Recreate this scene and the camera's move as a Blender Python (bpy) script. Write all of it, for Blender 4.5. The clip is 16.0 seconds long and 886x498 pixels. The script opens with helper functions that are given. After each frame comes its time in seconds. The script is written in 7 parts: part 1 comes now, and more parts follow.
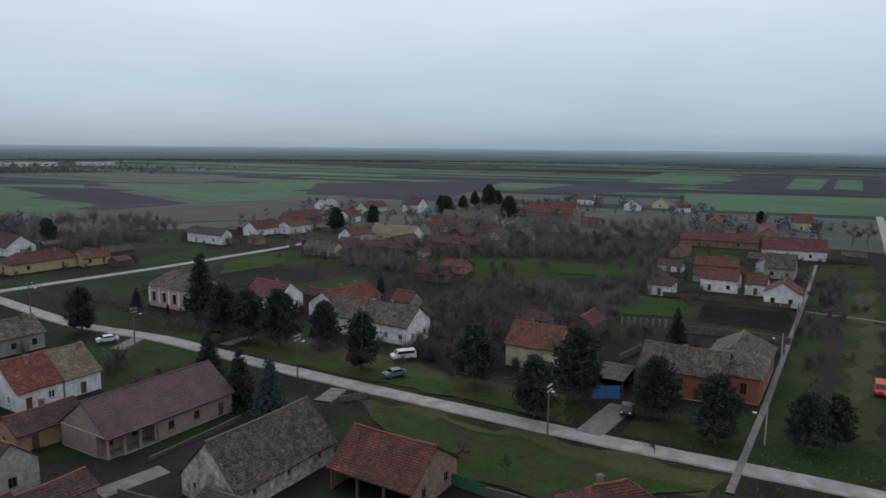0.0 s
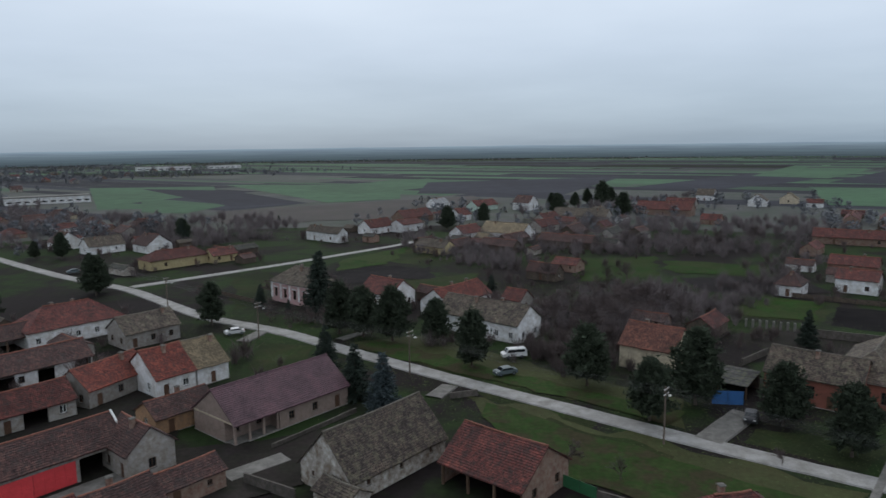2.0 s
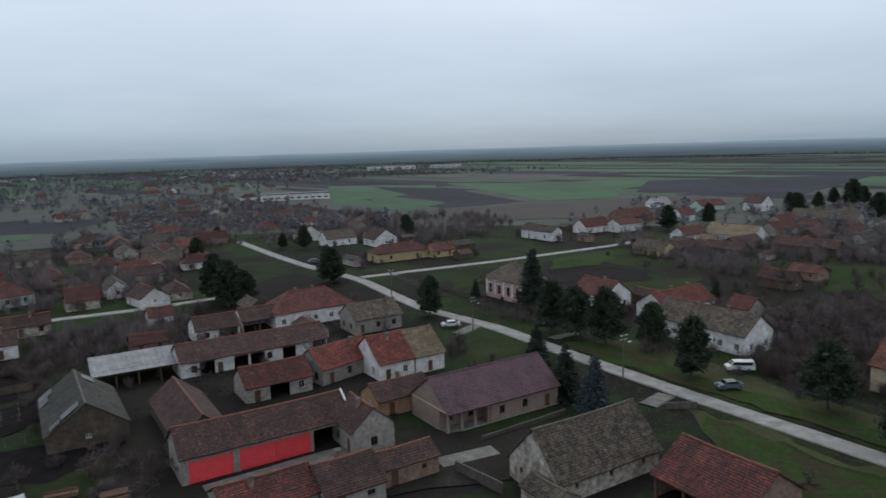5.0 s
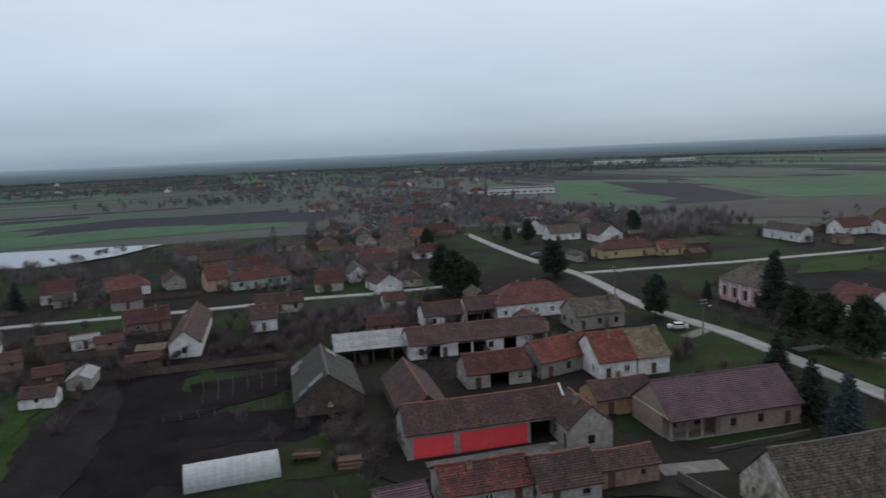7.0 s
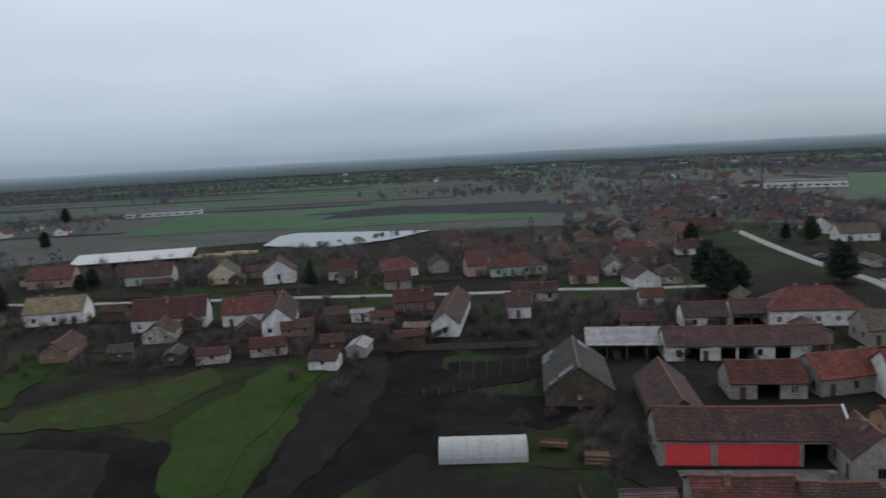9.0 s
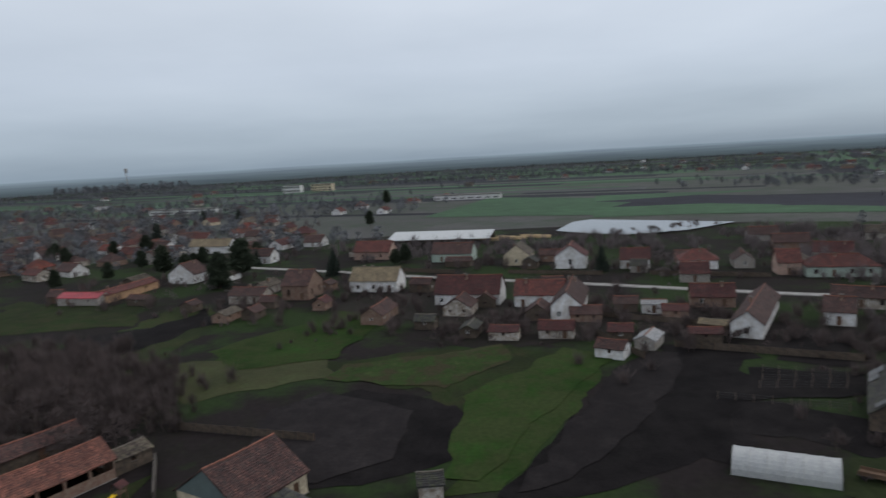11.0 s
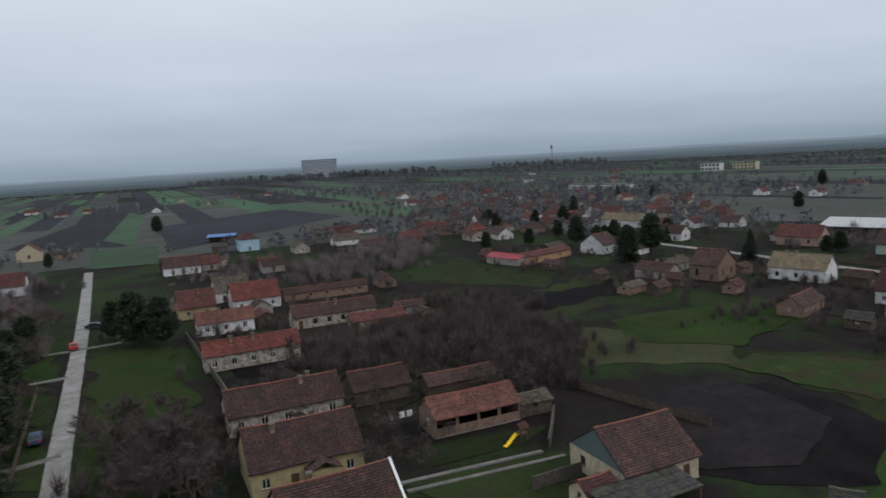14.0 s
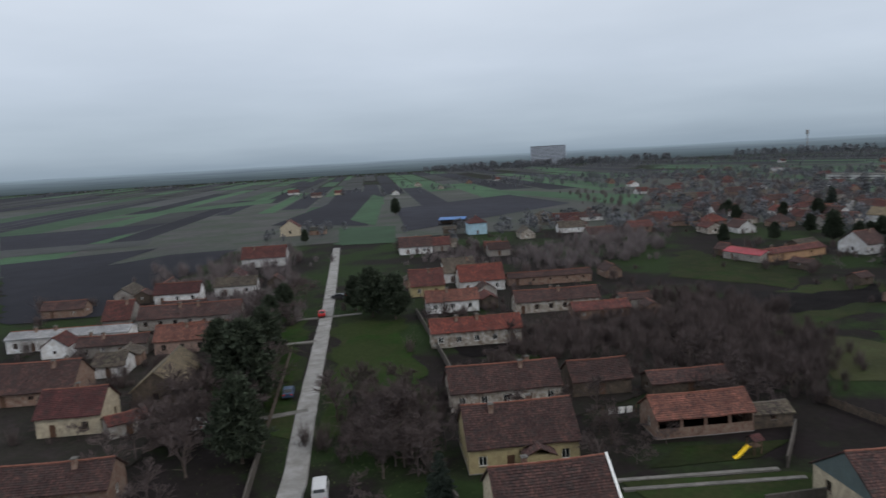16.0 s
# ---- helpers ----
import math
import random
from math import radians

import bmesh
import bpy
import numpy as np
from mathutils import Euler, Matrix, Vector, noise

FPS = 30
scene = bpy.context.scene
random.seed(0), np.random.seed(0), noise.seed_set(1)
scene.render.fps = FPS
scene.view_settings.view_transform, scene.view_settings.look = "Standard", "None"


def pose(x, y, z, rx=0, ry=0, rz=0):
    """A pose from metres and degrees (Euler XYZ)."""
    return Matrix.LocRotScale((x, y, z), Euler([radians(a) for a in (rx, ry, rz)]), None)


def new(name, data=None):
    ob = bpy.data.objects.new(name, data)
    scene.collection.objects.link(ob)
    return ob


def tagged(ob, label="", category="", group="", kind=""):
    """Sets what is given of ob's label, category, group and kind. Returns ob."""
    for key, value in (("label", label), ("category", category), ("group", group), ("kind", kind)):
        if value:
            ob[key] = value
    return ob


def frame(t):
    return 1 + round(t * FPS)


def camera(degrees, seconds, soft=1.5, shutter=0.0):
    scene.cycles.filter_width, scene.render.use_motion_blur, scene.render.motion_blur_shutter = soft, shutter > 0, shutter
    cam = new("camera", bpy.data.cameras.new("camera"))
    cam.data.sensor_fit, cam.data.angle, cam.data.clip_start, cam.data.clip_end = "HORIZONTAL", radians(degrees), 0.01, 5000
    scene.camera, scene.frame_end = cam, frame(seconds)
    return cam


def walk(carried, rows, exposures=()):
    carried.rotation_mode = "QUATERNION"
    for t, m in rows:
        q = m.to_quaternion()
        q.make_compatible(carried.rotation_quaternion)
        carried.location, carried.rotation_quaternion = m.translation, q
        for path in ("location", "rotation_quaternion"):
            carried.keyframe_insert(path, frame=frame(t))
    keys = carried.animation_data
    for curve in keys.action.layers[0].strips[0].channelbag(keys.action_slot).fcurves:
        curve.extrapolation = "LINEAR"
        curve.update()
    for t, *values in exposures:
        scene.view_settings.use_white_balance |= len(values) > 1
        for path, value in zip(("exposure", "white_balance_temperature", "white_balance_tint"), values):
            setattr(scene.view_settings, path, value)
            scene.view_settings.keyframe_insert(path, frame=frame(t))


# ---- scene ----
cam = camera(65.06, 16.0, soft=1.5, shutter=0.5)
PATH = [
    (0.0, pose(-0.00, -0.00, 40.00, 81.562, -0.567, 0.150)),
    (0.5, pose(-0.04, 0.03, 39.99, 81.468, -0.279, 1.606)),
    (1.0, pose(-0.06, 0.02, 39.97, 81.414, 0.060, 3.676)),
    (1.5, pose(-0.04, 0.05, 39.95, 81.384, 0.471, 6.365)),
    (2.0, pose(-0.03, 0.09, 39.96, 81.419, 0.741, 9.140)),
    (2.5, pose(0.00, 0.14, 39.98, 81.426, 1.033, 11.961)),
    (3.0, pose(-0.03, 0.20, 40.00, 81.467, 1.267, 14.804)),
    (3.5, pose(-0.10, 0.24, 39.99, 81.524, 1.385, 17.689)),
    (6.0, pose(-0.22, 0.50, 39.92, 81.736, 2.059, 34.858)),
    (6.5, pose(-0.23, 0.55, 39.87, 81.803, 2.317, 39.965)),
    (7.0, pose(-0.29, 0.64, 39.84, 81.865, 2.451, 45.058)),
    (7.5, pose(-0.30, 0.75, 39.81, 81.925, 2.587, 50.228)),
    (8.0, pose(-0.34, 0.86, 39.83, 82.007, 2.747, 55.427)),
    (10.5, pose(-0.78, 0.85, 39.71, 82.276, 3.159, 83.664)),
    (11.0, pose(-0.84, 0.85, 39.59, 82.351, 3.262, 90.055)),
    (11.5, pose(-0.93, 0.88, 39.28, 82.441, 3.379, 96.455)),
    (12.0, pose(-1.10, 0.90, 39.06, 82.495, 3.390, 102.889)),
    (12.5, pose(-1.28, 0.94, 38.81, 82.559, 3.478, 109.341)),
    (13.0, pose(-1.47, 0.98, 38.60, 82.546, 3.376, 114.472)),
    (13.5, pose(-1.61, 1.00, 38.46, 82.503, 3.358, 119.537)),
    (14.0, pose(-1.65, 1.01, 38.43, 82.428, 3.183, 123.329)),
    (14.5, pose(-1.65, 0.96, 38.44, 82.379, 3.045, 127.428)),
    (15.0, pose(-1.75, 0.88, 38.45, 82.352, 3.052, 132.127)),
    (15.5, pose(-1.85, 0.79, 38.47, 82.338, 3.033, 136.896)),
    (16.0, pose(-1.99, 0.72, 38.49, 82.331, 3.080, 141.916)),
]
walk(cam, PATH, exposures=((0.0, 0.05, 6500, 10), (3.5, 0.08, 6500, 10), (8.0, 0.0, 6550, 10.5), (10.5, -0.01, 6750, 12), (12.5, -0.04, 6750, 12), (16.0, 0.03, 6750, 12)))

# ---- world, sun ----
def node(nt, kind, **values):
    n = nt.nodes.new(kind)
    for key, value in values.items():
        n.inputs[key.replace("_", " ")].default_value = value
    return n


def ramp(nt, fac, stops):
    n = nt.nodes.new("ShaderNodeValToRGB")
    while len(n.color_ramp.elements) < len(stops):
        n.color_ramp.elements.new(0.5)
    for e, (p, c) in zip(n.color_ramp.elements, stops):
        e.position, e.color = p, (*c, 1)
    nt.links.new(fac, n.inputs["Fac"])
    return n.outputs["Color"]


def mix(nt, fac, a, b, blend="MIX"):
    n = nt.nodes.new("ShaderNodeMix")
    n.data_type, n.blend_type = "RGBA", blend
    for sock, v in ((n.inputs[0], fac), (n.inputs[6], a), (n.inputs[7], b)):
        if isinstance(v, bpy.types.NodeSocket):
            nt.links.new(v, sock)
        else:
            sock.default_value = (*v, 1) if isinstance(v, tuple) else v
    return n.outputs[2]


SUN_UP, SUN_ROUND = radians(38), radians(-20)
world = bpy.data.worlds.new("overcast_sky")
scene.world = world
world.use_nodes = True
wt = world.node_tree
wt.nodes.clear()
sky = wt.nodes.new("ShaderNodeTexSky")
sky.sky_type, sky.sun_disc, sky.sun_elevation, sky.sun_rotation = "NISHITA", False, SUN_UP, SUN_ROUND
sky_dim = wt.nodes.new("ShaderNodeVectorMath")
sky_dim.operation = "SCALE"
sky_dim.inputs["Scale"].default_value = 0.08
wt.links.new(sky.outputs[0], sky_dim.inputs[0])
way = wt.nodes.new("ShaderNodeTexCoord")
sep = wt.nodes.new("ShaderNodeSeparateXYZ")
wt.links.new(way.outputs["Generated"], sep.inputs[0])
cover = ramp(wt, sep.outputs["Z"], [(0.0, (0.26, 0.35, 0.445)), (0.03, (0.368, 0.472, 0.582)), (0.12, (0.545, 0.650, 0.780)),
                                    (0.30, (0.745, 0.845, 0.962)), (1.0, (0.84, 0.92, 1.02))])
# cloud sheets, flattened towards the horizon
up = wt.nodes.new("ShaderNodeMath")
up.operation = "ADD"
up.inputs[1].default_value = 0.10
wt.links.new(sep.outputs["Z"], up.inputs[0])
flat = wt.nodes.new("ShaderNodeVectorMath")
flat.operation = "DIVIDE"
wt.links.new(way.outputs["Generated"], flat.inputs[0])
wt.links.new(up.outputs[0], flat.inputs[1])
clouds = node(wt, "ShaderNodeTexNoise", Scale=0.42, Detail=5.0, Roughness=0.52)
wt.links.new(flat.outputs[0], clouds.inputs["Vector"])
shade = ramp(wt, clouds.outputs["Fac"], [(0.30, (0.92, 0.92, 0.925)), (0.5, (1.01, 1.0, 0.998)), (0.70, (1.10, 1.08, 1.065))])
cover = mix(wt, 1.0, cover, shade, "MULTIPLY")
whole = mix(wt, 0.93, sky_dim.outputs[0], cover)
back = wt.nodes.new("ShaderNodeBackground")
back.inputs["Strength"].default_value = 1.0
wt.links.new(whole, back.inputs["Color"])
wout = wt.nodes.new("ShaderNodeOutputWorld")
wt.links.new(back.outputs[0], wout.inputs["Surface"])
sun = new("sun", bpy.data.lights.new("sun", "SUN"))
sun.data.energy, sun.data.angle, sun.data.color = 0.66, radians(30), (1.0, 0.96, 0.9)
sun.matrix_world = pose(0, 0, 300, 90 - math.degrees(SUN_UP), 0, 180 + 20)

# ---- materials ----
MATS = {}


def material(name, base, rough=0.9, spread=0.35, scale=0.6, bump=0.3, fine=9.0, metal=0.0, stain=None, stain_amount=0.4, tint=0.12, spec=0.25, second=None):
    """Base colour with broad stains, fine grain, a shift from object to object and a small relief."""
    m = bpy.data.materials.new(name)
    m.use_nodes = True
    nt = m.node_tree
    p = nt.nodes["Principled BSDF"]
    p.inputs["Roughness"].default_value, p.inputs["Metallic"].default_value = rough, metal
    p.inputs["Specular IOR Level"].default_value = spec
    co = nt.nodes.new("ShaderNodeTexCoord").outputs["Object"]
    broad = node(nt, "ShaderNodeTexNoise", Scale=scale, Detail=5.0, Roughness=0.6)
    grain = node(nt, "ShaderNodeTexNoise", Scale=fine, Detail=4.0, Roughness=0.65)
    nt.links.new(co, broad.inputs["Vector"])
    nt.links.new(co, grain.inputs["Vector"])
    lo = tuple(c * (1 - spread) for c in base)
    hi = tuple(min(c * (1 + spread), 0.9) for c in base)
    col = ramp(nt, broad.outputs["Fac"], [(0.3, lo), (0.7, hi)])
    if stain:
        f = ramp(nt, node_noise(nt, co, scale * 2.7).outputs["Fac"], [(0.5 - stain_amount * 0.3, (0, 0, 0)), (0.78 - stain_amount * 0.3, (1, 1, 1))])
        col = mix(nt, f, col, stain)
    if second:
        f = ramp(nt, node_noise(nt, co, scale * 0.6).outputs["Fac"], [(0.47, (0, 0, 0)), (0.57, (1, 1, 1))])
        col = mix(nt, f, col, second)
    g = ramp(nt, grain.outputs["Fac"], [(0.25, (0.75, 0.75, 0.75)), (0.75, (1.2, 1.2, 1.2))])
    col = mix(nt, 1.0, col, g, "MULTIPLY")
    if tint:
        r = nt.nodes.new("ShaderNodeObjectInfo").outputs["Random"]
        col = mix(nt, 1.0, col, ramp(nt, r, [(0.0, (1 - tint, 1 - tint, 1 - tint)), (1.0, (1 + tint, 1 + tint, 1 + tint))]), "MULTIPLY")
    nt.links.new(col, p.inputs["Base Color"])
    if bump:
        b = node(nt, "ShaderNodeBump", Strength=bump, Distance=0.05)
        nt.links.new(grain.outputs["Fac"], b.inputs["Height"])
        nt.links.new(b.outputs[0], p.inputs["Normal"])
    MATS[name] = m
    return m


def node_noise(nt, co, scale):
    n = node(nt, "ShaderNodeTexNoise", Scale=scale, Detail=6.0, Roughness=0.68)
    nt.links.new(co, n.inputs["Vector"])
    return n


def tiles(name, c1, c2, moss, moss_amount, row=0.20, wide=0.24, rough=0.85, relief=0.8):
    """Roof tiles in courses: the ridge runs along x, the courses follow the height."""
    m = bpy.data.materials.new(name)
    m.use_nodes = True
    nt = m.node_tree
    p = nt.nodes["Principled BSDF"]
    p.inputs["Roughness"].default_value = rough
    p.inputs["Specular IOR Level"].default_value = 0.25
    co = nt.nodes.new("ShaderNodeTexCoord").outputs["Object"]
    s = nt.nodes.new("ShaderNodeSeparateXYZ")
    nt.links.new(co, s.inputs[0])
    c = nt.nodes.new("ShaderNodeCombineXYZ")
    nt.links.new(s.outputs["X"], c.inputs["X"])
    nt.links.new(s.outputs["Z"], c.inputs["Y"])
    brick = node(nt, "ShaderNodeTexBrick", Color1=(*c1, 1), Color2=(*c2, 1), Mortar=(c1[0] * 0.35, c1[1] * 0.35, c1[2] * 0.35, 1), Scale=1.0,
                 Mortar_Size=0.022, Mortar_Smooth=0.6, Bias=0.0, Brick_Width=wide, Row_Height=row)
    brick.offset = 0.0
    nt.links.new(c.outputs[0], brick.inputs["Vector"])
    col = brick.outputs["Color"]
    worn = ramp(nt, node_noise(nt, co, 0.35).outputs["Fac"], [(0.3, (0.55, 0.55, 0.57)), (0.5, (1.0, 1.0, 1.0)), (0.72, (1.45, 1.36, 1.28))])
    col = mix(nt, 1.0, col, worn, "MULTIPLY")
    f = ramp(nt, node_noise(nt, co, 1.3).outputs["Fac"], [(0.60 - moss_amount * 0.35, (0, 0, 0)), (0.86 - moss_amount * 0.35, (1, 1, 1))])
    col = mix(nt, f, col, moss)
    # single tiles that were replaced or weathered
    spot = ramp(nt, node_noise(nt, co, 3.2).outputs["Fac"], [(0.34, (0.5, 0.5, 0.52)), (0.47, (1, 1, 1)), (0.57, (1, 1, 1)), (0.68, (1.9, 1.75, 1.65))])
    col = mix(nt, 1.0, col, spot, "MULTIPLY")
    r = nt.nodes.new("ShaderNodeObjectInfo").outputs["Random"]
    col = mix(nt, 1.0, col, ramp(nt, r, [(0.0, (0.80, 0.80, 0.80)), (1.0, (1.18, 1.18, 1.18))]), "MULTIPLY")
    nt.links.new(col, p.inputs["Base Color"])
    b = node(nt, "ShaderNodeBump", Strength=relief, Distance=0.06)
    nt.links.new(brick.outputs["Fac"], b.inputs["Height"])
    b.invert = True
    nt.links.new(b.outputs[0], p.inputs["Normal"])
    MATS[name] = m


MOSS, SOOT = (0.075, 0.082, 0.04), (0.035, 0.03, 0.028)
tiles("red", (0.175, 0.055, 0.046), (0.080, 0.034, 0.031), SOOT, 0.45)
tiles("orange", (0.225, 0.062, 0.045), (0.105, 0.037, 0.031), SOOT, 0.38)
tiles("brown", (0.108, 0.056, 0.049), (0.044, 0.027, 0.026), (0.042, 0.036, 0.034), 0.42)
tiles("darkred", (0.098, 0.036, 0.034), (0.070, 0.029, 0.029), SOOT, 0.34)
tiles("redpale", (0.215, 0.092, 0.068), (0.115, 0.052, 0.042), SOOT, 0.35)
tiles("moss", (0.108, 0.084, 0.070), (0.036, 0.029, 0.026), (0.155, 0.142, 0.096), 0.36)
tiles("purple", (0.088, 0.047, 0.058), (0.078, 0.042, 0.052), (0.07, 0.04, 0.048), 0.1, 0.2, 0.3, 0.5, 0.6)
tiles("straw", (0.25, 0.20, 0.13), (0.19, 0.15, 0.10), (0.09, 0.075, 0.05), 0.45)
tiles("graywood", (0.058, 0.056, 0.055), (0.040, 0.039, 0.039), MOSS, 0.35)
tiles("metal", (0.25, 0.255, 0.26), (0.21, 0.215, 0.22), (0.15, 0.145, 0.14), 0.3, 3.0, 0.2, 0.55, 0.5)
tiles("redmetal", (0.32, 0.045, 0.06), (0.29, 0.04, 0.05), (0.15, 0.03, 0.03), 0.2, 3.0, 0.25, 0.5, 0.5)

DIRT = (0.20, 0.17, 0.14)
material("white", (0.67, 0.675, 0.68), spread=0.18, stain=(0.42, 0.39, 0.355), stain_amount=0.35, scale=0.3)
material("cream", (0.55, 0.47, 0.34), spread=0.15, stain=(0.33, 0.28, 0.21))
material("yellow", (0.44, 0.37, 0.20), spread=0.15, stain=(0.33, 0.26, 0.15))
material("tan", (0.27, 0.205, 0.175), spread=0.1, stain=(0.2, 0.155, 0.13), stain_amount=0.2)
material("pink", (0.46, 0.27, 0.27), spread=0.2, stain=(0.36, 0.28, 0.26))
material("gray", (0.30, 0.285, 0.27), spread=0.2, stain=DIRT)
material("plaster", (0.50, 0.475, 0.435), spread=0.22, scale=0.4, stain=(0.19, 0.15, 0.115), stain_amount=0.55, bump=0.6)
material("brickwall", (0.17, 0.095, 0.07), spread=0.3, stain=(0.26, 0.2, 0.16), stain_amount=0.4, bump=0.6)
material("redbrick", (0.235, 0.088, 0.064), spread=0.2, stain=(0.22, 0.09, 0.065), bump=0.5)
material("orangewall", (0.42, 0.25, 0.14), spread=0.15, stain=(0.28, 0.18, 0.12))
material("redpalewall", (0.42, 0.27, 0.22), spread=0.15, stain=DIRT)
material("mint", (0.42, 0.52, 0.45), spread=0.12, stain=(0.3, 0.34, 0.3))
material("blue", (0.36, 0.55, 0.66), spread=0.1, stain=(0.3, 0.4, 0.45))
material("wood", (0.105, 0.08, 0.06), spread=0.4, stain=(0.05, 0.042, 0.036), bump=0.6)
material("timber", (0.12, 0.075, 0.05), spread=0.3)
material("trim_white", (0.72, 0.72, 0.70), spread=0.08, rough=0.6)
material("trim_brown", (0.10, 0.055, 0.035), spread=0.2, rough=0.6)
material("ridge_clay", (0.20, 0.085, 0.06), spread=0.35, scale=2.0)
material("ridge_gray", (0.13, 0.115, 0.095), spread=0.35, scale=2.0)
material("glass", (0.015, 0.018, 0.02), rough=0.08, spread=0.1, bump=0.0, spec=0.5)
material("red_paint", (0.74, 0.075, 0.085), spread=0.08, rough=0.45, bump=0.1, stain=(0.62, 0.06, 0.065), stain_amount=0.2)
material("dark_inside", (0.012, 0.011, 0.010), spread=0.2)
material("asphalt", (0.30, 0.292, 0.28), spread=0.18, scale=0.15, stain=(0.19, 0.18, 0.165), stain_amount=0.4, tint=0.05)
material("concrete", (0.17, 0.16, 0.148), spread=0.2, scale=0.3, stain=(0.10, 0.095, 0.085), tint=0.05)
material("concrete_pole", (0.33, 0.32, 0.30), spread=0.15)
material("wood_pole", (0.13, 0.10, 0.08), spread=0.3)
material("iron", (0.05, 0.05, 0.052), rough=0.5, metal=0.6, spread=0.2)
material("ground", (0.0150, 0.0145, 0.0110), scale=0.045, spread=0.5, fine=0.9, bump=0.5, stain=(0.0185, 0.0150, 0.0150), stain_amount=0.75, second=(0.021, 0.035, 0.013), tint=0, spec=0.04)
material("grass", (0.0200, 0.0360, 0.0110), scale=0.06, spread=0.4, fine=1.2, bump=0.5, stain=(0.034, 0.034, 0.017), stain_amount=0.45, tint=0.15, spec=0.04, second=(0.020, 0.026, 0.012))
material("bright", (0.0178, 0.0420, 0.0088), scale=0.08, spread=0.35, fine=1.2, bump=0.5, stain=(0.030, 0.036, 0.014), stain_amount=0.3, tint=0.15, spec=0.04, second=(0.029, 0.041, 0.014))
material("olive", (0.038, 0.045, 0.018), scale=0.08, spread=0.35, fine=1.2, bump=0.5, stain=(0.04, 0.04, 0.018), tint=0.15, spec=0.1)
material("soil", (0.0072, 0.0062, 0.0066), scale=0.06, spread=0.3, fine=2.0, bump=0.8, stain=(0.016, 0.014, 0.014), stain_amount=0.4, tint=0.2, spec=0.04)
material("reed", (0.036, 0.027, 0.026), scale=0.03, spread=0.4, fine=0.5, bump=0.6, stain=(0.03, 0.028, 0.02), tint=0.15, spec=0.28, rough=0.9)
material("yard", (0.0260, 0.0215, 0.0205), scale=0.12, spread=0.4, fine=1.5, bump=0.6, stain=(0.021, 0.021, 0.016), stain_amount=0.45, tint=0.2, spec=0.04)
# far crop colours, lightened and blued to stand in for distance haze
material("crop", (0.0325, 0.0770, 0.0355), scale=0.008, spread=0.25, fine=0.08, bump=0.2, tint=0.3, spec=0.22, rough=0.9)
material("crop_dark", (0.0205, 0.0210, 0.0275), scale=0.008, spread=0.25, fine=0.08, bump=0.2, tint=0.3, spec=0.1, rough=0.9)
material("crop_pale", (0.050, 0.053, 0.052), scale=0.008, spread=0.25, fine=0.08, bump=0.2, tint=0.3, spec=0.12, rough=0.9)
# lighter copy of twig for distant bushes, haze put into the colour
material("twig_haze", (0.150, 0.126, 0.127), scale=0.2, spread=0.3, fine=2.0, bump=0.0)
material("weed", (0.065, 0.085, 0.030), scale=0.3, spread=0.4, bump=0.0)
# outer ground, kept paler than the near ground as painted haze
material("scrub", (0.058, 0.054, 0.054), scale=0.012, spread=0.4, fine=0.3, bump=0.4, stain=(0.03, 0.042, 0.026), stain_amount=0.5, tint=0, spec=0.28, rough=0.9)
material("verge", (0.034, 0.046, 0.017), scale=0.25, spread=0.4, fine=1.4, bump=0.6, stain=(0.026, 0.052, 0.014), stain_amount=0.5, tint=0.1, spec=0.04, second=(0.040, 0.036, 0.020))
material("plough", (0.0230, 0.0198, 0.0198), scale=0.10, spread=0.3, fine=2.5, bump=0.8, stain=(0.015, 0.013, 0.0135), stain_amount=0.45, tint=0.2, spec=0.04)
# distant tree colour, lightened and blued where haze would lie
material("woodland_haze", (0.125, 0.130, 0.142), scale=0.02, spread=0.4, fine=0.5, bump=0.0, tint=0)
material("old_wall", (0.105, 0.09, 0.08), spread=0.35, stain=(0.06, 0.055, 0.045), bump=0.6)
material("bark", (0.085, 0.068, 0.055), scale=3.0, spread=0.3, bump=0.8)
material("twig", (0.088, 0.068, 0.065), scale=0.2, spread=0.35, fine=2.0, bump=0.0)
material("needle_pine", (0.040, 0.052, 0.033), scale=1.2, spread=0.5, fine=6.0, bump=0.0)
material("needle_spruce", (0.032, 0.044, 0.034), scale=1.2, spread=0.5, fine=6.0, bump=0.0)
material("needle_blue", (0.060, 0.080, 0.085), scale=1.2, spread=0.4, fine=6.0, bump=0.0)
material("film_sheet", (0.35, 0.36, 0.365), spread=0.12, rough=0.35, stain=(0.42, 0.43, 0.42), bump=0.2)
material("blue_sheet", (0.05, 0.15, 0.36), spread=0.15, rough=0.5)
# concrete of the far block, with the haze before it mixed into the colour
material("hazed_concrete", (0.44, 0.48, 0.54), spread=0.1)
material("teal_sheet", (0.10, 0.13, 0.13), spread=0.15, rough=0.5)
material("sawn_wood", (0.42, 0.31, 0.18), spread=0.3)
material("water", (0.02, 0.024, 0.024), rough=0.12, spread=0.1, bump=0.0, spec=0.8, tint=0)
material("yellow_plastic", (0.80, 0.55, 0.03), rough=0.4, spread=0.05)
material("tyre", (0.018, 0.018, 0.018), spread=0.1)
for nm, c in (("car_white", (0.55, 0.55, 0.55)), ("car_silver", (0.10, 0.125, 0.135)), ("car_blue", (0.04, 0.07, 0.13)), ("car_red", (0.42, 0.03, 0.03)), ("car_black", (0.025, 0.025, 0.028))):
    material(nm, c, rough=0.45, spread=0.04, bump=0.0, spec=0.3)
material("lamp_red", (0.7, 0.02, 0.02), rough=0.3, spread=0.05)
haze = bpy.data.materials.new("far_haze")
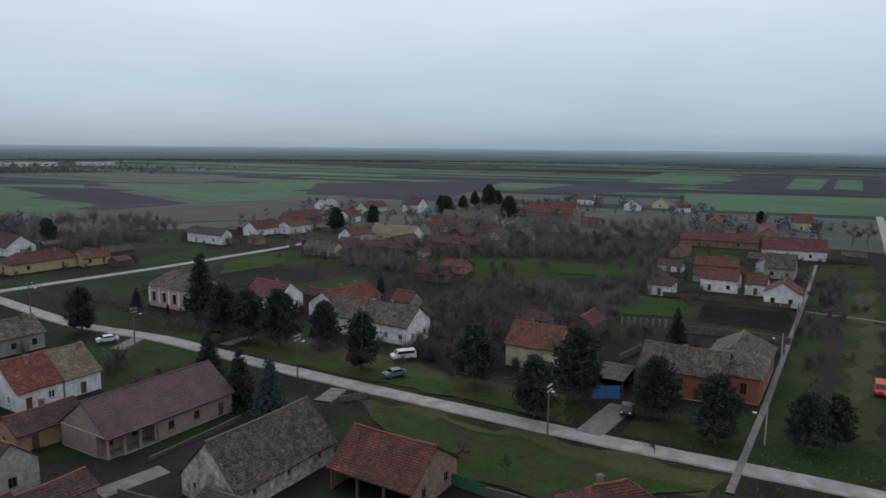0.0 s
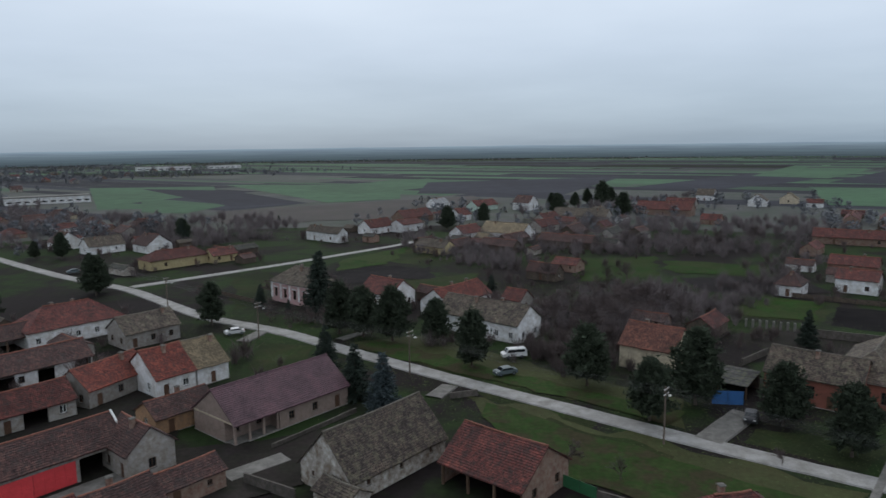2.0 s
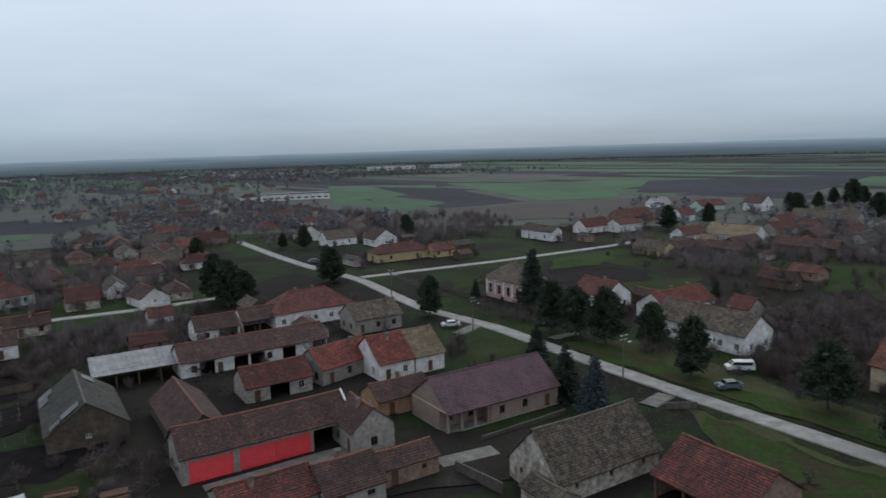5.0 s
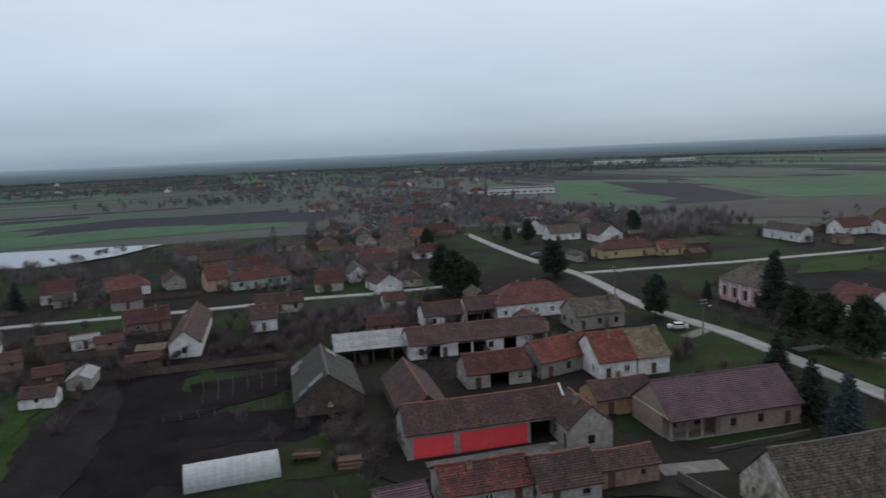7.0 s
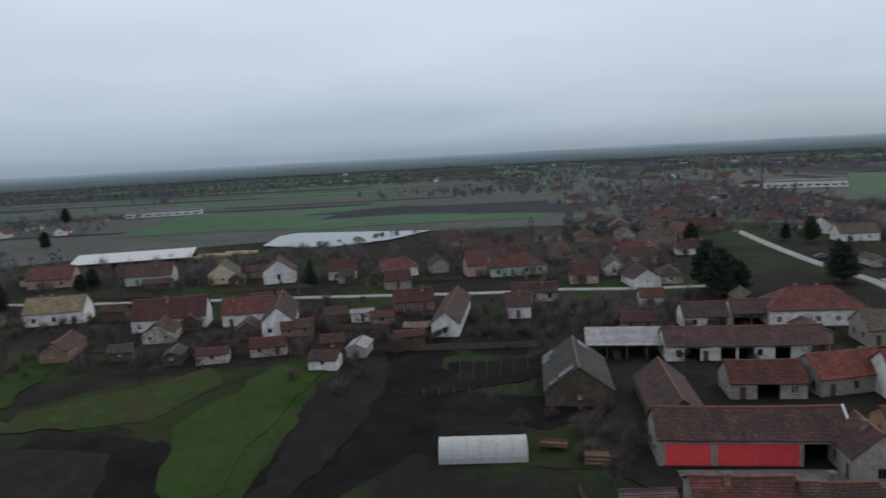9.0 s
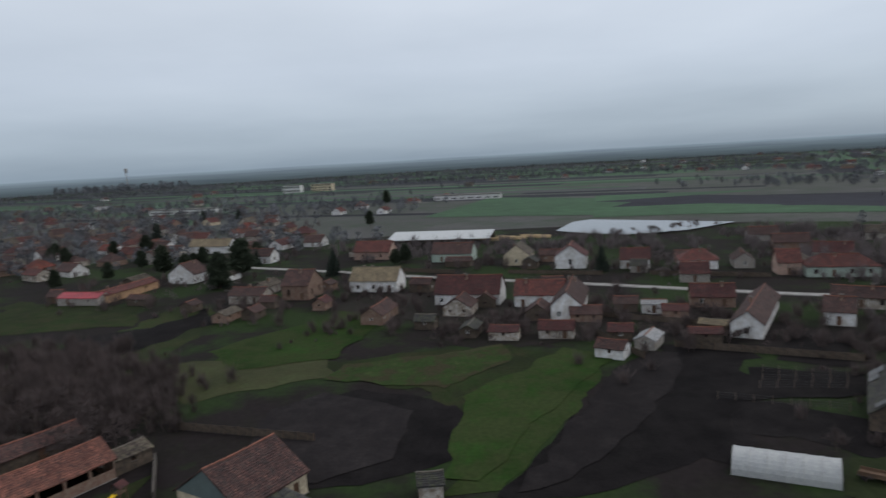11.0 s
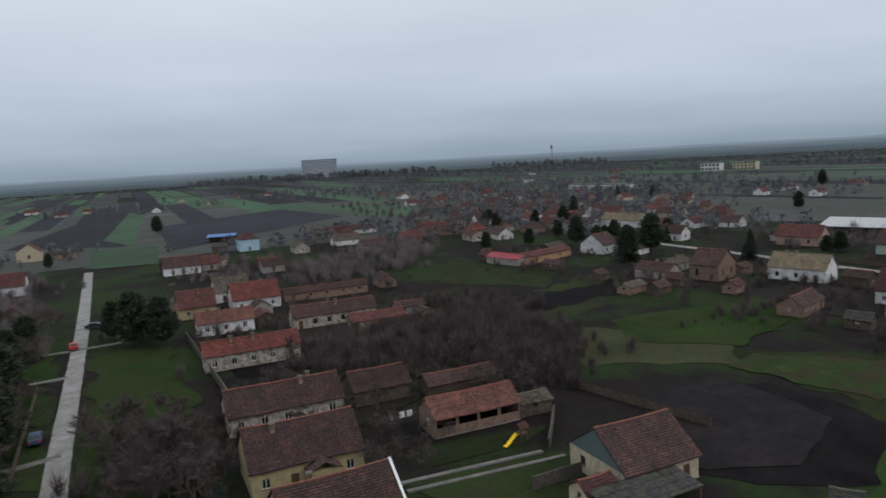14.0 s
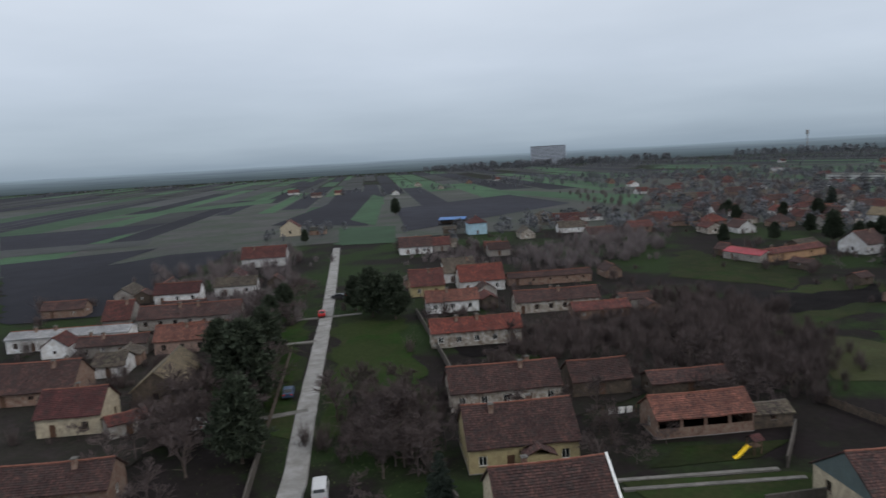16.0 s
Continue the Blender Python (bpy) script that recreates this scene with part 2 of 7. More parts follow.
haze.use_nodes = True
hz = haze.node_tree
hz.nodes.clear()
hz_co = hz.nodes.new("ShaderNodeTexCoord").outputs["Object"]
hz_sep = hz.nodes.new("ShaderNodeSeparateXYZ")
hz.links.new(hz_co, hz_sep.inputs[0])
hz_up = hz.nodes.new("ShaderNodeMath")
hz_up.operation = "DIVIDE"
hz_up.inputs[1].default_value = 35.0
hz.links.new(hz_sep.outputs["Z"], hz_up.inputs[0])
# haze painted as a glowing gradient, from dark plain up to sky colour
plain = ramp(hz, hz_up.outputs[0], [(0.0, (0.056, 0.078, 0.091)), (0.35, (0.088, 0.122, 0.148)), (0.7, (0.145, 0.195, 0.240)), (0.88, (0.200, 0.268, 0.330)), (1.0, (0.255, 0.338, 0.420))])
# strips of field and wood that run along the far plain
hz_flat = hz.nodes.new("ShaderNodeVectorMath")
hz_flat.operation = "MULTIPLY"
hz_flat.inputs[1].default_value = (0.006, 0.006, 0.33)
hz.links.new(hz_co, hz_flat.inputs[0])
hz_noise = node(hz, "ShaderNodeTexNoise", Scale=1.0, Detail=4.0, Roughness=0.6)
hz.links.new(hz_flat.outputs[0], hz_noise.inputs["Vector"])
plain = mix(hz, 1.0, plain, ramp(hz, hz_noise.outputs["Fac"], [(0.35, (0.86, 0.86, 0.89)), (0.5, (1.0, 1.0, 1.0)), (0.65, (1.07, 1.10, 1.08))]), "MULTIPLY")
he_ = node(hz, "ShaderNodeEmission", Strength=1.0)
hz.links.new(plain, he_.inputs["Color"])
ho_ = hz.nodes.new("ShaderNodeOutputMaterial")
hz.links.new(he_.outputs[0], ho_.inputs["Surface"])
MATS["far_haze"] = haze

# ---- mesh helpers ----
V = Vector


def mesh_of(name, bm, mat):
    me = bpy.data.meshes.new(name)
    bm.to_mesh(me)
    bm.free()
    me.materials.append(MATS[mat])
    return me


def part(name, me, parent, label="", at=None):
    ob = new(name, me)
    ob.parent = parent
    if at is not None:
        ob.matrix_basis = at
    if label:
        ob["label"] = label
    return ob


def box(bm, x0, y0, z0, x1, y1, z1):
    vs = [bm.verts.new(c) for c in ((x0, y0, z0), (x1, y0, z0), (x1, y1, z0), (x0, y1, z0), (x0, y0, z1), (x1, y0, z1), (x1, y1, z1), (x0, y1, z1))]
    for f in ((3, 2, 1, 0), (4, 5, 6, 7), (0, 1, 5, 4), (1, 2, 6, 5), (2, 3, 7, 6), (3, 0, 4, 7)):
        bm.faces.new([vs[i] for i in f])
    return vs


def box_mesh(name, mat, *b):
    bm = bmesh.new()
    box(bm, *b)
    return mesh_of(name, bm, mat)


def tube(bm, path, radii, sides=6):
    rings = []
    for i, (p, r) in enumerate(zip(path, radii)):
        d = (path[min(i + 1, len(path) - 1)] - path[max(i - 1, 0)]).normalized()
        a = d.orthogonal().normalized()
        b = d.cross(a)
        rings.append([bm.verts.new(p + r * (math.cos(k * 2 * math.pi / sides) * a + math.sin(k * 2 * math.pi / sides) * b)) for k in range(sides)])
    for r0, r1 in zip(rings, rings[1:]):
        for k in range(sides):
            bm.faces.new((r0[k], r0[(k + 1) % sides], r1[(k + 1) % sides], r1[k]))
    bm.faces.new(rings[0][::-1])
    bm.faces.new(rings[-1])


def empty(name, x, y, rot=0, z=0.0):
    e = new(name)
    e.matrix_basis = pose(x, y, z, 0, 0, rot)
    return e


# ---- ground, fields, roads ----
def disc(name, r, mat, z=0.0):
    bm = bmesh.new()
    rings = [0, 60, 150, 300, 600, 1200, 2500, r]
    last = [bm.verts.new((0, 0, z))]
    for q in rings[1:]:
        ring = [bm.verts.new((q * math.cos(k * math.pi / 48), q * math.sin(k * math.pi / 48), z)) for k in range(96)]
        for k in range(96):
            if len(last) == 1:
                bm.faces.new((last[0], ring[k], ring[(k + 1) % 96]))
            else:
                bm.faces.new((last[k], ring[k], ring[(k + 1) % 96], last[(k + 1) % 96]))
        last = ring
    return new(name, mesh_of(name, bm, mat))


tagged(disc("ground", 4950, "ground"), "flat winter ground of rough grass and earth", "ground", kind="structure")
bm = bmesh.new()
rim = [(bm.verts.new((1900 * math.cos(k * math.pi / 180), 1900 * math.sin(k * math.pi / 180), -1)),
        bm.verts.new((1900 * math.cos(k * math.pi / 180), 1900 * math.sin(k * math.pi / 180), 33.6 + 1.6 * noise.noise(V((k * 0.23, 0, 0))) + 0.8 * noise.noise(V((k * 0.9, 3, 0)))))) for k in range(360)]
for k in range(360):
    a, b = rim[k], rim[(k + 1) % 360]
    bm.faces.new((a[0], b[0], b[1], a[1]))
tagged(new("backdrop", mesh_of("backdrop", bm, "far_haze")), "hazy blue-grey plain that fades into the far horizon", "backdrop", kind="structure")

bm = bmesh.new()
inner = [bm.verts.new((330 * math.cos(k * math.pi / 48) - 30, 330 * math.sin(k * math.pi / 48) + 10, 0.006)) for k in range(96)]
outer = [bm.verts.new((1050 * math.cos(k * math.pi / 48), 1050 * math.sin(k * math.pi / 48), 0.006)) for k in range(96)]
for k in range(96):
    bm.faces.new((inner[k], outer[k], outer[(k + 1) % 96], inner[(k + 1) % 96]))
tagged(new("scrubland", mesh_of("scrubland", bm, "scrub")), "winter gardens and scrub round the village, paled grey-brown for haze", "ground", kind="structure")

LAYER = [0.016]


def sheet(name, pts, mat, label, category, z=None):
    """A flat patch with an uneven edge, a little above the one before it."""
    if z is None:
        LAYER[0] += 0.0015
        z = LAYER[0] + (0.08 if max(math.hypot(*p) for p in pts) > 330 else 0.0)
    bm = bmesh.new()
    rim = []
    for a, b in zip(pts, pts[1:] + pts[:1]):
        a, b = V(a), V(b)
        n = max(3, min(40, int((b - a).length / 2.5)))
        for k in range(n):
            p = a.lerp(b, k / n)
            w = min(3.8, (b - a).length * 0.08) if math.hypot(p.x, p.y) < 330 else 0.0
            p = p + V((noise.noise(V((p.x * 0.12, p.y * 0.12, 1))) + 0.5 * noise.noise(V((p.x * 0.5, p.y * 0.5, 3))), noise.noise(V((p.x * 0.12, p.y * 0.12, 7))) + 0.5 * noise.noise(V((p.x * 0.5, p.y * 0.5, 9))))) * w
            rim.append(bm.verts.new((p.x, p.y, z)))
    f = bm.faces.new(rim)
    if f.normal.z < 0:
        f.normal_flip()
    bmesh.ops.triangulate(bm, faces=bm.faces[:])
    return tagged(new(name, mesh_of(name, bm, mat)), label, category, kind="structure")


FIELD_WORDS = {"grass": ("lawn", "patch of green winter grass"), "bright": ("lawn", "patch of bright green young grass"), "olive": ("meadow", "patch of yellowish dry grass"),
               "soil": ("tilled_plot", "dark tilled garden soil"), "yard": ("yard", "trampled bare earth yard"), "verge": ("rough_verge", "rough olive-green verge grass with dry tufts"), "plough": ("tilled_plot", "brown tilled garden soil"), "reed": ("reed_bed", "brownish reeds and dry scrub")}


def field(kind, *pts):
    nm, words = FIELD_WORDS[kind]
    r = max(math.hypot(*p) for p in pts)
    mat = kind
    # patches beyond 330 m take the crop colours with haze mixed in
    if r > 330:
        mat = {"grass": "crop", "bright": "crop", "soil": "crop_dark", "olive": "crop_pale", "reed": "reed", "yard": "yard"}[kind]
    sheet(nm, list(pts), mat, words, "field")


def lane(name, width, mat, pts):
    """A strip of paving with a slightly crumbling edge."""
    LAYER[0] += 0.0015
    z = LAYER[0] + 0.02
    bm = bmesh.new()
    ps = [V(p) for p in pts]
    fine = []
    for a, b in zip(ps, ps[1:]):
        n = max(1, int((b - a).length / 2.5))
        fine += [a.lerp(b, k / n) for k in range(n)]
    fine.append(ps[-1])
    for _ in range(6):
        fine = [fine[0]] + [(a + 2 * b + c) / 4 for a, b, c in zip(fine, fine[1:], fine[2:])] + [fine[-1]]
    prev = None
    for i, p in enumerate(fine):
        d = (fine[min(i + 1, len(fine) - 1)] - fine[max(i - 1, 0)]).normalized()
        n = V((-d.y, d.x))
        w = width / 2 * (1 + 0.10 * noise.noise(V((p.x * 0.3, p.y * 0.3, 4))))
        row = [bm.verts.new((p + n * w).to_3d() + V((0, 0, 0.0))), bm.verts.new((p + n * w * 0.93).to_3d() + V((0, 0, z))),
               bm.verts.new((p - n * w * 0.93).to_3d() + V((0, 0, z))), bm.verts.new((p - n * w).to_3d())]
        if prev:
            for k in range(3):
                bm.faces.new((prev[k], prev[k + 1], row[k + 1], row[k]))
        prev = row
    bmesh.ops.recalc_face_normals(bm, faces=bm.faces[:])
    words = "pale worn asphalt village road" if mat == "asphalt" else "worn concrete path through the grass"
    tagged(new(name, mesh_of(name, bm, mat)), words, "road" if mat == "asphalt" else "path", kind="structure")


field('grass', (-43.8, 139.6), (7.4, 99.8), (3.7, 88.7), (-13.3, 110.2))
field('olive', (-13.0, 107.5), (35.4, 80.6), (30.0, 75.3), (-1.7, 88.6), (-10.3, 98.2))
field('olive', (-40.8, 133.6), (-7.9, 113.1), (18.0, 96.8), (20.0, 108.5), (-2.4, 122.4), (-26.3, 140.3))
field('grass', (25.3, 93.0), (37.6, 86.1), (44.7, 95.5), (28.3, 98.1))
field('grass', (16.4, 87.3), (-0.2, 98.5), (-6.6, 94.1), (7.9, 76.4))
field('grass', (49.4, 188.8), (69.3, 179.1), (58.4, 160.5), (40.8, 165.4))
field('soil', (67.3, 175.7), (86.7, 169.2), (75.3, 148.6), (59.4, 157.9))
field('grass', (130.3, 239.7), (151.9, 241.0), (61.9, 92.0), (43.7, 89.7))
field('yard', (118.2, 208.5), (123.5, 208.8), (57.1, 95.8), (51.9, 93.7))
field('olive', (117.1, 192.1), (122.0, 192.3), (71.1, 110.0), (63.9, 104.8))
field('bright', (37.6, 234.1), (64.4, 219.7), (59.9, 209.9), (32.5, 225.1))
field('grass', (-1.1, 250.0), (22.6, 239.0), (19.3, 222.2), (-4.7, 226.1))
field('soil', (-72.4, 227.5), (-40.7, 218.8), (-40.6, 200.2), (-69.6, 207.5))
field('grass', (-59.9, 131.0), (-48.4, 129.5), (-43.0, 112.0), (-54.0, 113.1))
field('grass', (-98.9, 197.1), (-90.0, 211.0), (-74.7, 169.3), (-78.2, 157.5))
field('grass', (-58.3, 267.1), (-25.0, 242.1), (-41.6, 223.9), (-72.0, 239.1))
field('yard', (35.8, 147.1), (53.9, 155.1), (62.1, 143.6), (55.6, 133.2), (41.4, 138.6))
field('yard', (-94.0, 88.1), (-82.6, 108.4), (-72.6, 100.2), (-79.6, 79.5))
field('yard', (-111.8, 74.6), (-103.9, 85.2), (-88.0, 73.0), (-92.6, 65.8))
field('yard', (-52.8, 112.9), (-42.8, 122.3), (-37.5, 116.5), (-48.8, 108.9))
field('yard', (-74.5, -63.6), (-85.9, -49.4), (-79.8, -47.7), (-70.4, -54.3))
field('yard', (-67.7, -59.8), (-75.7, -56.3), (-62.7, -48.5), (-60.8, -52.1))
field('yard', (-13.1, -115.1), (-34.7, -112.6), (-30.8, -103.2), (-15.4, -102.2))
field('yard', (-64.9, 91.1), (-57.8, 100.2), (-53.3, 90.7), (-59.9, 85.4))
field('yard', (-150.3, -9.6), (-152.5, 25.8), (-160.0, 40.3), (-141.8, 31.0), (-138.0, 7.2))
field('soil', (-123.2, 45.2), (-134.3, 57.5), (-81.4, 34.2), (-91.5, 25.6))
field('soil', (-104.2, 43.8), (-85.1, 71.8), (-75.0, 61.9), (-91.8, 38.2))
field('grass', (-82.2, 48.4), (-80.1, 66.2), (-64.8, 54.1), (-73.4, 42.9))
field('soil', (-139.0, 69.1), (-133.3, 78.9), (-114.6, 68.0), (-121.2, 58.7))
field('soil', (-100.2, 18.3), (-130.1, 36.1), (-127.5, 41.9), (-91.0, 24.1))
field('soil', (-75.7, 4.7), (-97.5, 17.1), (-134.9, 42.9), (-132.4, 55.3), (-100.5, 42.9), (-85.7, 33.8), (-76.7, 19.2))
field('soil', (-93.9, -30.5), (-112.4, -26.5), (-117.7, -15.7), (-108.3, -0.1), (-102.4, 6.8), (-91.3, 4.4), (-85.3, -3.2), (-81.6, -11.5), (-81.4, -22.6))
field('yard', (-93.4, -26.4), (-104.3, -14.2), (-98.8, -6.8), (-83.8, -17.5))
field('bright', (-77.7, -1.7), (-89.5, 4.3), (-99.9, 8.3), (-114.8, 19.3), (-129.3, 31.5), (-97.7, 16.3), (-78.3, 5.6))
field('grass', (-136.6, -27.1), (-141.3, 12.1), (-123.0, 26.8), (-101.5, 5.0))
field('bright', (-150.0, -53.4), (-182.0, -23.3), (-152.5, -19.8), (-128.2, -40.6))
field('grass', (-144.0, -88.8), (-203.4, -78.1), (-183.6, -57.0), (-128.9, -64.7))
field('soil', (-168.3, -94.6), (-179.0, -64.6), (-162.5, -67.0), (-147.6, -86.0))
field('soil', (-157.6, -85.0), (-187.0, -71.0), (-176.0, -60.3), (-146.9, -73.3))
field('soil', (-91.1, -121.0), (-135.0, -87.6), (-127.3, -74.4), (-83.7, -98.7))
field('olive', (-137.7, -63.3), (-146.2, -29.6), (-126.5, -21.4), (-115.9, -46.6))
field('olive', (-136.0, -5.7), (-141.9, 10.6), (-131.0, 11.7), (-122.6, -1.4))
field('grass', (-83.9, -151.9), (-95.1, -138.1), (-57.8, -75.7), (-45.1, -85.6))
field('olive', (-58.7, -107.8), (-71.5, -98.6), (-60.4, -79.1), (-46.1, -87.5))
field('grass', (-57.3, -124.6), (-62.7, -124.3), (-41.3, -86.8), (-38.6, -92.3))
field('grass', (-64.5, -48.1), (-83.7, -31.2), (-71.5, -25.2), (-61.3, -39.6))
field('grass', (-224.7, -146.5), (-203.7, -92.0), (-179.1, -83.5), (-175.0, -117.4))
field('soil', (-144.0, -77.8), (-197.0, -71.7), (-178.7, -61.5), (-156.9, -70.3))
field('grass', (-76.4, -48.7), (-87.8, -39.8), (-80.7, -39.8), (-68.6, -47.4))
field('grass', (-198.6, -350.8), (-223.6, -329.7), (-178.3, -263.0), (-158.2, -279.7))
field('soil', (-299.1, -440.8), (-436.8, -460.9), (-376.6, -333.2), (-209.2, -297.8))
field('grass', (-499.3, -600.2), (-455.6, -328.5), (-370.4, -271.0), (-438.6, -448.1))
field('soil', (-185.9, -415.0), (-443.6, -726.6), (-412.8, -629.7), (-215.7, -347.5))
field('grass', (-231.0, -393.0), (-410.2, -648.2), (-382.6, -583.7), (-218.1, -342.1))
field('grass', (-111.3, -633.7), (-296.8, -661.1), (-338.8, -739.1), (-148.2, -663.1))
field('soil', (-27.0, -299.4), (-95.9, -325.9), (-123.4, -314.2), (-41.4, -204.4), (-18.6, -214.3))
field('soil', (-51.9, -551.9), (-156.2, -527.3), (-71.5, -411.5), (-39.5, -425.7))
field('soil', (-33.9, -369.2), (-100.8, -360.8), (-50.7, -295.5), (-23.5, -263.7))
field('olive', (-41.1, -442.6), (-111.5, -409.3), (-100.9, -381.3), (-37.1, -401.1))
field('grass', (-458.6, -14.6), (-623.8, 41.6), (-407.3, 257.5), (-341.6, 216.2))
field('soil', (-451.3, 106.9), (-518.5, 152.3), (-452.5, 286.0), (-375.9, 237.8))
field('grass', (-510.0, -241.3), (-554.2, -202.9), (-504.9, -181.0), (-488.1, -215.1))
field('grass', (-455.3, 97.3), (-435.8, 198.0), (-373.3, 192.9), (-392.5, 83.3))
field('soil', (-508.0, 109.1), (-565.5, 143.2), (-390.4, 305.9), (-354.2, 242.4))
field('grass', (-568.8, 122.6), (-533.2, 242.9), (-521.1, 224.0), (-508.0, 109.1))
field('grass', (-470.0, 643.7), (-343.9, 664.2), (-220.4, 433.5), (-297.3, 413.7))
field('soil', (-307.6, 465.6), (-288.1, 566.6), (-171.7, 468.6), (-203.5, 407.6))
field('grass', (-346.5, 693.8), (-155.5, 687.2), (-113.8, 504.6), (-158.8, 471.6))
field('grass', (-330.6, 516.1), (-224.1, 453.2), (-222.9, 391.7), (-256.0, 398.4))
field('soil', (-401.6, 628.2), (-297.7, 603.7), (-174.2, 468.4), (-218.1, 440.9))
field('grass', (-251.6, 636.5), (-148.8, 809.9), (-83.7, 703.9), (-160.3, 552.9))
field('soil', (-133.6, 726.6), (76.2, 829.1), (6.1, 545.2), (-112.2, 559.9))
field('grass', (211.2, 628.9), (369.7, 582.2), (266.9, 418.4), (164.9, 455.8))
field('soil', (249.5, 693.4), (704.7, 1423.2), (726.2, 1150.1), (378.5, 596.3))
field('grass', (347.2, 709.5), (535.3, 1062.0), (558.4, 1010.3), (374.3, 695.5))
field('grass', (401.0, 718.3), (572.4, 1013.4), (610.1, 1021.7), (417.0, 693.4))
field('soil', (57.3, 620.8), (233.1, 890.4), (255.3, 743.5), (127.4, 594.7))
field('grass', (217.6, 830.7), (375.2, 1180.1), (512.3, 1166.5), (276.4, 768.9))
field('reed', (-209.6, 403.4), (-63.8, 535.6), (-32.5, 462.9), (-147.7, 336.5))
field('reed', (-204.0, 380.7), (-87.3, 513.3), (-63.9, 464.9), (-136.2, 340.9))
field('reed', (-208.3, 374.7), (-108.8, 483.1), (-83.5, 372.0), (-169.1, 338.7))

field('bright', (6.5, 239.4), (34.3, 249.7), (31.8, 211.3), (7.2, 201.1))
field('bright', (36.2, 241.1), (66.5, 233.5), (65.2, 213.1), (36.6, 219.3))
field('bright', (49.4, 188.0), (66.0, 180.0), (57.0, 161.5), (42.0, 166.0))
field('bright', (-73.6, 234.8), (-56.4, 265.0), (-55.9, 226.7), (-69.7, 210.6))
field('grass', (-42.5, 198.5), (-22.4, 213.1), (-27.1, 183.7), (-46.7, 188.6))
field('plough', (-66.0, 207.0), (-40.0, 222.0), (-36.0, 203.0), (-62.0, 190.0))
field('plough', (36.0, 211.0), (70.0, 208.0), (72.0, 192.0), (40.0, 190.0))
field('verge', (-10.2, 104.1), (13.7, 87.3), (24.8, 80.5), (31.0, 76.9), (12.1, 74.2), (0.4, 80.8), (-10.4, 97.7))
field('verge', (-40.0, 131.0), (-10.0, 112.5), (16.0, 98.0), (20.0, 103.0), (-8.0, 118.0), (-36.0, 136.0))
field('bright', (-80.8, -142.2), (-93.8, -135.1), (-67.7, -89.4), (-58.9, -87.3), (-42.4, -83.0), (-55.0, -103.0))
field('bright', (-67.4, -146.0), (-79.6, -157.3), (-49.9, -104.4), (-43.6, -101.6))
field('bright', (-150.3, -51.7), (-173.8, -32.2), (-196.5, -20.5), (-168.5, -16.5), (-138.1, -23.9), (-132.8, -43.0))
field('verge', (-133.2, -20.0), (-139.6, 11.2), (-131.1, 12.7), (-115.3, -1.6), (-124.3, -23.8))
field('bright', (-111.5, 2.1), (-136.2, 22.5), (-129.0, 32.4), (-112.2, 20.2), (-81.1, 3.1), (-82.2, -1.7))
field('plough', (-109.7, -30.0), (-117.3, -21.7), (-106.0, -6.0), (-88.5, -8.3), (-82.8, -17.4), (-85.4, -29.5))
field('plough', (-116.0, 26.0), (-131.0, 38.0), (-129.0, 44.0), (-104.0, 33.0), (-80.0, 14.0), (-77.0, 8.0))
field('yard', (-89.5, 69.7), (-98.7, 82.5), (-101.7, 100.8), (-86.9, 119.5), (-61.0, 101.8), (-49.9, 78.6), (-59.6, 51.8), (-74.0, 50.0))
field('yard', (-52.0, 80.0), (-40.0, 85.0), (-29.0, 92.0), (-27.0, 84.0), (-30.0, 74.0), (-42.0, 64.0))
field('soil', (-118.0, 52.0), (-112.0, 68.0), (-101.0, 64.0), (-103.0, 44.0), (-108.0, 46.0))
field('yard', (-186.0, -34.0), (-164.8, -5.5), (-147.0, 16.9), (-160.6, 46.5), (-172.0, 40.0), (-190.0, 6.0), (-205.0, -20.0))
field('yard', (-60.0, -160.0), (-40.0, -118.0), (-10.0, -80.0), (6.0, -120.0), (-24.0, -180.0))
field('yard', (-100.0, -96.0), (-128.0, -160.0), (-150.0, -130.0), (-108.0, -58.0), (-70.0, -66.0))

# streets and paths
lane('road', 3.7, 'asphalt', [(65.1, 66.4), (51.7, 75.8), (36.6, 83.5), (21.7, 91.0), (6.6, 99.7), (-13.5, 111.2), (-38.8, 126.6), (-57.7, 139.1), (-81.1, 148.9), (-98.0, 161.5), (-118.6, 176.9), (-154.4, 194.4), (-182.2, 210.8), (-222.8, 236.4)])
lane('cross_road', 3.2, 'asphalt', [(-121.2, 180.8), (-91.4, 222.3), (-60.3, 272.9), (-54.1, 292.1)])
lane('west_road', 3.2, 'asphalt', [(-142.5, 141.5), (-153.7, 120.9), (-165.3, 105.9), (-170.6, 91.3), (-180.2, 75.2), (-193.7, 53.0), (-201.1, 40.7), (-230.6, -11.9), (-249.0, -39.4), (-274.0, -81.5)])
lane('south_road', 3.2, 'asphalt', [(-22.1, -57.9), (-29.6, -66.9), (-33.5, -71.3), (-46.4, -93.5), (-66.3, -126.3), (-89.9, -165.2), (-152.4, -271.5)])
lane('footpath', 1, 'concrete', [(33.7, 76.3), (41.8, 89.7), (49.3, 102.0), (71.6, 139.7), (97.8, 183.9), (130.3, 239.7)])
lane('cross_footpath', 1, 'concrete', [(90.0, 168.7), (103.8, 158.7)])
lane('east_road', 4, 'asphalt', [(130.2, 192.7), (235.0, 370.6), (273.7, 436.6)])
lane('driveway_a', 3, 'concrete', [(-18.9, 104.4), (-17.1, 110.1)])
lane('driveway_b', 4, 'concrete', [(20.5, 92.9), (28.0, 103.8)])
lane('driveway_c', 3, 'concrete', [(-63.7, 130.9), (-62.8, 138.9)])
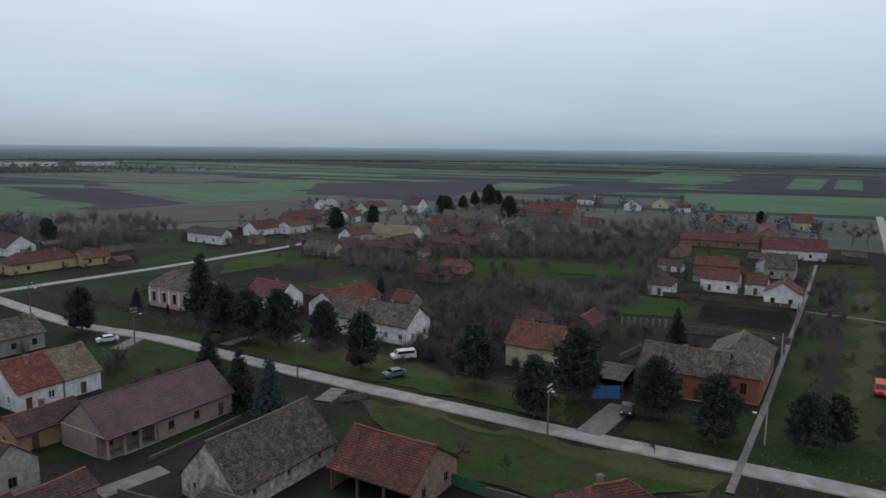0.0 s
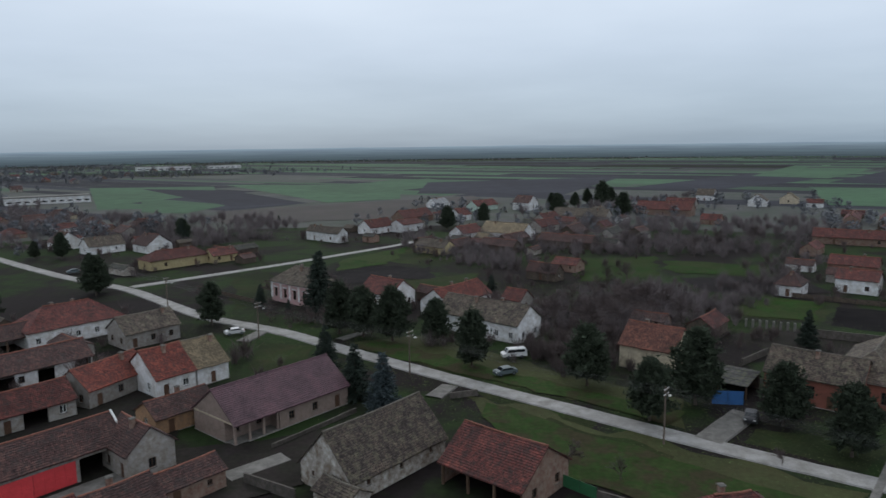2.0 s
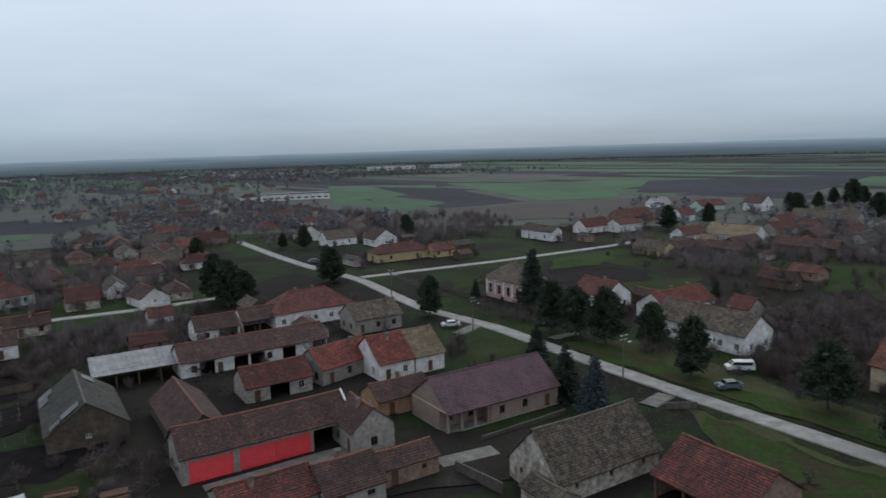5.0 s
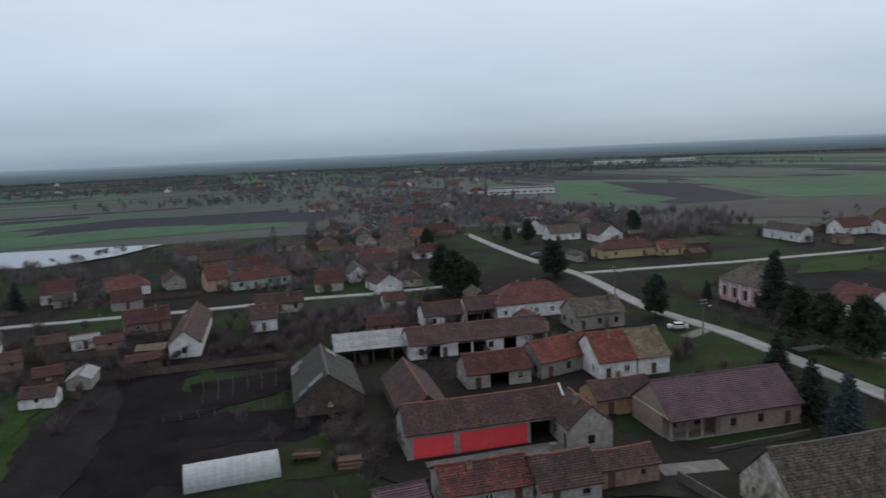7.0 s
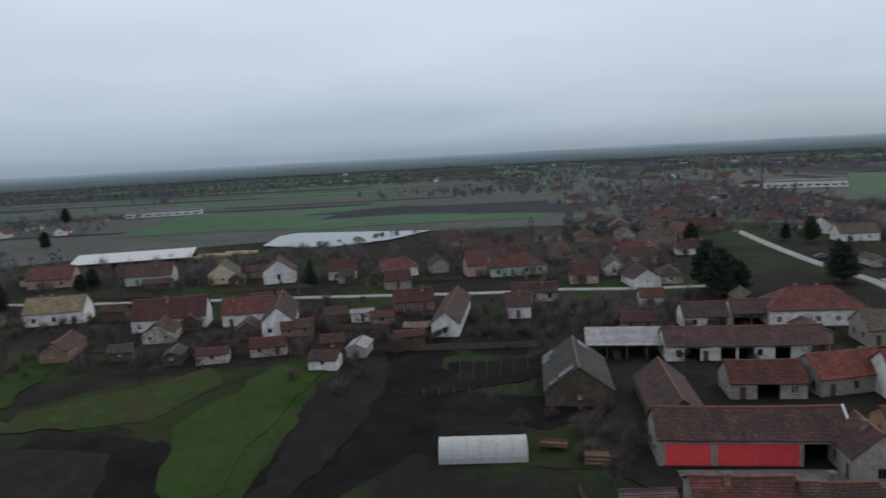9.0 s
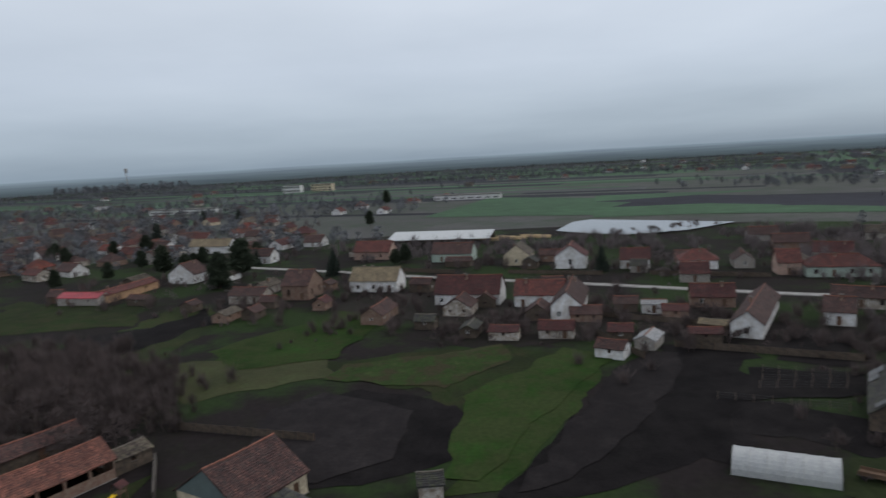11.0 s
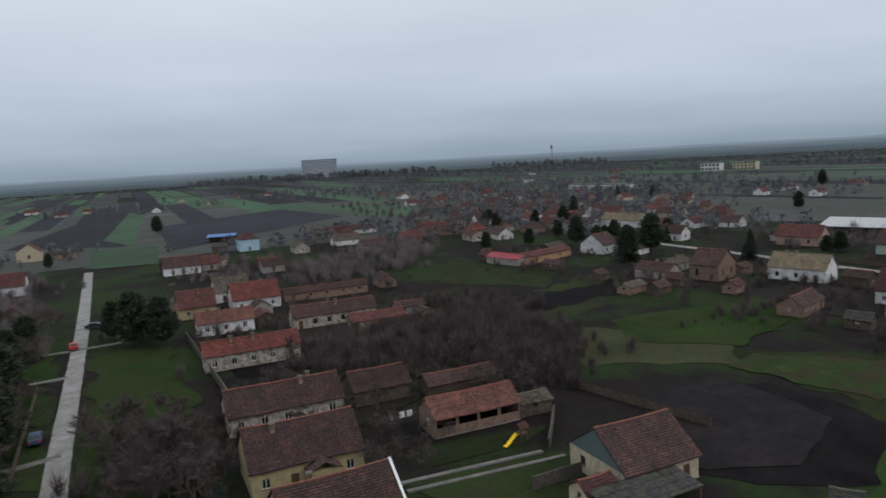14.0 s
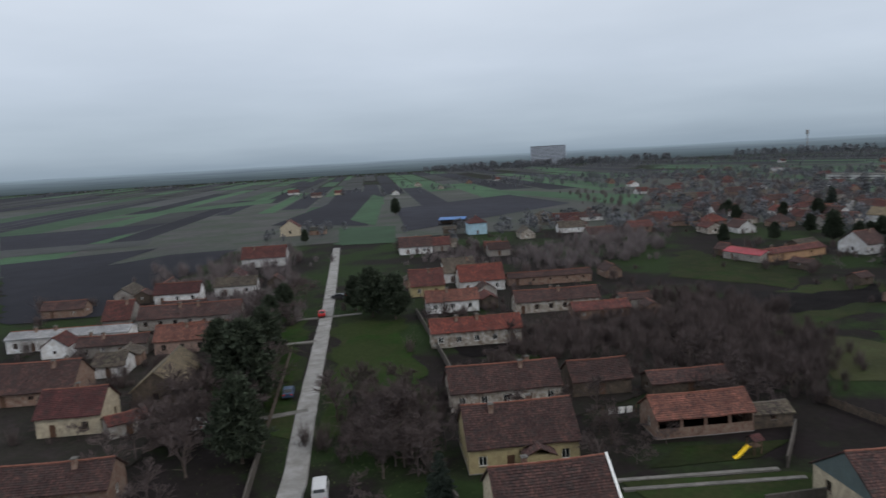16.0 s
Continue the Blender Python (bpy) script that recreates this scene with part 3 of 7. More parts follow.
lane('driveway_d', 2.2, 'concrete', [(-44.0, 134.7), (-40.6, 140.6)])
lane('south_drive_a', 1.6, 'concrete', [(-40.3, -98.2), (-48.1, -95.8)])
lane('south_drive_b', 1.6, 'concrete', [(-62.6, -135.8), (-69.2, -132.9)])
lane('south_drive_c', 1.6, 'concrete', [(-75.3, -155.0), (-90.0, -148.3)])
lane('south_drive_d', 1.6, 'concrete', [(-95.6, -176.1), (-102.7, -170.6)])
lane('wheel_track_a', 0.7, 'concrete', [(-62.7, -48.5), (-78.9, -37.0)])
lane('wheel_track_b', 0.7, 'concrete', [(-62.0, -46.2), (-79.0, -33.9)])
lane('yard_path_a', 3, 'concrete', [(-39.3, 74.4), (-34.2, 80.8)])
lane('yard_path_b', 5, 'concrete', [(-60.9, 56.3), (-51.8, 72.5)])

# ---- far fields: long strips of crops in blocks ----
rng = random.Random(5)
REACH = ((0, 330), (58, 520), (100, 400), (125, 760), (150, 390), (172, 600), (216, 430), (226, 330), (262, 330), (360, 330))
WORDS = {"crop": "long strip of green winter wheat, lightened for haze", "crop_dark": "long strip of dark ploughed earth, blued for haze", "crop_pale": "long strip of stubble, paled for haze"}


def village_edge(az):
    return [r for a, r in REACH if a <= az % 360][-1]


distant = {k: bmesh.new() for k in WORDS}
for turn, az0, az1 in ((-22, -50, 118), (-26, 118, 152), (66, 152, 218), (58, 218, 310)):
    ca, sa = math.cos(radians(turn)), math.sin(radians(turn))
    v = -1950.0
    while v < 1950:
        deep = rng.uniform(10, 34) * (1 + abs(v) / 1600)
        u = -1950 + rng.uniform(0, 400)
        while u < 1950:
            long = rng.uniform(130, 420) * (1 + abs(v) / 2000)
            cu, cv = u + long / 2, v + deep / 2
            x, y = cu * ca - cv * sa, cu * sa + cv * ca
            r, az = math.hypot(x, y), math.degrees(math.atan2(y, x)) % 360
            if az > 310:
                az -= 360
            pts = [((a * ca - b * sa), (a * sa + b * ca)) for a, b in ((u, v), (u + long, v), (u + long, v + deep), (u, v + deep))]
            clear = all(math.hypot(*p) > village_edge(math.degrees(math.atan2(p[1], p[0]))) for p in pts)
            if clear and max(math.hypot(*p) for p in pts) < 1890 and az0 <= az < az1 and rng.random() < 0.92:
                # strips beyond 1000 m draw the pale colour more often, as painted haze
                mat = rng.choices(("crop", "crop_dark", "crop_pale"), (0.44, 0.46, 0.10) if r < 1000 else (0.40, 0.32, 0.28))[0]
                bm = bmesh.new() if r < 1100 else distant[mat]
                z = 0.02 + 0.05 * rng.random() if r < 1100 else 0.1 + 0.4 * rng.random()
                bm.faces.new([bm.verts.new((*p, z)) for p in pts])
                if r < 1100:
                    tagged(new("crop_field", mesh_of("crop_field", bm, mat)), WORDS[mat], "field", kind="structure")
            u += long + rng.uniform(0, 12)
        v += deep + rng.uniform(0, 4)
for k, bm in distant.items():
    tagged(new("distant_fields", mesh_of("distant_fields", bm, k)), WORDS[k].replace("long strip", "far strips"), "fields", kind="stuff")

# ---- houses ----
CACHE = {}


def cached(key, make):
    if key not in CACHE:
        CACHE[key] = make()
    return CACHE[key]


def window(parent, m, w, h, frame_mat, sill=False):
    def frame_mesh():
        bm = bmesh.new()
        t = 0.07
        xs, zs = (-w / 2, -w / 2 + t, -0.04, 0.04, w / 2 - t, w / 2), (0, t, h - t, h)
        g = [[bm.verts.new((x, 0.08, z)) for z in zs] for x in xs]
        cells = [bm.faces.new((g[i][j], g[i + 1][j], g[i + 1][j + 1], g[i][j + 1])) for i in range(5) for j in range(3) if j != 1 or i in (0, 2, 4)]
        grown = bmesh.ops.extrude_face_region(bm, geom=cells)["geom"]
        bmesh.ops.translate(bm, vec=(0, -0.08, 0), verts=[q for q in grown if isinstance(q, bmesh.types.BMVert)])
        return mesh_of("window_frame", bm, frame_mat)

    def pane_mesh():
        return box_mesh("pane", "glass", -w / 2, 0.05, 0, w / 2, 0.058, h)
    f = part("window", cached(("win", w, h, frame_mat), frame_mesh), parent, at=m)
    part("pane", cached(("pane", w, h), pane_mesh), f)
    if sill:
        part("sill", cached(("sill", w), lambda: box_mesh("sill", "concrete", -w / 2 - 0.08, -0.22, -0.07, w / 2 + 0.08, -0.004, -0.004)), f)


def door(parent, m, w, h, mat):
    def made():
        bm = bmesh.new()
        box(bm, -w / 2, 0, 0, w / 2, 0.06, h)
        for z0, z1 in ((0.15, h * 0.45), (h * 0.52, h - 0.15)):
            box(bm, -w / 2 + 0.15, -0.025, z0, w / 2 - 0.15, -0.002, z1)
        return mesh_of("door", bm, mat)
    d = part("door", cached(("door", w, h, mat), made), parent, at=m)
    part("handle", cached("handle", lambda: box_mesh("handle", "iron", -0.02, -0.07, 0, 0.02, -0.03, 0.14)), d, at=pose(w / 2 - 0.12, 0, 1.0))


def wall_side(bm, a, b, height, holes, depth=0.22):
    """One upright wall from a to b (seen with a on its left), with openings (u0, u1, z0, z1) that have reveals."""
    a, b = V(a), V(b)
    u = (b - a).normalized()
    inward = V((-u.y, u.x))
    us = sorted({0.0, (b - a).length, *[q for h in holes for q in h[:2]]})
    zs = sorted({0.0, height, *[q for h in holes for q in h[2:]]})

    def vert(s, z, d=0.0):
        p = a + u * s + inward * d
        return bm.verts.new((p.x, p.y, z))
    for u0, u1 in zip(us, us[1:]):
        for z0, z1 in zip(zs, zs[1:]):
            if any(h[0] <= u0 + 1e-6 and u1 <= h[1] + 1e-6 and h[2] <= z0 + 1e-6 and z1 <= h[3] + 1e-6 for h in holes):
                continue
            bm.faces.new((vert(u0, z0), vert(u1, z0), vert(u1, z1), vert(u0, z1)))
    for u0, u1, z0, z1 in holes:
        for (p, q), (r, s) in (((u0, z0), (u0, z1)), ((u0, z1), (u1, z1)), ((u1, z1), (u1, z0)), ((u1, z0), (u0, z0))):
            bm.faces.new((vert(p, q), vert(r, s), vert(r, s, depth), vert(p, q, depth)))


def roof_mesh(L, W, he, hr, hip, mat, thick=0.14, steps=False, sag=0.10):
    """A gabled or hipped roof with thickness; the ridge of an old roof sags and its slopes are uneven."""
    bm = bmesh.new()
    nx = max(4, int(L / 1.6))
    hx = min(W / 2, L / 2 - 0.3) if hip else 0.0

    def grid(side):
        rows = []
        for i in range(nx + 1):
            x = -L / 2 + L * i / nx
            top = max(-L / 2 + hx, min(L / 2 - hx, x))
            col = []
            for j in range(5):
                f = j / 4
                px = top + (x - top) * f
                wob = sag * (noise.noise(V((px * 0.35 + L, f * 2 + side, W))) + 0.25 * noise.noise(V((px * 1.3, f * 5, side + he))))
                wob -= sag * 0.8 * math.sin(math.pi * i / nx) * (1 - f)
                col.append((px, side * W / 2 * f, hr + (he - hr) * f + wob))
            rows.append(col)
        return rows
    for side in (-1, 1):
        g = grid(side)
        courses = max(4, int(math.hypot(W / 2, hr - he) / 0.33)) if steps else 4

        def at(i, f):
            s = min(f * 4, 3.9999)
            k = int(s)
            p, q = V(g[i][k]), V(g[i][k + 1])
            return p.lerp(q, s - k)
        lip = 0.06 if steps else 0.0
        prev = None
        for j in range(courses):
            up = [bm.verts.new(at(i, j / courses)) for i in range(nx + 1)]
            dn = [bm.verts.new(at(i, (j + 1) / courses) + V((0, 0, lip + (0.02 * noise.noise(V((i * 1.7, j * 1.3, L))) if steps else 0)))) for i in range(nx + 1)]
            for i in range(nx):
                q = (up[i], dn[i], dn[i + 1], up[i + 1])
                bm.faces.new(q if side < 0 else q[::-1])
                if prev:
                    q = (prev[i], up[i], up[i + 1], prev[i + 1])
                    bm.faces.new(q if side < 0 else q[::-1])
            prev = dn
        low = [bm.verts.new(at(i, 1.0) - V((0, 0, thick))) for i in range(nx + 1)]
        top = [bm.verts.new(at(i, 0.0) - V((0, 0, thick))) for i in range(nx + 1)]
        for i in range(nx):
            bm.faces.new((prev[i], low[i], low[i + 1], prev[i + 1]))
            bm.faces.new((top[i], top[i + 1], low[i + 1], low[i]))
        for i in (0, nx):
            bm.faces.new((bm.verts.new(at(i, 0.0)), top[i], low[i], bm.verts.new(at(i, 1.0))))
    if hip:
        for sx in (-1, 1):
            tip = bm.verts.new((sx * (L / 2 - hx), 0, hr))
            c = [bm.verts.new((sx * L / 2, -W / 2, he)), bm.verts.new((sx * L / 2, W / 2, he))]
            bm.faces.new((tip, c[0], c[1]) if sx > 0 else (tip, c[1], c[0]))
    return mesh_of("roof", bm, mat)


def ridge_mesh(L, hr, mat, sag=0.10):
    bm = bmesh.new()
    n = max(3, int(L / 0.8))
    path = [V((-L / 2 + L * i / n, 0, hr + 0.0 - sag * 0.8 * math.sin(math.pi * i / n) + 0.02 * (i % 2))) for i in range(n + 1)]
    tube(bm, path, [0.13] * (n + 1), 6)
    return mesh_of("ridge", bm, mat)


ROOF_WORDS = {"red": "red clay tile", "orange": "orange-red clay tile", "brown": "weathered brown tile", "darkred": "dark red tile", "redpale": "pale red tile", "moss": "mossy grey-brown tile",
              "purple": "purple-brown metal tile", "straw": "straw-coloured old tile", "graywood": "grey weathered", "metal": "light grey sheet metal", "redmetal": "bright red sheet metal"}
WALL_WORDS = {"white": "white plastered", "cream": "cream plastered", "yellow": "yellow plastered", "tan": "tan plastered", "pink": "pink ornate plastered", "gray": "grey rendered",
              "plaster": "crumbling whitewashed", "brickwall": "dull brick", "redbrick": "red brick", "orangewall": "orange plastered", "redpalewall": "pale pink plastered", "mint": "pale green plastered",
              "blue": "light blue plastered", "wood": "dark timber"}


def chimney(parent, x, y, z, tall=1.1):
    def made():
        bm = bmesh.new()
        box(bm, -0.28, -0.28, -0.9, 0.28, 0.28, tall - 0.15)
        return mesh_of("chimney", bm, "brickwall")

    def cap():
        bm = bmesh.new()
        box(bm, -0.36, -0.36, tall - 0.146, 0.36, 0.36, tall - 0.03)
        box(bm, -0.18, -0.18, tall - 0.028, 0.18, 0.18, tall + 0.05)
        return mesh_of("cap", bm, "concrete")
    c = part("chimney", cached(("chim", tall), made), parent, "brick chimney", at=pose(x, y, z))
    part("cap", cached(("cap", tall), cap), c)


hrng = random.Random(11)
FOOTPRINTS = []


def house(x, y, rot, L, W, he, hr, roof, wall, hip=0, win=None, tag=""):
    """A village building: ridge along its own x, front towards -y. L and W are the roof's size, he and hr the heights of eaves and ridge."""
    FOOTPRINTS.append((x, y, rot, L, W))
    far = math.hypot(x, y)
    small = L * W < 45 or he < 2.45
    kind = "shed" if small else ("barn" if wall == "wood" or tag in ("barn", "open", "reddoor") else "house")
    e = empty(kind, x, y, rot)
    form = "hipped" if hip else "gabled"
    tagged(e, "%s %s with a %s %s roof" % (WALL_WORDS[wall], kind, form, ROOF_WORDS[roof]), kind, "village buildings")
    over = 0.45 if not small else 0.25
    lw, ww = L - (0.5 if not hip else 2 * over), W - 2 * over
    hw = he + over * (hr - he) / (W / 2) - 0.16
    x0, x1, y0, y1 = -lw / 2, lw / 2, -ww / 2, ww / 2
    old = roof not in ("purple", "metal", "redmetal")
    # openings
    wh = 1.25 if hw > 2.7 else 0.7
    ww_ = 1.0 if not small else 0.7
    sill = 0.95 if hw > 2.7 else 1.15
    if hw > 4.0:
        wh, sill = 1.9, 1.3
    if tag == "barn":
        wh, ww_, sill = 0.7, 0.55, 1.45
    if wall == "pink":
        wh, ww_, sill = 2.4, 1.25, 1.3
    frame_mat = hrng.choice(("trim_white", "trim_brown", "trim_brown")) if wall != "pink" else "trim_brown"
    sides = {}
    spec = (("front", (x0, y0), (x1, y0), lw), ("right", (x1, y0), (x1, y1), ww), ("back", (x1, y1), (x0, y1), lw), ("left", (x0, y1), (x0, y0), ww))
    if tag == "purple":
        q = x0 + 7.4
        spec = (("front", (q, y0), (x1, y0), x1 - q), ("jog", (q, y0 + 2.3), (q, y0), 2.3), ("porch", (x0, y0 + 2.3), (q, y0 + 2.3), 7.4), spec[1], spec[2], ("left", (x0, y1), (x0, y0 + 2.3), ww - 2.3))
    todo = []
    for nm, a, b, ln in spec:
        holes = []
        if tag == "open" and nm == "front":
            continue
        n = int(ln / (3.4 if far < 200 else 4.2))
        if nm == "left" and tag == "purple":
            n = 0
        if nm == "front" and win:
            n = win
        if wall == "wood":
            n = min(n, 1)
        if tag == "barn":
            n = {"front": 3, "left": 2, "right": 1, "back": 0}[nm]
        if nm == "front" and tag == "reddoor":
            n = 0
        if nm in ("left", "right"):
            n = min(n, 2)
        if far > 230:
            n = min(n, 2 if nm in ("front", "back") else 1)
        if far > 330:
            n = min(n, 1)
        outward = V((b[1] - a[1], a[0] - b[0])).to_3d()
        outward.rotate(Euler((0, 0, radians(rot))))
        if far > 200 and outward.dot(V((-x, -y, 0))) < 0:
            n = 0
        doors = nm == "front" and tag not in ("reddoor", "barn") and n >= 1 and wall != "pink"
        at_door = hrng.randrange(n) if doors else -1
        for k in range(n):
            u = ln * (k + 0.5) / n
            if k == at_door and hw > 2.05:
                holes.append((u - 0.48, u + 0.48, 0.12, 2.06))
                todo.append(("door", a, b, u, 0.12, 0.96, 1.94))
            elif sill + wh < hw - 0.05 and ln / n > ww_ + 0.3:
                holes.append((u - ww_ / 2, u + ww_ / 2, sill, sill + wh))
                todo.append(("window", a, b, u, sill, ww_, wh))
        sides[nm] = (a, b, holes)
    if tag == "reddoor":
        a, b, _ = sides["front"]
        sides["front"] = (a, b, [(0.9, 6.3, 0.1, 3.0), (7.1, 16.6, 0.1, 3.0), (17.0, lw - 0.6, 0.1, 3.0)])
    if tag in ("bays", "crib"):
        # a stable front: wide dark bays between plastered piers, with a few closed stretches
        a, b, _ = sides["front"]
        n = max(2, int(lw / 3.1))
        bays = [k for k in range(n) if tag == "crib" or k % 5 in (1, 3, 4)]
        todo = [q for q in todo if q[1] != a or q[2] != b or int(q[3] / lw * n) not in bays]
        kept = [h for h in sides["front"][2] if int((h[0] + h[1]) / 2 / lw * n) not in bays and int(h[0] / lw * n) == int(h[1] / lw * n)]
        todo = [q for q in todo if q[1] != a or q[2] != b or any(h[0] < q[3] < h[1] for h in kept)]
        z0 = 1.35 if tag == "crib" else 0.1
        sides["front"] = (a, b, kept + [(lw * k / n + 0.2, lw * (k + 1) / n - 0.2, z0, hw - 0.35) for k in bays])
    bm = bmesh.new()
    for nm, (a, b, holes) in sides.items():
        wall_side(bm, a, b, hw, holes)
    if not hip:
        top = hr - 0.16
        for sx, xx in ((-1, x0), (1, x1)):
            vs = [bm.verts.new((xx, y0, hw)), bm.verts.new((xx, y1, hw)), bm.verts.new((xx, 0, top))]
            bm.faces.new(vs if sx > 0 else vs[::-1])
    me = mesh_of("wall", bm, wall)
    body = part("wall", me, e)
    for what, a, b, u, z, w, h in todo:
        d = V(b) - V(a)
        p = V(a) + d.normalized() * u
        inward = V((-d.y, d.x)).normalized()
        p = p + inward * 0.12
        m = pose(p.x, p.y, z, 0, 0, math.degrees(math.atan2(d.y, d.x)))
        if what == "window":
            window(e, m, w, h, frame_mat, far < 130)
        else:
            door(e, m, w, h, "trim_brown")
    if wall == "pink":
        part("cornice", box_mesh("cornice", "white", x0 - 0.12, y0 - 0.22, hw - 0.5, x1 + 0.12, y0 - 0.004, hw - 0.1), e, "white moulded cornice")
        for k in range(5):
            part("pilaster", cached("pilaster", lambda: box_mesh("pilaster", "white", -0.3, -0.12, 0.9, 0.3, -0.004, hw - 0.52)), e, "white pilaster", at=pose(x0 + 0.35 + (lw - 0.7) * k / 4, y0, 0))
        for what, a, b, u, z, w, h in todo:
            if what == "window" and a[1] == y0 and b[1] == y0:
                part("window_hood", cached("hood", lambda: box_mesh("window_hood", "white", -0.85, -0.16, 0, 0.85, -0.004, 0.22)), e, at=pose(x0 + u, y0, z + h + 0.08))
    # plinth of the taller houses
    if not small and far < 170 and wall not in ("wood", "plaster") and tag != "open":
        bm = bmesh.new()
        for bx in ((x0 - 0.05, y0 - 0.05, 0, x1 + 0.05, y0 - 0.003, 0.11), (x0 - 0.05, y1 + 0.003, 0, x1 + 0.05, y1 + 0.05, 0.11), (x0 - 0.05, y0 - 0.003, 0, x0 - 0.003, y1 + 0.003, 0.11), (x1 + 0.003, y0 - 0.003, 0, x1 + 0.05, y1 + 0.003, 0.11)):
            box(bm, *bx)
        part("plinth", mesh_of("plinth", bm, "gray"), e)
    r = part("roof", roof_mesh(L, W, he, hr, hip, roof, steps=far < 135 and roof not in ("metal", "redmetal"), sag=(0.16 if old else 0.0) if far < 200 else 0.1), e)
    rl = L - 0.1 if not hip else max(0.6, L - 2 * min(W / 2, L / 2 - 0.3))
    part("ridge", ridge_mesh(rl, hr, "ridge_gray" if roof in ("moss", "straw", "graywood") else ("purple" if roof == "purple" else "ridge_clay"), 0.16 if old and far < 200 else 0.1 if far >= 200 else 0.0), r)
    if not small and wall != "wood" and tag not in ("barn", "open", "garage", "crib", "bays", "purple", "reddoor"):
        for k in range(1 if L < 14 else 2):
            cx = hrng.uniform(-0.35, 0.35) * rl
            cy = hrng.choice((-1, 1)) * W * 0.10
            chimney(e, cx, cy, hr - abs(cy) * (hr - he) / (W / 2))
    if tag == "open":
        n = max(2, int(lw / 3.2))
        pm = cached(("post", round(hw, 2)), lambda: box_mesh("post", "timber", -0.13, -0.13, 0, 0.13, 0.13, hw))
        for k in range(n + 1):
            part("post", pm, e, at=pose(x0 + 0.15 + (lw - 0.3) * k / n, y0 + 0.15, 0))
        part("beam", box_mesh("beam", "timber", x0, y0 + 0.04, hw - 0.22, x1, y0 + 0.26, hw - 0.02), e)
    if tag == "reddoor":
        for u0, u1 in ((0.9, 6.3), (7.1, 11.83), (11.87, 16.6)):
            bm = bmesh.new()
            box(bm, 0, 0, 0, u1 - u0, 0.08, 2.9)
            for k in range(1, 4):
                q = (u1 - u0) * k / 4
                box(bm, q - 0.03, -0.03, 0.02, q + 0.03, -0.002, 2.88)
            box(bm, 0.02, -0.05, 1.4, u1 - u0 - 0.02, -0.034, 1.5)
            part("barn_door", mesh_of("barn_door", bm, "red_paint"), e, "bright red painted sliding door", at=pose(x0 + u0, y0 + 0.1, 0.1))
        part("white_verge", box_mesh("white_verge", "trim_white", -0.12, -0.02, 0, 0.12, math.hypot(W / 2, hr - he), 0.06), e,
             at=pose(L / 2 - 0.2, -W / 2, he + 0.16, math.degrees(math.atan2(hr - he, W / 2)), 0, 0))
    if tag == "patched":
        pitch = math.degrees(math.atan2(hr - he, W / 2))
        for px, side, f, w, d in ((-7.6, -1, 0.80, 2.6, 2.3), (-4.9, -1, 0.86, 2.2, 1.6), (7.4, -1, 0.35, 1.9, 2.8), (8.0, -1, 0.72, 1.5, 1.6), (-6.4, 1, 0.3, 2.4, 2.0)):
            bm = bmesh.new()
            n = 8
            rows = [[bm.verts.new((-w / 2 + w * i / n, yy, 0.02 * (i % 2) + zz)) for yy, zz in ((-d / 2, 0.0), (d / 2, 0.0), (d / 2, -0.03), (-d / 2, -0.03))] for i in range(n + 1)]
            for p, q in zip(rows, rows[1:]):
                for k in range(4):
                    bm.faces.new((p[k], q[k], q[(k + 1) % 4], p[(k + 1) % 4]))
            part("roof_sheet", mesh_of("roof_sheet", bm, "metal"), r, "pale sheet metal patch", at=pose(px, side * W / 2 * f, hr + (he - hr) * f + 0.22, -side * pitch, 0, 0))
    if tag == "verge":
        part("white_verge", box_mesh("white_verge", "trim_white", -0.14, -0.02, 0, 0.14, math.hypot(W / 2, hr - he), 0.08), e,
             at=pose(L / 2 - 0.1, -W / 2, he + 0.14, math.degrees(math.atan2(hr - he, W / 2)), 0, 0))
    if tag == "purple":
        part("gable_band", box_mesh("gable_band", "cream", x0 - 0.06, y0, hw - 0.2, x0 - 0.004, y1, hw), e)
        part("porch_floor", box_mesh("porch_floor", "concrete", x0, y0, 0, x0 + 7.4, y0 + 2.28, 0.2), e)
        part("porch_beam", box_mesh("porch_beam", wall, x0 + 0.002, y0 + 0.002, hw - 0.45, x0 + 7.39, y0 + 0.3, hw), e)
        pm = cached("porch_post", lambda: box_mesh("post", "tan", -0.15, -0.15, 0, 0.15, 0.15, 2.75))
        for k in range(4):
            part("post", pm, e, at=pose(x0 + 0.2 + 2.3 * k, y0 + 0.2, 0))
    if tag == "garage":
        bm = bmesh.new()
        a = [bm.verts.new((x0 - 0.06, q, z)) for q, z in ((y0, hw), (y1, hw), (0, hr - 0.17))]
        b = [bm.verts.new(v.co + V((0.05, 0, 0))) for v in a]
        bm.faces.new(a[::-1])
        bm.faces.new(b)
        for k in range(3):
            bm.faces.new((a[k], a[(k + 1) % 3], b[(k + 1) % 3], b[k]))
        part("gable_cladding", mesh_of("gable_cladding", bm, "teal_sheet"), e, "grey-green sheet cladding")
    if tag == "yellow":
        bm = bmesh.new()
        px, py = 1.5, y0 - 2.2
        for s in (-1, 1):
            a = [bm.verts.new(c) for c in ((px, y0 + 1, 3.6), (px, py, 3.6), (px + s * 2.1, py, 2.5), (px + s * 2.1, y0 + 1, 2.5))]
            b = [bm.verts.new(v.co - V((0, 0, 0.12))) for v in a]
            bm.faces.new(a)
            bm.faces.new(b[::-1])
            for k in range(4):
                bm.faces.new((a[k], a[(k + 1) % 4], b[(k + 1) % 4], b[k]))
        bmesh.ops.recalc_face_normals(bm, faces=bm.faces[:])
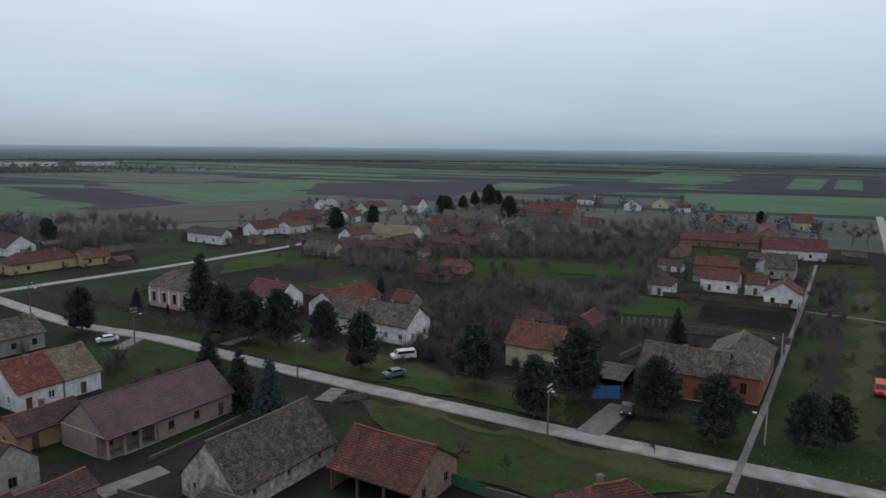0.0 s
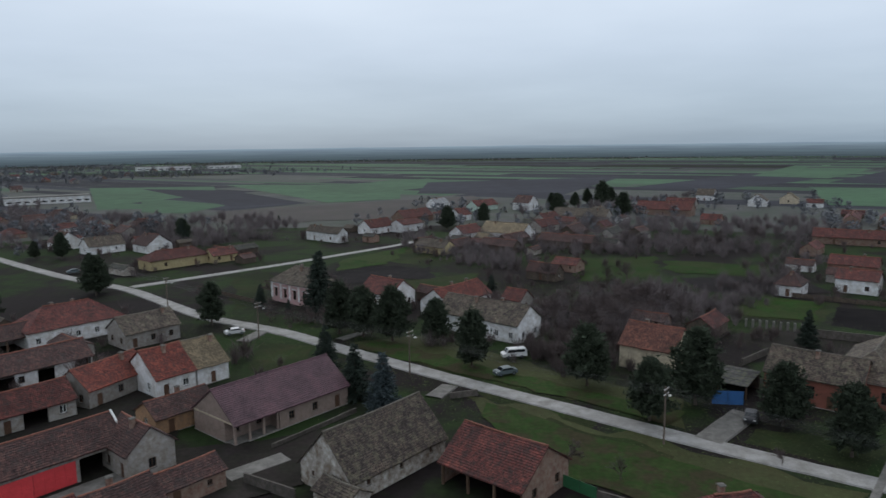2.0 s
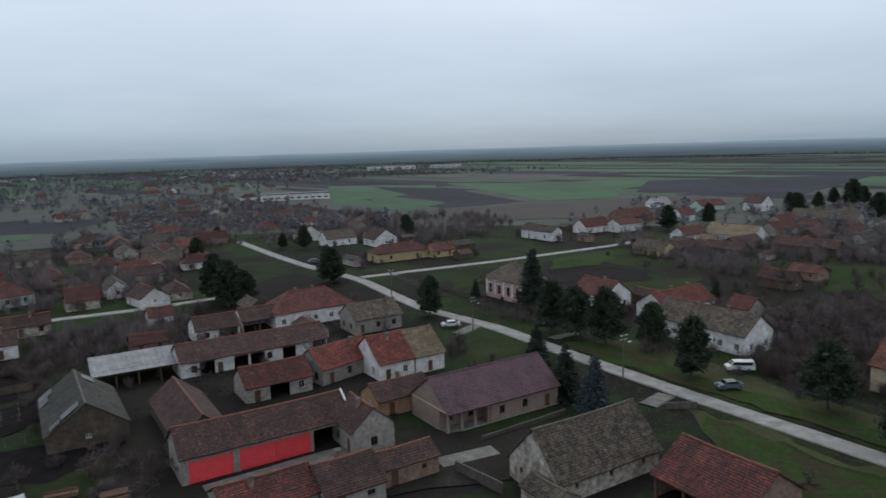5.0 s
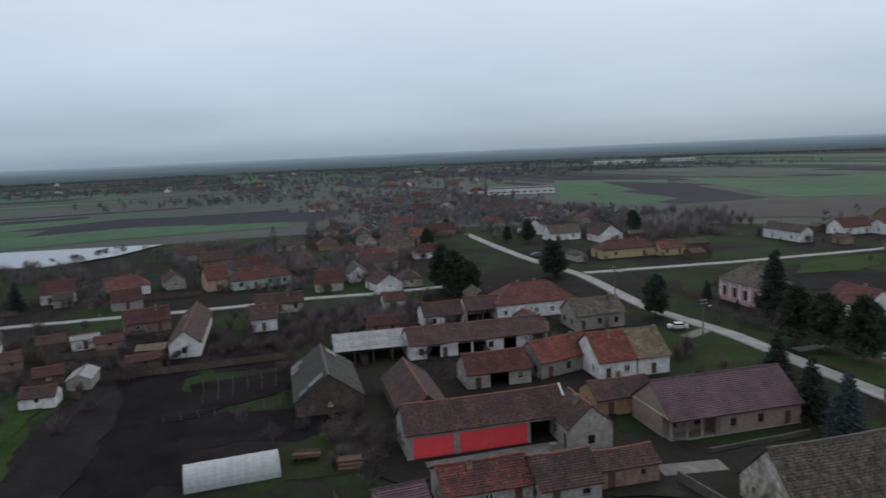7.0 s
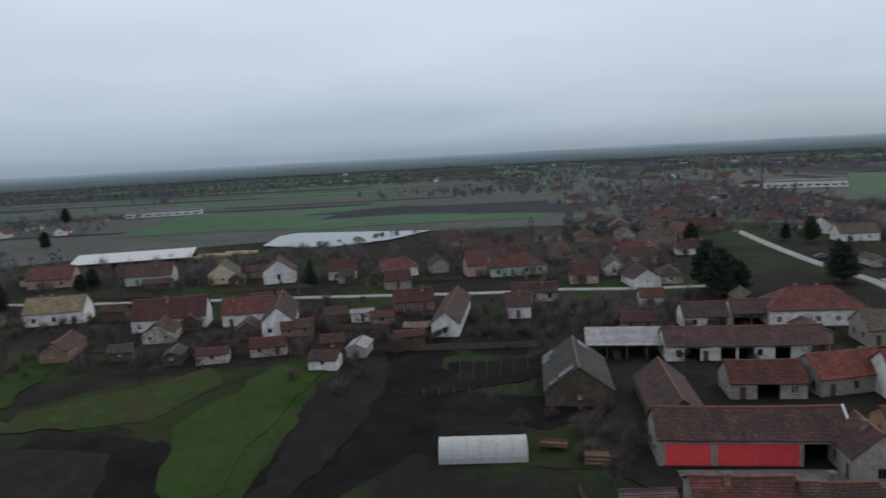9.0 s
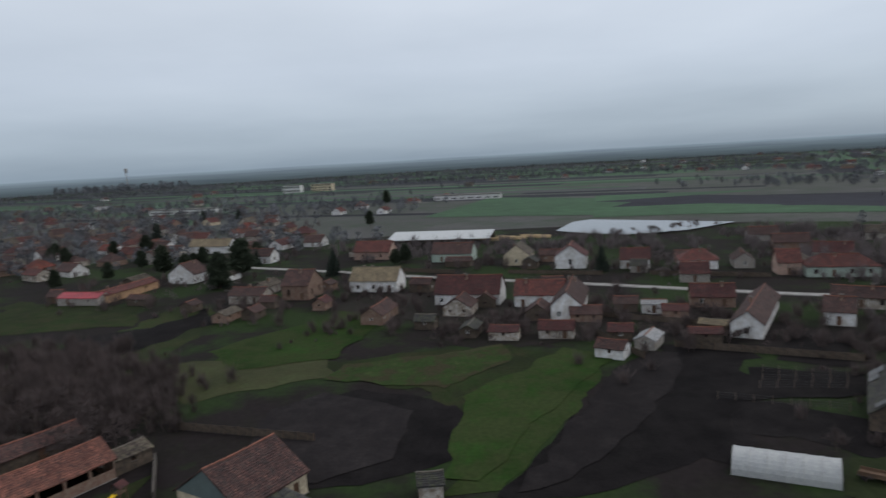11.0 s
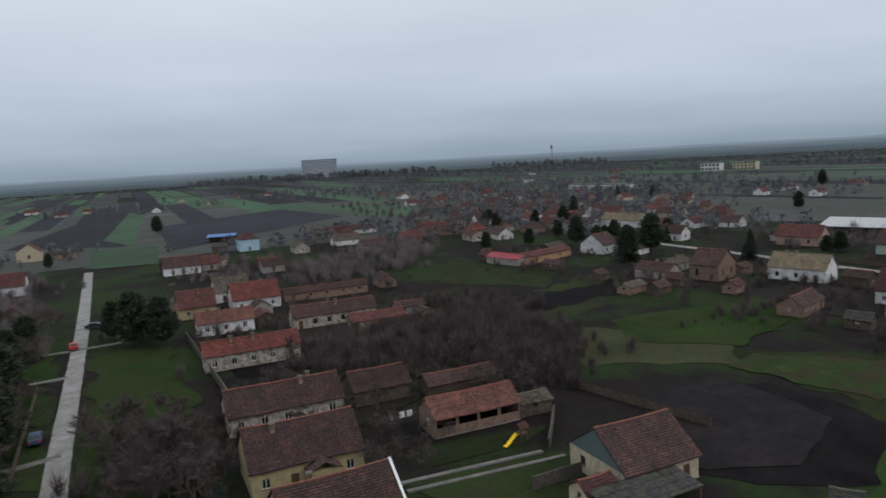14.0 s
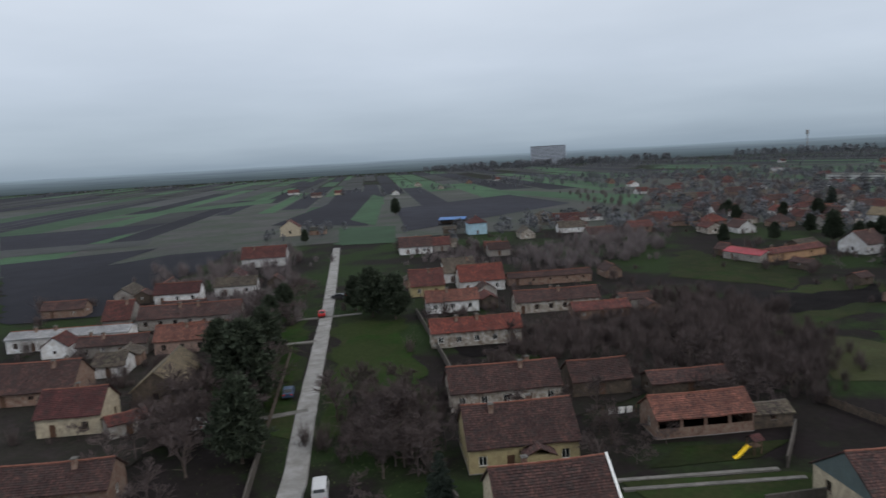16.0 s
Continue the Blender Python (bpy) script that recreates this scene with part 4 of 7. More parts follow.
        part("porch_roof", mesh_of("porch_roof", bm, roof), e)
        part("porch_wall", box_mesh("porch_wall", wall, px - 1.8, py + 0.3, 0, px + 1.8, y0 - 0.004, 2.55), e)
    return e


frng = random.Random(23)


def far_house(x, y):
    """A distant house or shed of the village."""
    base = 75 if x < -150 and abs(y) < 135 else (59 if y > 0 else 148)
    rot = base + 90 * frng.randrange(4) + frng.uniform(-6, 6)
    L, W = frng.uniform(9, 16), frng.uniform(7, 9.5)
    he = frng.uniform(2.1, 2.7)
    hr = he + W / 2 * frng.uniform(0.6, 0.8)
    roof = frng.choices(("red", "brown", "moss", "darkred", "redpale", "orange", "metal"), (5, 6, 3, 3, 2, 1, 0.6))[0]
    wall = frng.choices(("white", "cream", "gray", "plaster", "yellow", "brickwall"), (3, 1, 4, 4, 0.2, 4))[0]
    house(x, y, rot, L, W, he, hr, roof, wall, hip=frng.random() < 0.25)


# ---- trees ----
def tris(name, verts, mat):
    """A mesh of loose triangles from an array (n, 3, 3)."""
    n = len(verts)
    me = bpy.data.meshes.new(name)
    me.vertices.add(3 * n)
    me.loops.add(3 * n)
    me.polygons.add(n)
    me.vertices.foreach_set("co", verts.astype(np.float32).ravel())
    me.loops.foreach_set("vertex_index", np.arange(3 * n, dtype=np.int32))
    me.polygons.foreach_set("loop_start", np.arange(0, 3 * n, 3, dtype=np.int32))
    me.update()
    me.validate()
    me.materials.append(MATS[mat])
    return me


def tuft(r, centre, out, size, n):
    """n slim needle sprays that spread from a point, mostly along out."""
    d = r.normal(size=(n, 3)) * 0.75 + out
    d /= np.linalg.norm(d, axis=1)[:, None]
    s = np.cross(d, r.normal(size=(n, 3)))
    s /= np.linalg.norm(s, axis=1)[:, None]
    ln = size * r.uniform(0.6, 1.2, (n, 1))
    return np.stack((centre + s * ln * 0.20, centre - s * ln * 0.20, centre + d * ln), 1)


def crown_pine(seed, mat):
    """Ten metres tall: a broad, uneven dome of tufts on hidden limbs."""
    r = np.random.RandomState(seed)
    out = []
    for k in range(62):
        z = 1.9 + 7.3 * (k / 61) ** 1.15
        wide = np.interp(z, (1.5, 3, 4.5, 7, 9.4), (2.0, 3.1, 2.9, 1.9, 0.25)) * r.uniform(0.55, 1.12)
        a = k * 2.4 + r.uniform(-0.5, 0.5)
        lift = 0.15 + 0.45 * z / 10
        way = np.array((math.cos(a), math.sin(a), lift))
        # each bough carries tufts that grow denser and broader towards its end
        for _ in range(46):
            f = r.uniform(0.15, 1.0) ** 0.7
            p = np.array((0, 0, z - 0.6)) + way * wide * f + r.normal(size=3) * (0.16 + 0.26 * f) * np.array((1, 1, 0.75))
            if p[2] < 0.9:
                continue
            out.append(tuft(r, p, way * 0.7 + np.array((0, 0, 0.45)), 0.72, 4))
    return tris("crown", np.concatenate(out), mat)


def crown_spruce(seed, mat):
    """Ten metres tall: whorls of drooping boughs, each fringed with sprays."""
    r = np.random.RandomState(seed)
    out = []
    z = 0.7
    while z < 9.8:
        reach = 3.3 * (1 - z / 10.2) ** 0.85 + 0.12
        k = int(6 + reach * 4)
        for i in range(k):
            a = r.uniform(0, 2 * math.pi)
            ln = reach * r.uniform(0.72, 1.12)
            way = np.array((math.cos(a), math.sin(a), -0.28))
            m = max(3, int(ln / 0.22))
            for j in range(m):
                f = (j + 1) / m
                p = np.array((0, 0, z)) + way * ln * f + np.array((0, 0, 0.18 * f * f * ln))
                out.append(tuft(r, p, way + np.array((0, 0, -0.25)), 0.62 - 0.2 * f, 4))
        z += 0.30 + 0.12 * r.rand()
    return tris("crown", np.concatenate(out), mat)


def trunk_mesh(h, r0, seed):
    r = random.Random(seed)
    bm = bmesh.new()
    n = 7
    path = [V((r.uniform(-0.07, 0.07) * i, r.uniform(-0.07, 0.07) * i, h * i / n)) for i in range(n + 1)]
    tube(bm, path, [r0 * (1 - 0.85 * i / n) * (1.35 if i == 0 else 1) for i in range(n + 1)], 8)
    for i in range(2, n):
        for _ in range(2):
            a = r.uniform(0, 6.28)
            tip = path[i] + V((math.cos(a), math.sin(a), 0.35)) * r.uniform(0.9, 1.6)
            tube(bm, [path[i], tip], [r0 * 0.3, 0.02], 5)
    return mesh_of("trunk", bm, "bark")


TREE_KINDS = {"pine": ("needle_pine", crown_pine, "dark green rounded pine tree", 0.17), "spruce": ("needle_spruce", crown_spruce, "dark green conical spruce tree", 0.15),
              "blue": ("needle_blue", crown_spruce, "blue-grey conical spruce tree", 0.15)}
trng = random.Random(3)


def conifer(kind, x, y, h):
    mat, crown, words, r0 = TREE_KINDS[kind]
    k = trng.randrange(3 if kind != "blue" else 1)
    e = empty(kind + "_tree" if kind != "blue" else "spruce_tree", x, y, trng.uniform(0, 360))
    s = h / 9.8
    e.scale = (s * trng.uniform(0.92, 1.08), s * trng.uniform(0.92, 1.08), s)
    tagged(e, words + " on the grass", "tree", "conifers")
    part("trunk", cached(("trunk", kind, k), lambda: trunk_mesh(9.2, r0, k)), e)
    part("crown", cached(("crown", kind, k), lambda: crown(40 + k, mat)), e)
    return e


def pine(x, y, h):
    conifer("pine", x, y, h)


def spruce(x, y, h):
    conifer("spruce", x, y, h)


def bluespruce(x, y, h):
    conifer("blue", x, y, h)


def bare_shape(seed, h, spread, depth=4, least=0.0055):
    """Triangles of a leafless tree or bush: limbs that fork and end in fine twigs."""
    r = np.random.RandomState(seed)
    out = []

    def limb(p, d, ln, rad, level):
        q = p + d * ln
        a = np.cross(d, (0.3, 0.7, 0.2))
        a /= np.linalg.norm(a)
        b = np.cross(d, a)
        ring0 = [p + rad * (math.cos(t) * a + math.sin(t) * b) for t in (0, 2.1, 4.2)]
        ring1 = [q + rad * 0.65 * (math.cos(t) * a + math.sin(t) * b) for t in (0, 2.1, 4.2)]
        if level == 4:
            out.append((p - a * rad, p + a * rad, q))
            return
        for k in range(3):
            m = (k + 1) % 3
            out.append((ring0[k], ring0[m], ring1[m]))
            if level < 3:
                out.append((ring0[k], ring1[m], ring1[k]))
        if level >= depth:
            return
        for _ in range(((4, 5, 4, 7) if depth == 4 else (5, 6, 6))[level]):
            e = d + r.normal(size=3) * spread
            e[2] = max(e[2], -0.1) + 0.12
            e /= np.linalg.norm(e)
            f = r.uniform(0.45, 1.0)
            limb(p + d * ln * f, e, ln * r.uniform(0.55, 0.85), max(rad * 0.55, h * least), level + 1)
    limb(np.zeros(3), np.array((0, 0, 1.0)), h * 0.36, h * 0.016, 0)
    return np.array(out)


BUSHES = [bare_shape(70 + k, 4.2, 0.62) for k in range(4)]


def brush_shape(seed):
    """Triangles of a leafless shrub: a sheaf of fine rods that fans out upwards."""
    r = np.random.RandomState(seed)
    n = 130
    a = r.uniform(0, 2 * math.pi, n)
    lean = np.abs(r.normal(size=n)) * 0.32
    d = np.stack((np.cos(a) * lean, np.sin(a) * lean, np.ones(n)), 1)
    start = r.uniform(0, 1.6, (n, 1)) * d + r.normal(size=(n, 3)) * (0.35, 0.35, 0)
    start[:, 2] = np.abs(start[:, 2])
    tip = start + (d + r.normal(size=(n, 3)) * 0.22) * r.uniform(0.9, 2.3, (n, 1))
    side = np.stack((-np.sin(a), np.cos(a), 0 * a), 1) * r.uniform(0.025, 0.055, (n, 1))
    return np.stack((start - side, start + side, tip), 1)


SAPLINGS = [brush_shape(60 + k) for k in range(6)]


def thicket(n, *quad, size=1.0):
    """Leafless bushes and saplings over a quadrilateral."""
    r = np.random.RandomState(int(abs(quad[0][0]) * 10) + n)
    q = [np.array(p) for p in quad]
    out = []
    for _ in range(n if size < 0.99 else n * 3):
        u, v = r.rand(2)
        p = (q[0] * (1 - u) + q[1] * u) * (1 - v) + (q[3] * (1 - u) + q[2] * u) * v
        p = p + r.normal(size=2) * (2.5 if size < 0.99 else 4.0)
        s = r.uniform(0.40, 1.25) * size
        a = r.uniform(0, 6.28)
        m = np.array(((math.cos(a), -math.sin(a), 0), (math.sin(a), math.cos(a), 0), (0, 0, 1))) * s
        out.append((BUSHES if size < 0.99 else SAPLINGS)[r.randint(4)] @ m.T + np.array((p[0], p[1], -0.05)))
    # bushes beyond 165 m get the twig colour paled for haze
    tagged(new("thicket", tris("thicket", np.concatenate(out), "twig" if math.hypot(*(q[0] + q[2]) / 2) < 165 else "twig_haze")), "leafless brown-grey bushes and saplings", "bushes", kind="stuff")


def puff_shape(seed):
    """Triangles of a tree far off, one metre tall: a ragged crown of twig sprays over a short trunk."""
    r = np.random.RandomState(seed)
    n = 80
    a, q, z = r.uniform(0, 6.28, n), np.sqrt(r.rand(n)), r.uniform(0.18, 0.95, n)
    wide = np.interp(z, (0.15, 0.45, 0.7, 1.0), (0.20, 0.40, 0.34, 0.08))
    c = np.stack((np.cos(a) * q * wide, np.sin(a) * q * wide, z), 1)
    u, v = r.normal(size=(n, 3)) * 0.058, r.normal(size=(n, 3)) * 0.058
    crown = np.stack((c + u, c + v, c - u - v + (0, 0, 0.05)), 1)
    stem = np.array((((-0.03, 0, 0), (0.03, 0, 0), (0, 0, 0.6)), ((0, -0.03, 0), (0, 0.03, 0), (0, 0, 0.6))))
    return np.concatenate((crown, stem))


PUFFS = [puff_shape(200 + k) for k in range(7)]


def scatter_trees(name, spots, low, high, mat, label, seed, shapes=PUFFS, tall=1.0):
    """Many leafless trees or bushes, one at each spot."""
    r = np.random.RandomState(seed)
    out = []
    for x, y in spots:
        h = r.uniform(low, high) / tall * (1.25 if r.rand() < 0.15 else 1.0)
        a = r.uniform(0, 6.28)
        w = h * r.uniform(0.85, 1.35)
        m = np.array(((math.cos(a) * w, -math.sin(a) * w, 0), (math.sin(a) * w, math.cos(a) * w, 0), (0, 0, h)))
        out.append(shapes[r.randint(len(shapes))] @ m.T + np.array((x, y, -0.05)))
    tagged(new(name, tris(name, np.concatenate(out), mat)), label, "trees", kind="stuff")


def bare_tree(x, y, h):
    k = trng.randrange(3)
    e = empty("bare_tree", x, y, trng.uniform(0, 360))
    e.scale = (h / 8, h / 8, h / 8)
    tagged(e, "leafless grey-brown tree on the grass", "tree", "bare trees")
    part("trunk", cached(("btrunk", k), lambda: trunk_mesh(3.4, 0.14, 90 + k)), e)
    part("crown", cached(("bcrown", k), lambda: tris("crown", bare_shape(80 + k, 8.0, 0.5), "twig")), e)


# ---- the village: buildings ----
house(-41.3, 94.2, 59, 20.8, 11.0, 3.0, 7.0, 'purple', 'tan', tag='purple')
house(-21.8, 79.4, 59, 16.7, 9.8, 2.5, 7.6, 'moss', 'plaster', tag='barn')
house(-5.6, 77.7, -31, 12.0, 10.6, 2.8, 6.4, 'red', 'brickwall', tag='open')
house(17.8, 68.8, 19, 10.2, 6.1, 3.0, 5.2, 'red', 'white', hip=1)
house(-64.5, 169.5, -31, 16.2, 10.0, 5.2, 9.1, 'moss', 'pink', hip=1, win=4)
house(-65.4, 103.7, 59, 7.4, 11.0, 3.2, 7.2, 'orange', 'white')
house(-61.9, 109.5, 59, 6.4, 11.0, 3.2, 7.15, 'straw', 'white', hip=0)
house(-72.7, 99.3, 75, 12.5, 8.2, 3.0, 6.0, 'orange', 'gray')
house(-77.2, 87.4, 59, 11.7, 7.9, 2.7, 5.4, 'red', 'gray', tag='bays')
house(-54.6, 89.8, 59, 9.8, 6.8, 2.6, 4.6, 'brown', 'orangewall')
house(-51.8, 76.0, -31, 7.6, 6.9, 3.4, 6.3, 'brown', 'gray')
house(-62.3, 67.9, 59, 23.1, 8.1, 3.6, 6.5, 'brown', 'gray', tag='reddoor')
house(-51.7, 55.8, 59, 10.8, 7.5, 2.5, 4.7, 'red', 'gray')
house(-45.8, 62.7, 59, 7.7, 8.4, 2.5, 4.9, 'brown', 'gray')
house(-42.3, 69.9, 59, 8.7, 5.2, 2.4, 3.9, 'brown', 'brickwall')
house(-55.5, 46.9, 64, 5.7, 6.2, 2.2, 3.7, 'purple', 'gray')
house(-93.0, 99.8, 59, 28.5, 8.5, 3.0, 5.7, 'brown', 'white', win=6, tag='bays')
house(-113.0, 110.0, 59, 9.7, 8.1, 2.8, 5.3, 'brown', 'white', tag='bays')
house(-108.8, 121.0, 59, 11.8, 8.1, 2.8, 5.3, 'brown', 'white', tag='open')
house(-103.2, 130.7, 59, 20.3, 11.0, 3.6, 7.6, 'red', 'white', hip=1)
house(-84.8, 129.6, 59, 12.1, 8.8, 3.2, 6.2, 'moss', 'gray')
house(-94.5, 64.6, -31, 18.3, 11.0, 2.4, 6.4, 'graywood', 'wood', tag='patched')
house(-78.1, 69.9, -31, 19.6, 7.9, 2.4, 5.5, 'brown', 'wood')
house(-134.1, 113.8, 59, 6.0, 6.0, 2.6, 4.5, 'red', 'white')
house(-144.5, 82.5, 59, 6.4, 8.0, 3.0, 5.7, 'brown', 'white')
house(-148.7, 66.8, 149, 30.0, 6.9, 3.0, 5.7, 'brown', 'white')
house(-155.7, 247.9, -31, 12.0, 11.0, 3.0, 7.0, 'brown', 'white')
house(-174.2, 243.6, 59, 14.4, 9.0, 3.0, 6.3, 'moss', 'white')
house(-196.6, 251.6, -31, 9.0, 11.0, 3.0, 7.0, 'brown', 'white')
house(-128.5, 217.2, 59, 22.6, 9.0, 3.2, 6.0, 'red', 'yellow', hip=1, win=4)
house(-117.1, 227.8, 59, 10.2, 7.0, 2.6, 4.8, 'red', 'yellow')
house(-114.3, 240.7, 59, 9.5, 6.0, 2.8, 4.2, 'graywood', 'wood')
house(-96.0, 281.8, -31, 21.1, 6.0, 3.8, 6.2, 'moss', 'white')
house(-81.7, 310.2, 59, 15.9, 9.0, 3.0, 6.3, 'red', 'white')
house(-68.8, 317.1, 59, 14.1, 9.0, 3.6, 5.7, 'red', 'white')
house(-44.2, 252.5, -31, 14.6, 7.0, 2.6, 5.1, 'moss', 'yellow')
house(-37.1, 289.4, -121, 14.0, 8.3, 3.2, 6.2, 'red', 'white')
house(-20.0, 291.4, -31, 21.8, 11.0, 3.2, 7.2, 'straw', 'white')
house(-20.4, 259.0, -31, 15.7, 6.0, 2.4, 4.6, 'brown', 'wood')
house(4.8, 270.3, -24, 22.1, 7.0, 2.6, 5.1, 'brown', 'wood')
house(-5.2, 319.9, 59, 16.0, 8.0, 2.8, 5.7, 'red', 'gray')
house(7.6, 298.5, 66, 14.4, 8.0, 2.8, 5.7, 'brown', 'wood')
house(23.6, 298.1, 66, 13.5, 6.0, 2.4, 4.6, 'graywood', 'gray')
house(13.4, 360.9, -24, 29.3, 10.0, 3.2, 6.8, 'moss', 'gray')
house(-18.0, 424.1, -31, 12.0, 11.0, 4.5, 8.5, 'brown', 'white')
house(-44.0, 421.2, 59, 21.6, 9.0, 3.0, 6.3, 'red', 'mint')
house(-73.9, 435.6, 59, 13.6, 9.0, 3.0, 6.3, 'metal', 'white')
house(-50.2, 364.6, 59, 10.1, 9.0, 3.0, 6.3, 'red', 'white')
house(59.7, 395.5, -24, 30.0, 11.0, 3.4, 7.4, 'red', 'brickwall')
house(74.2, 431.2, -24, 17.4, 10.0, 3.0, 6.6, 'red', 'gray')
house(101.6, 496.1, -24, 12.0, 11.0, 3.6, 7.6, 'moss', 'white')
house(122.9, 451.1, -114, 12.0, 11.0, 3.4, 7.4, 'moss', 'white')
house(146.2, 468.5, -114, 9.0, 11.0, 3.0, 7.0, 'straw', 'cream')
house(152.2, 441.7, -24, 9.3, 6.0, 2.8, 5.0, 'red', 'white')
house(113.8, 284.7, -24, 30.0, 8.0, 2.8, 5.7, 'red', 'brickwall')
house(148.9, 317.8, 66, 30.0, 8.0, 2.8, 5.7, 'red', 'brickwall')
house(130.4, 256.4, -24, 21.9, 11.0, 3.5, 7.5, 'red', 'white')
house(107.0, 217.2, -31, 9.0, 11.0, 3.4, 7.4, 'moss', 'gray')
house(180.2, 349.1, -24, 10.0, 11.0, 4.0, 8.0, 'red', 'cream')
house(61.2, 190.3, -31, 6.8, 9.0, 3.0, 6.0, 'brown', 'white', hip=1)
house(79.3, 195.1, -31, 10.3, 8.0, 3.7, 6.0, 'red', 'white')
house(87.8, 191.0, -31, 6.0, 8.0, 3.2, 5.5, 'red', 'white')
house(89.1, 178.4, -121, 10.0, 9.3, 3.4, 6.3, 'red', 'white')
house(88.5, 221.5, -31, 13.5, 7.0, 3.0, 5.5, 'red', 'brickwall')
house(40.5, 111.6, -31, 13.8, 9.4, 4.2, 7.6, 'moss', 'redbrick', win=5)
house(51.1, 116.2, 59, 21.5, 10.4, 4.2, 8.0, 'moss', 'redbrick', hip=1, win=3)
house(18.0, 125.0, -31, 10.5, 8.9, 4.2, 7.8, 'redpale', 'cream', win=1)
house(31.7, 148.5, 59, 9.3, 6.0, 2.4, 4.4, 'red', 'wood')
house(-14.1, 144.7, -31, 21.8, 9.5, 3.8, 7.3, 'moss', 'white')
house(-23.3, 161.9, 59, 16.9, 9.2, 3.8, 6.9, 'orange', 'white')
house(-41.7, 167.6, -31, 11.6, 9.4, 3.6, 7.0, 'red', 'white')
house(-8.9, 165.0, -31, 6.0, 6.0, 3.0, 5.4, 'red', 'gray')
house(-36.3, 257.1, 59, 13.1, 6.0, 2.4, 4.6, 'brown', 'wood')
house(-16.6, 276.8, 59, 16.3, 6.0, 2.4, 4.6, 'brown', 'wood')
house(10.0, 271.1, 66, 11.8, 5.0, 2.2, 4.0, 'brown', 'wood')
house(-73.8, 355.2, 59, 22.6, 10.0, 3.0, 6.6, 'red', 'brickwall')
house(-4.0, 348.2, 59, 15.3, 8.0, 2.8, 5.7, 'red', 'gray')
house(21.8, 379.7, 66, 15.9, 8.0, 3.0, 5.9, 'moss', 'white')
house(155.0, 354.0, 66, 22.4, 8.0, 2.8, 5.7, 'red', 'gray')
house(141.6, 360.5, 66, 28.2, 7.0, 2.6, 5.1, 'red', 'brickwall')
house(108.1, 228.1, 59, 13.9, 7.0, 2.8, 5.3, 'brown', 'white')
house(-185.0, 6.0, 75, 18.0, 10.0, 3.2, 7.6, 'darkred', 'white')
house(-172.5, 3.0, 165, 9.0, 7.5, 2.4, 4.8, 'brown', 'plaster')
house(-178.0, 24.0, 75, 13.0, 9.0, 3.2, 6.6, 'red', 'white')
house(-169.0, 30.0, 165, 22.0, 8.0, 3.4, 7.0, 'brown', 'white')
house(-163.0, 21.5, 165, 8.0, 6.0, 2.2, 4.2, 'brown', 'wood')
house(-210.9, -21.5, 75, 15.5, 9.0, 3.4, 7.2, 'straw', 'white')
house(-234.1, 42.2, -15, 11.0, 11.0, 4.0, 8.0, 'darkred', 'white')
house(-247.1, 25.7, -15, 12.0, 9.9, 3.4, 7.3, 'moss', 'cream')
house(-262.2, 2.8, 75, 15.9, 10.0, 3.2, 6.8, 'brown', 'mint')
house(-280.0, -29.0, 75, 15.7, 10.0, 3.2, 7.1, 'red', 'redpalewall')
house(-226.3, 61.6, 75, 9.7, 9.0, 3.0, 6.3, 'darkred', 'white')
house(-218.6, 79.2, 75, 12.4, 9.0, 3.0, 6.0, 'red', 'white', hip=1)
house(-202.0, 99.4, 75, 6.9, 9.0, 3.6, 7.1, 'red', 'redpalewall')
house(-194.8, 110.7, 75, 19.1, 9.0, 3.0, 6.0, 'red', 'mint', hip=1)
house(-129.4, 30.9, 59, 6.0, 5.0, 2.0, 3.4, 'brown', 'white')
house(-134.8, 39.4, 149, 7.1, 4.5, 2.0, 3.0, 'metal', 'gray')
house(-162.4, 48.6, 75, 6.0, 4.5, 2.4, 3.1, 'metal', 'white')
house(-141.8, 55.0, 59, 6.0, 4.5, 2.2, 3.0, 'straw', 'wood')
house(-166.0, 42.9, 75, 6.0, 6.0, 2.2, 3.6, 'brown', 'wood')
house(-170.4, -17.3, 165, 12.4, 6.0, 2.4, 4.4, 'brown', 'brickwall')
house(-78.1, -2.9, 95, 3.3, 4.0, 2.2, 3.1, 'graywood', 'plaster')
house(-206.2, -43.7, 75, 9.0, 11.0, 4.4, 8.4, 'brown', 'brickwall')
house(-214.9, -114.1, 75, 15.7, 7.0, 2.4, 3.8, 'redmetal', 'gray')
house(-225.3, -105.7, 165, 25.6, 6.0, 2.6, 3.9, 'red', 'orangewall')
house(-247.3, -93.0, -15, 10.0, 11.0, 3.2, 7.2, 'brown', 'white')
house(-202.3, -58.3, 75, 11.6, 7.0, 2.6, 4.6, 'brown', 'plaster')
house(-286.3, -76.7, 75, 11.9, 8.0, 3.0, 5.9, 'brown', 'white')
house(-330.6, -111.8, 75, 22.0, 9.0, 3.4, 6.7, 'straw', 'white')
house(-60.3, -61.5, 148, 14.2, 10.0, 3.3, 7.2, 'brown', 'yellow', tag='yellow')
house(-51.0, -47.1, 150, 12.7, 9.4, 3.2, 6.9, 'brown', 'cream', tag='verge')
house(-72.5, -77.4, 148, 17.5, 8.5, 3.0, 6.1, 'brown', 'plaster')
house(-86.3, -70.2, 148, 9.9, 7.4, 2.6, 5.1, 'brown', 'wood')
house(-95.4, -60.0, 148, 13.0, 5.2, 2.2, 3.6, 'brown', 'wood')
house(-83.4, -50.6, 148, 13.8, 6.8, 2.8, 5.1, 'redpale', 'brickwall', tag='crib')
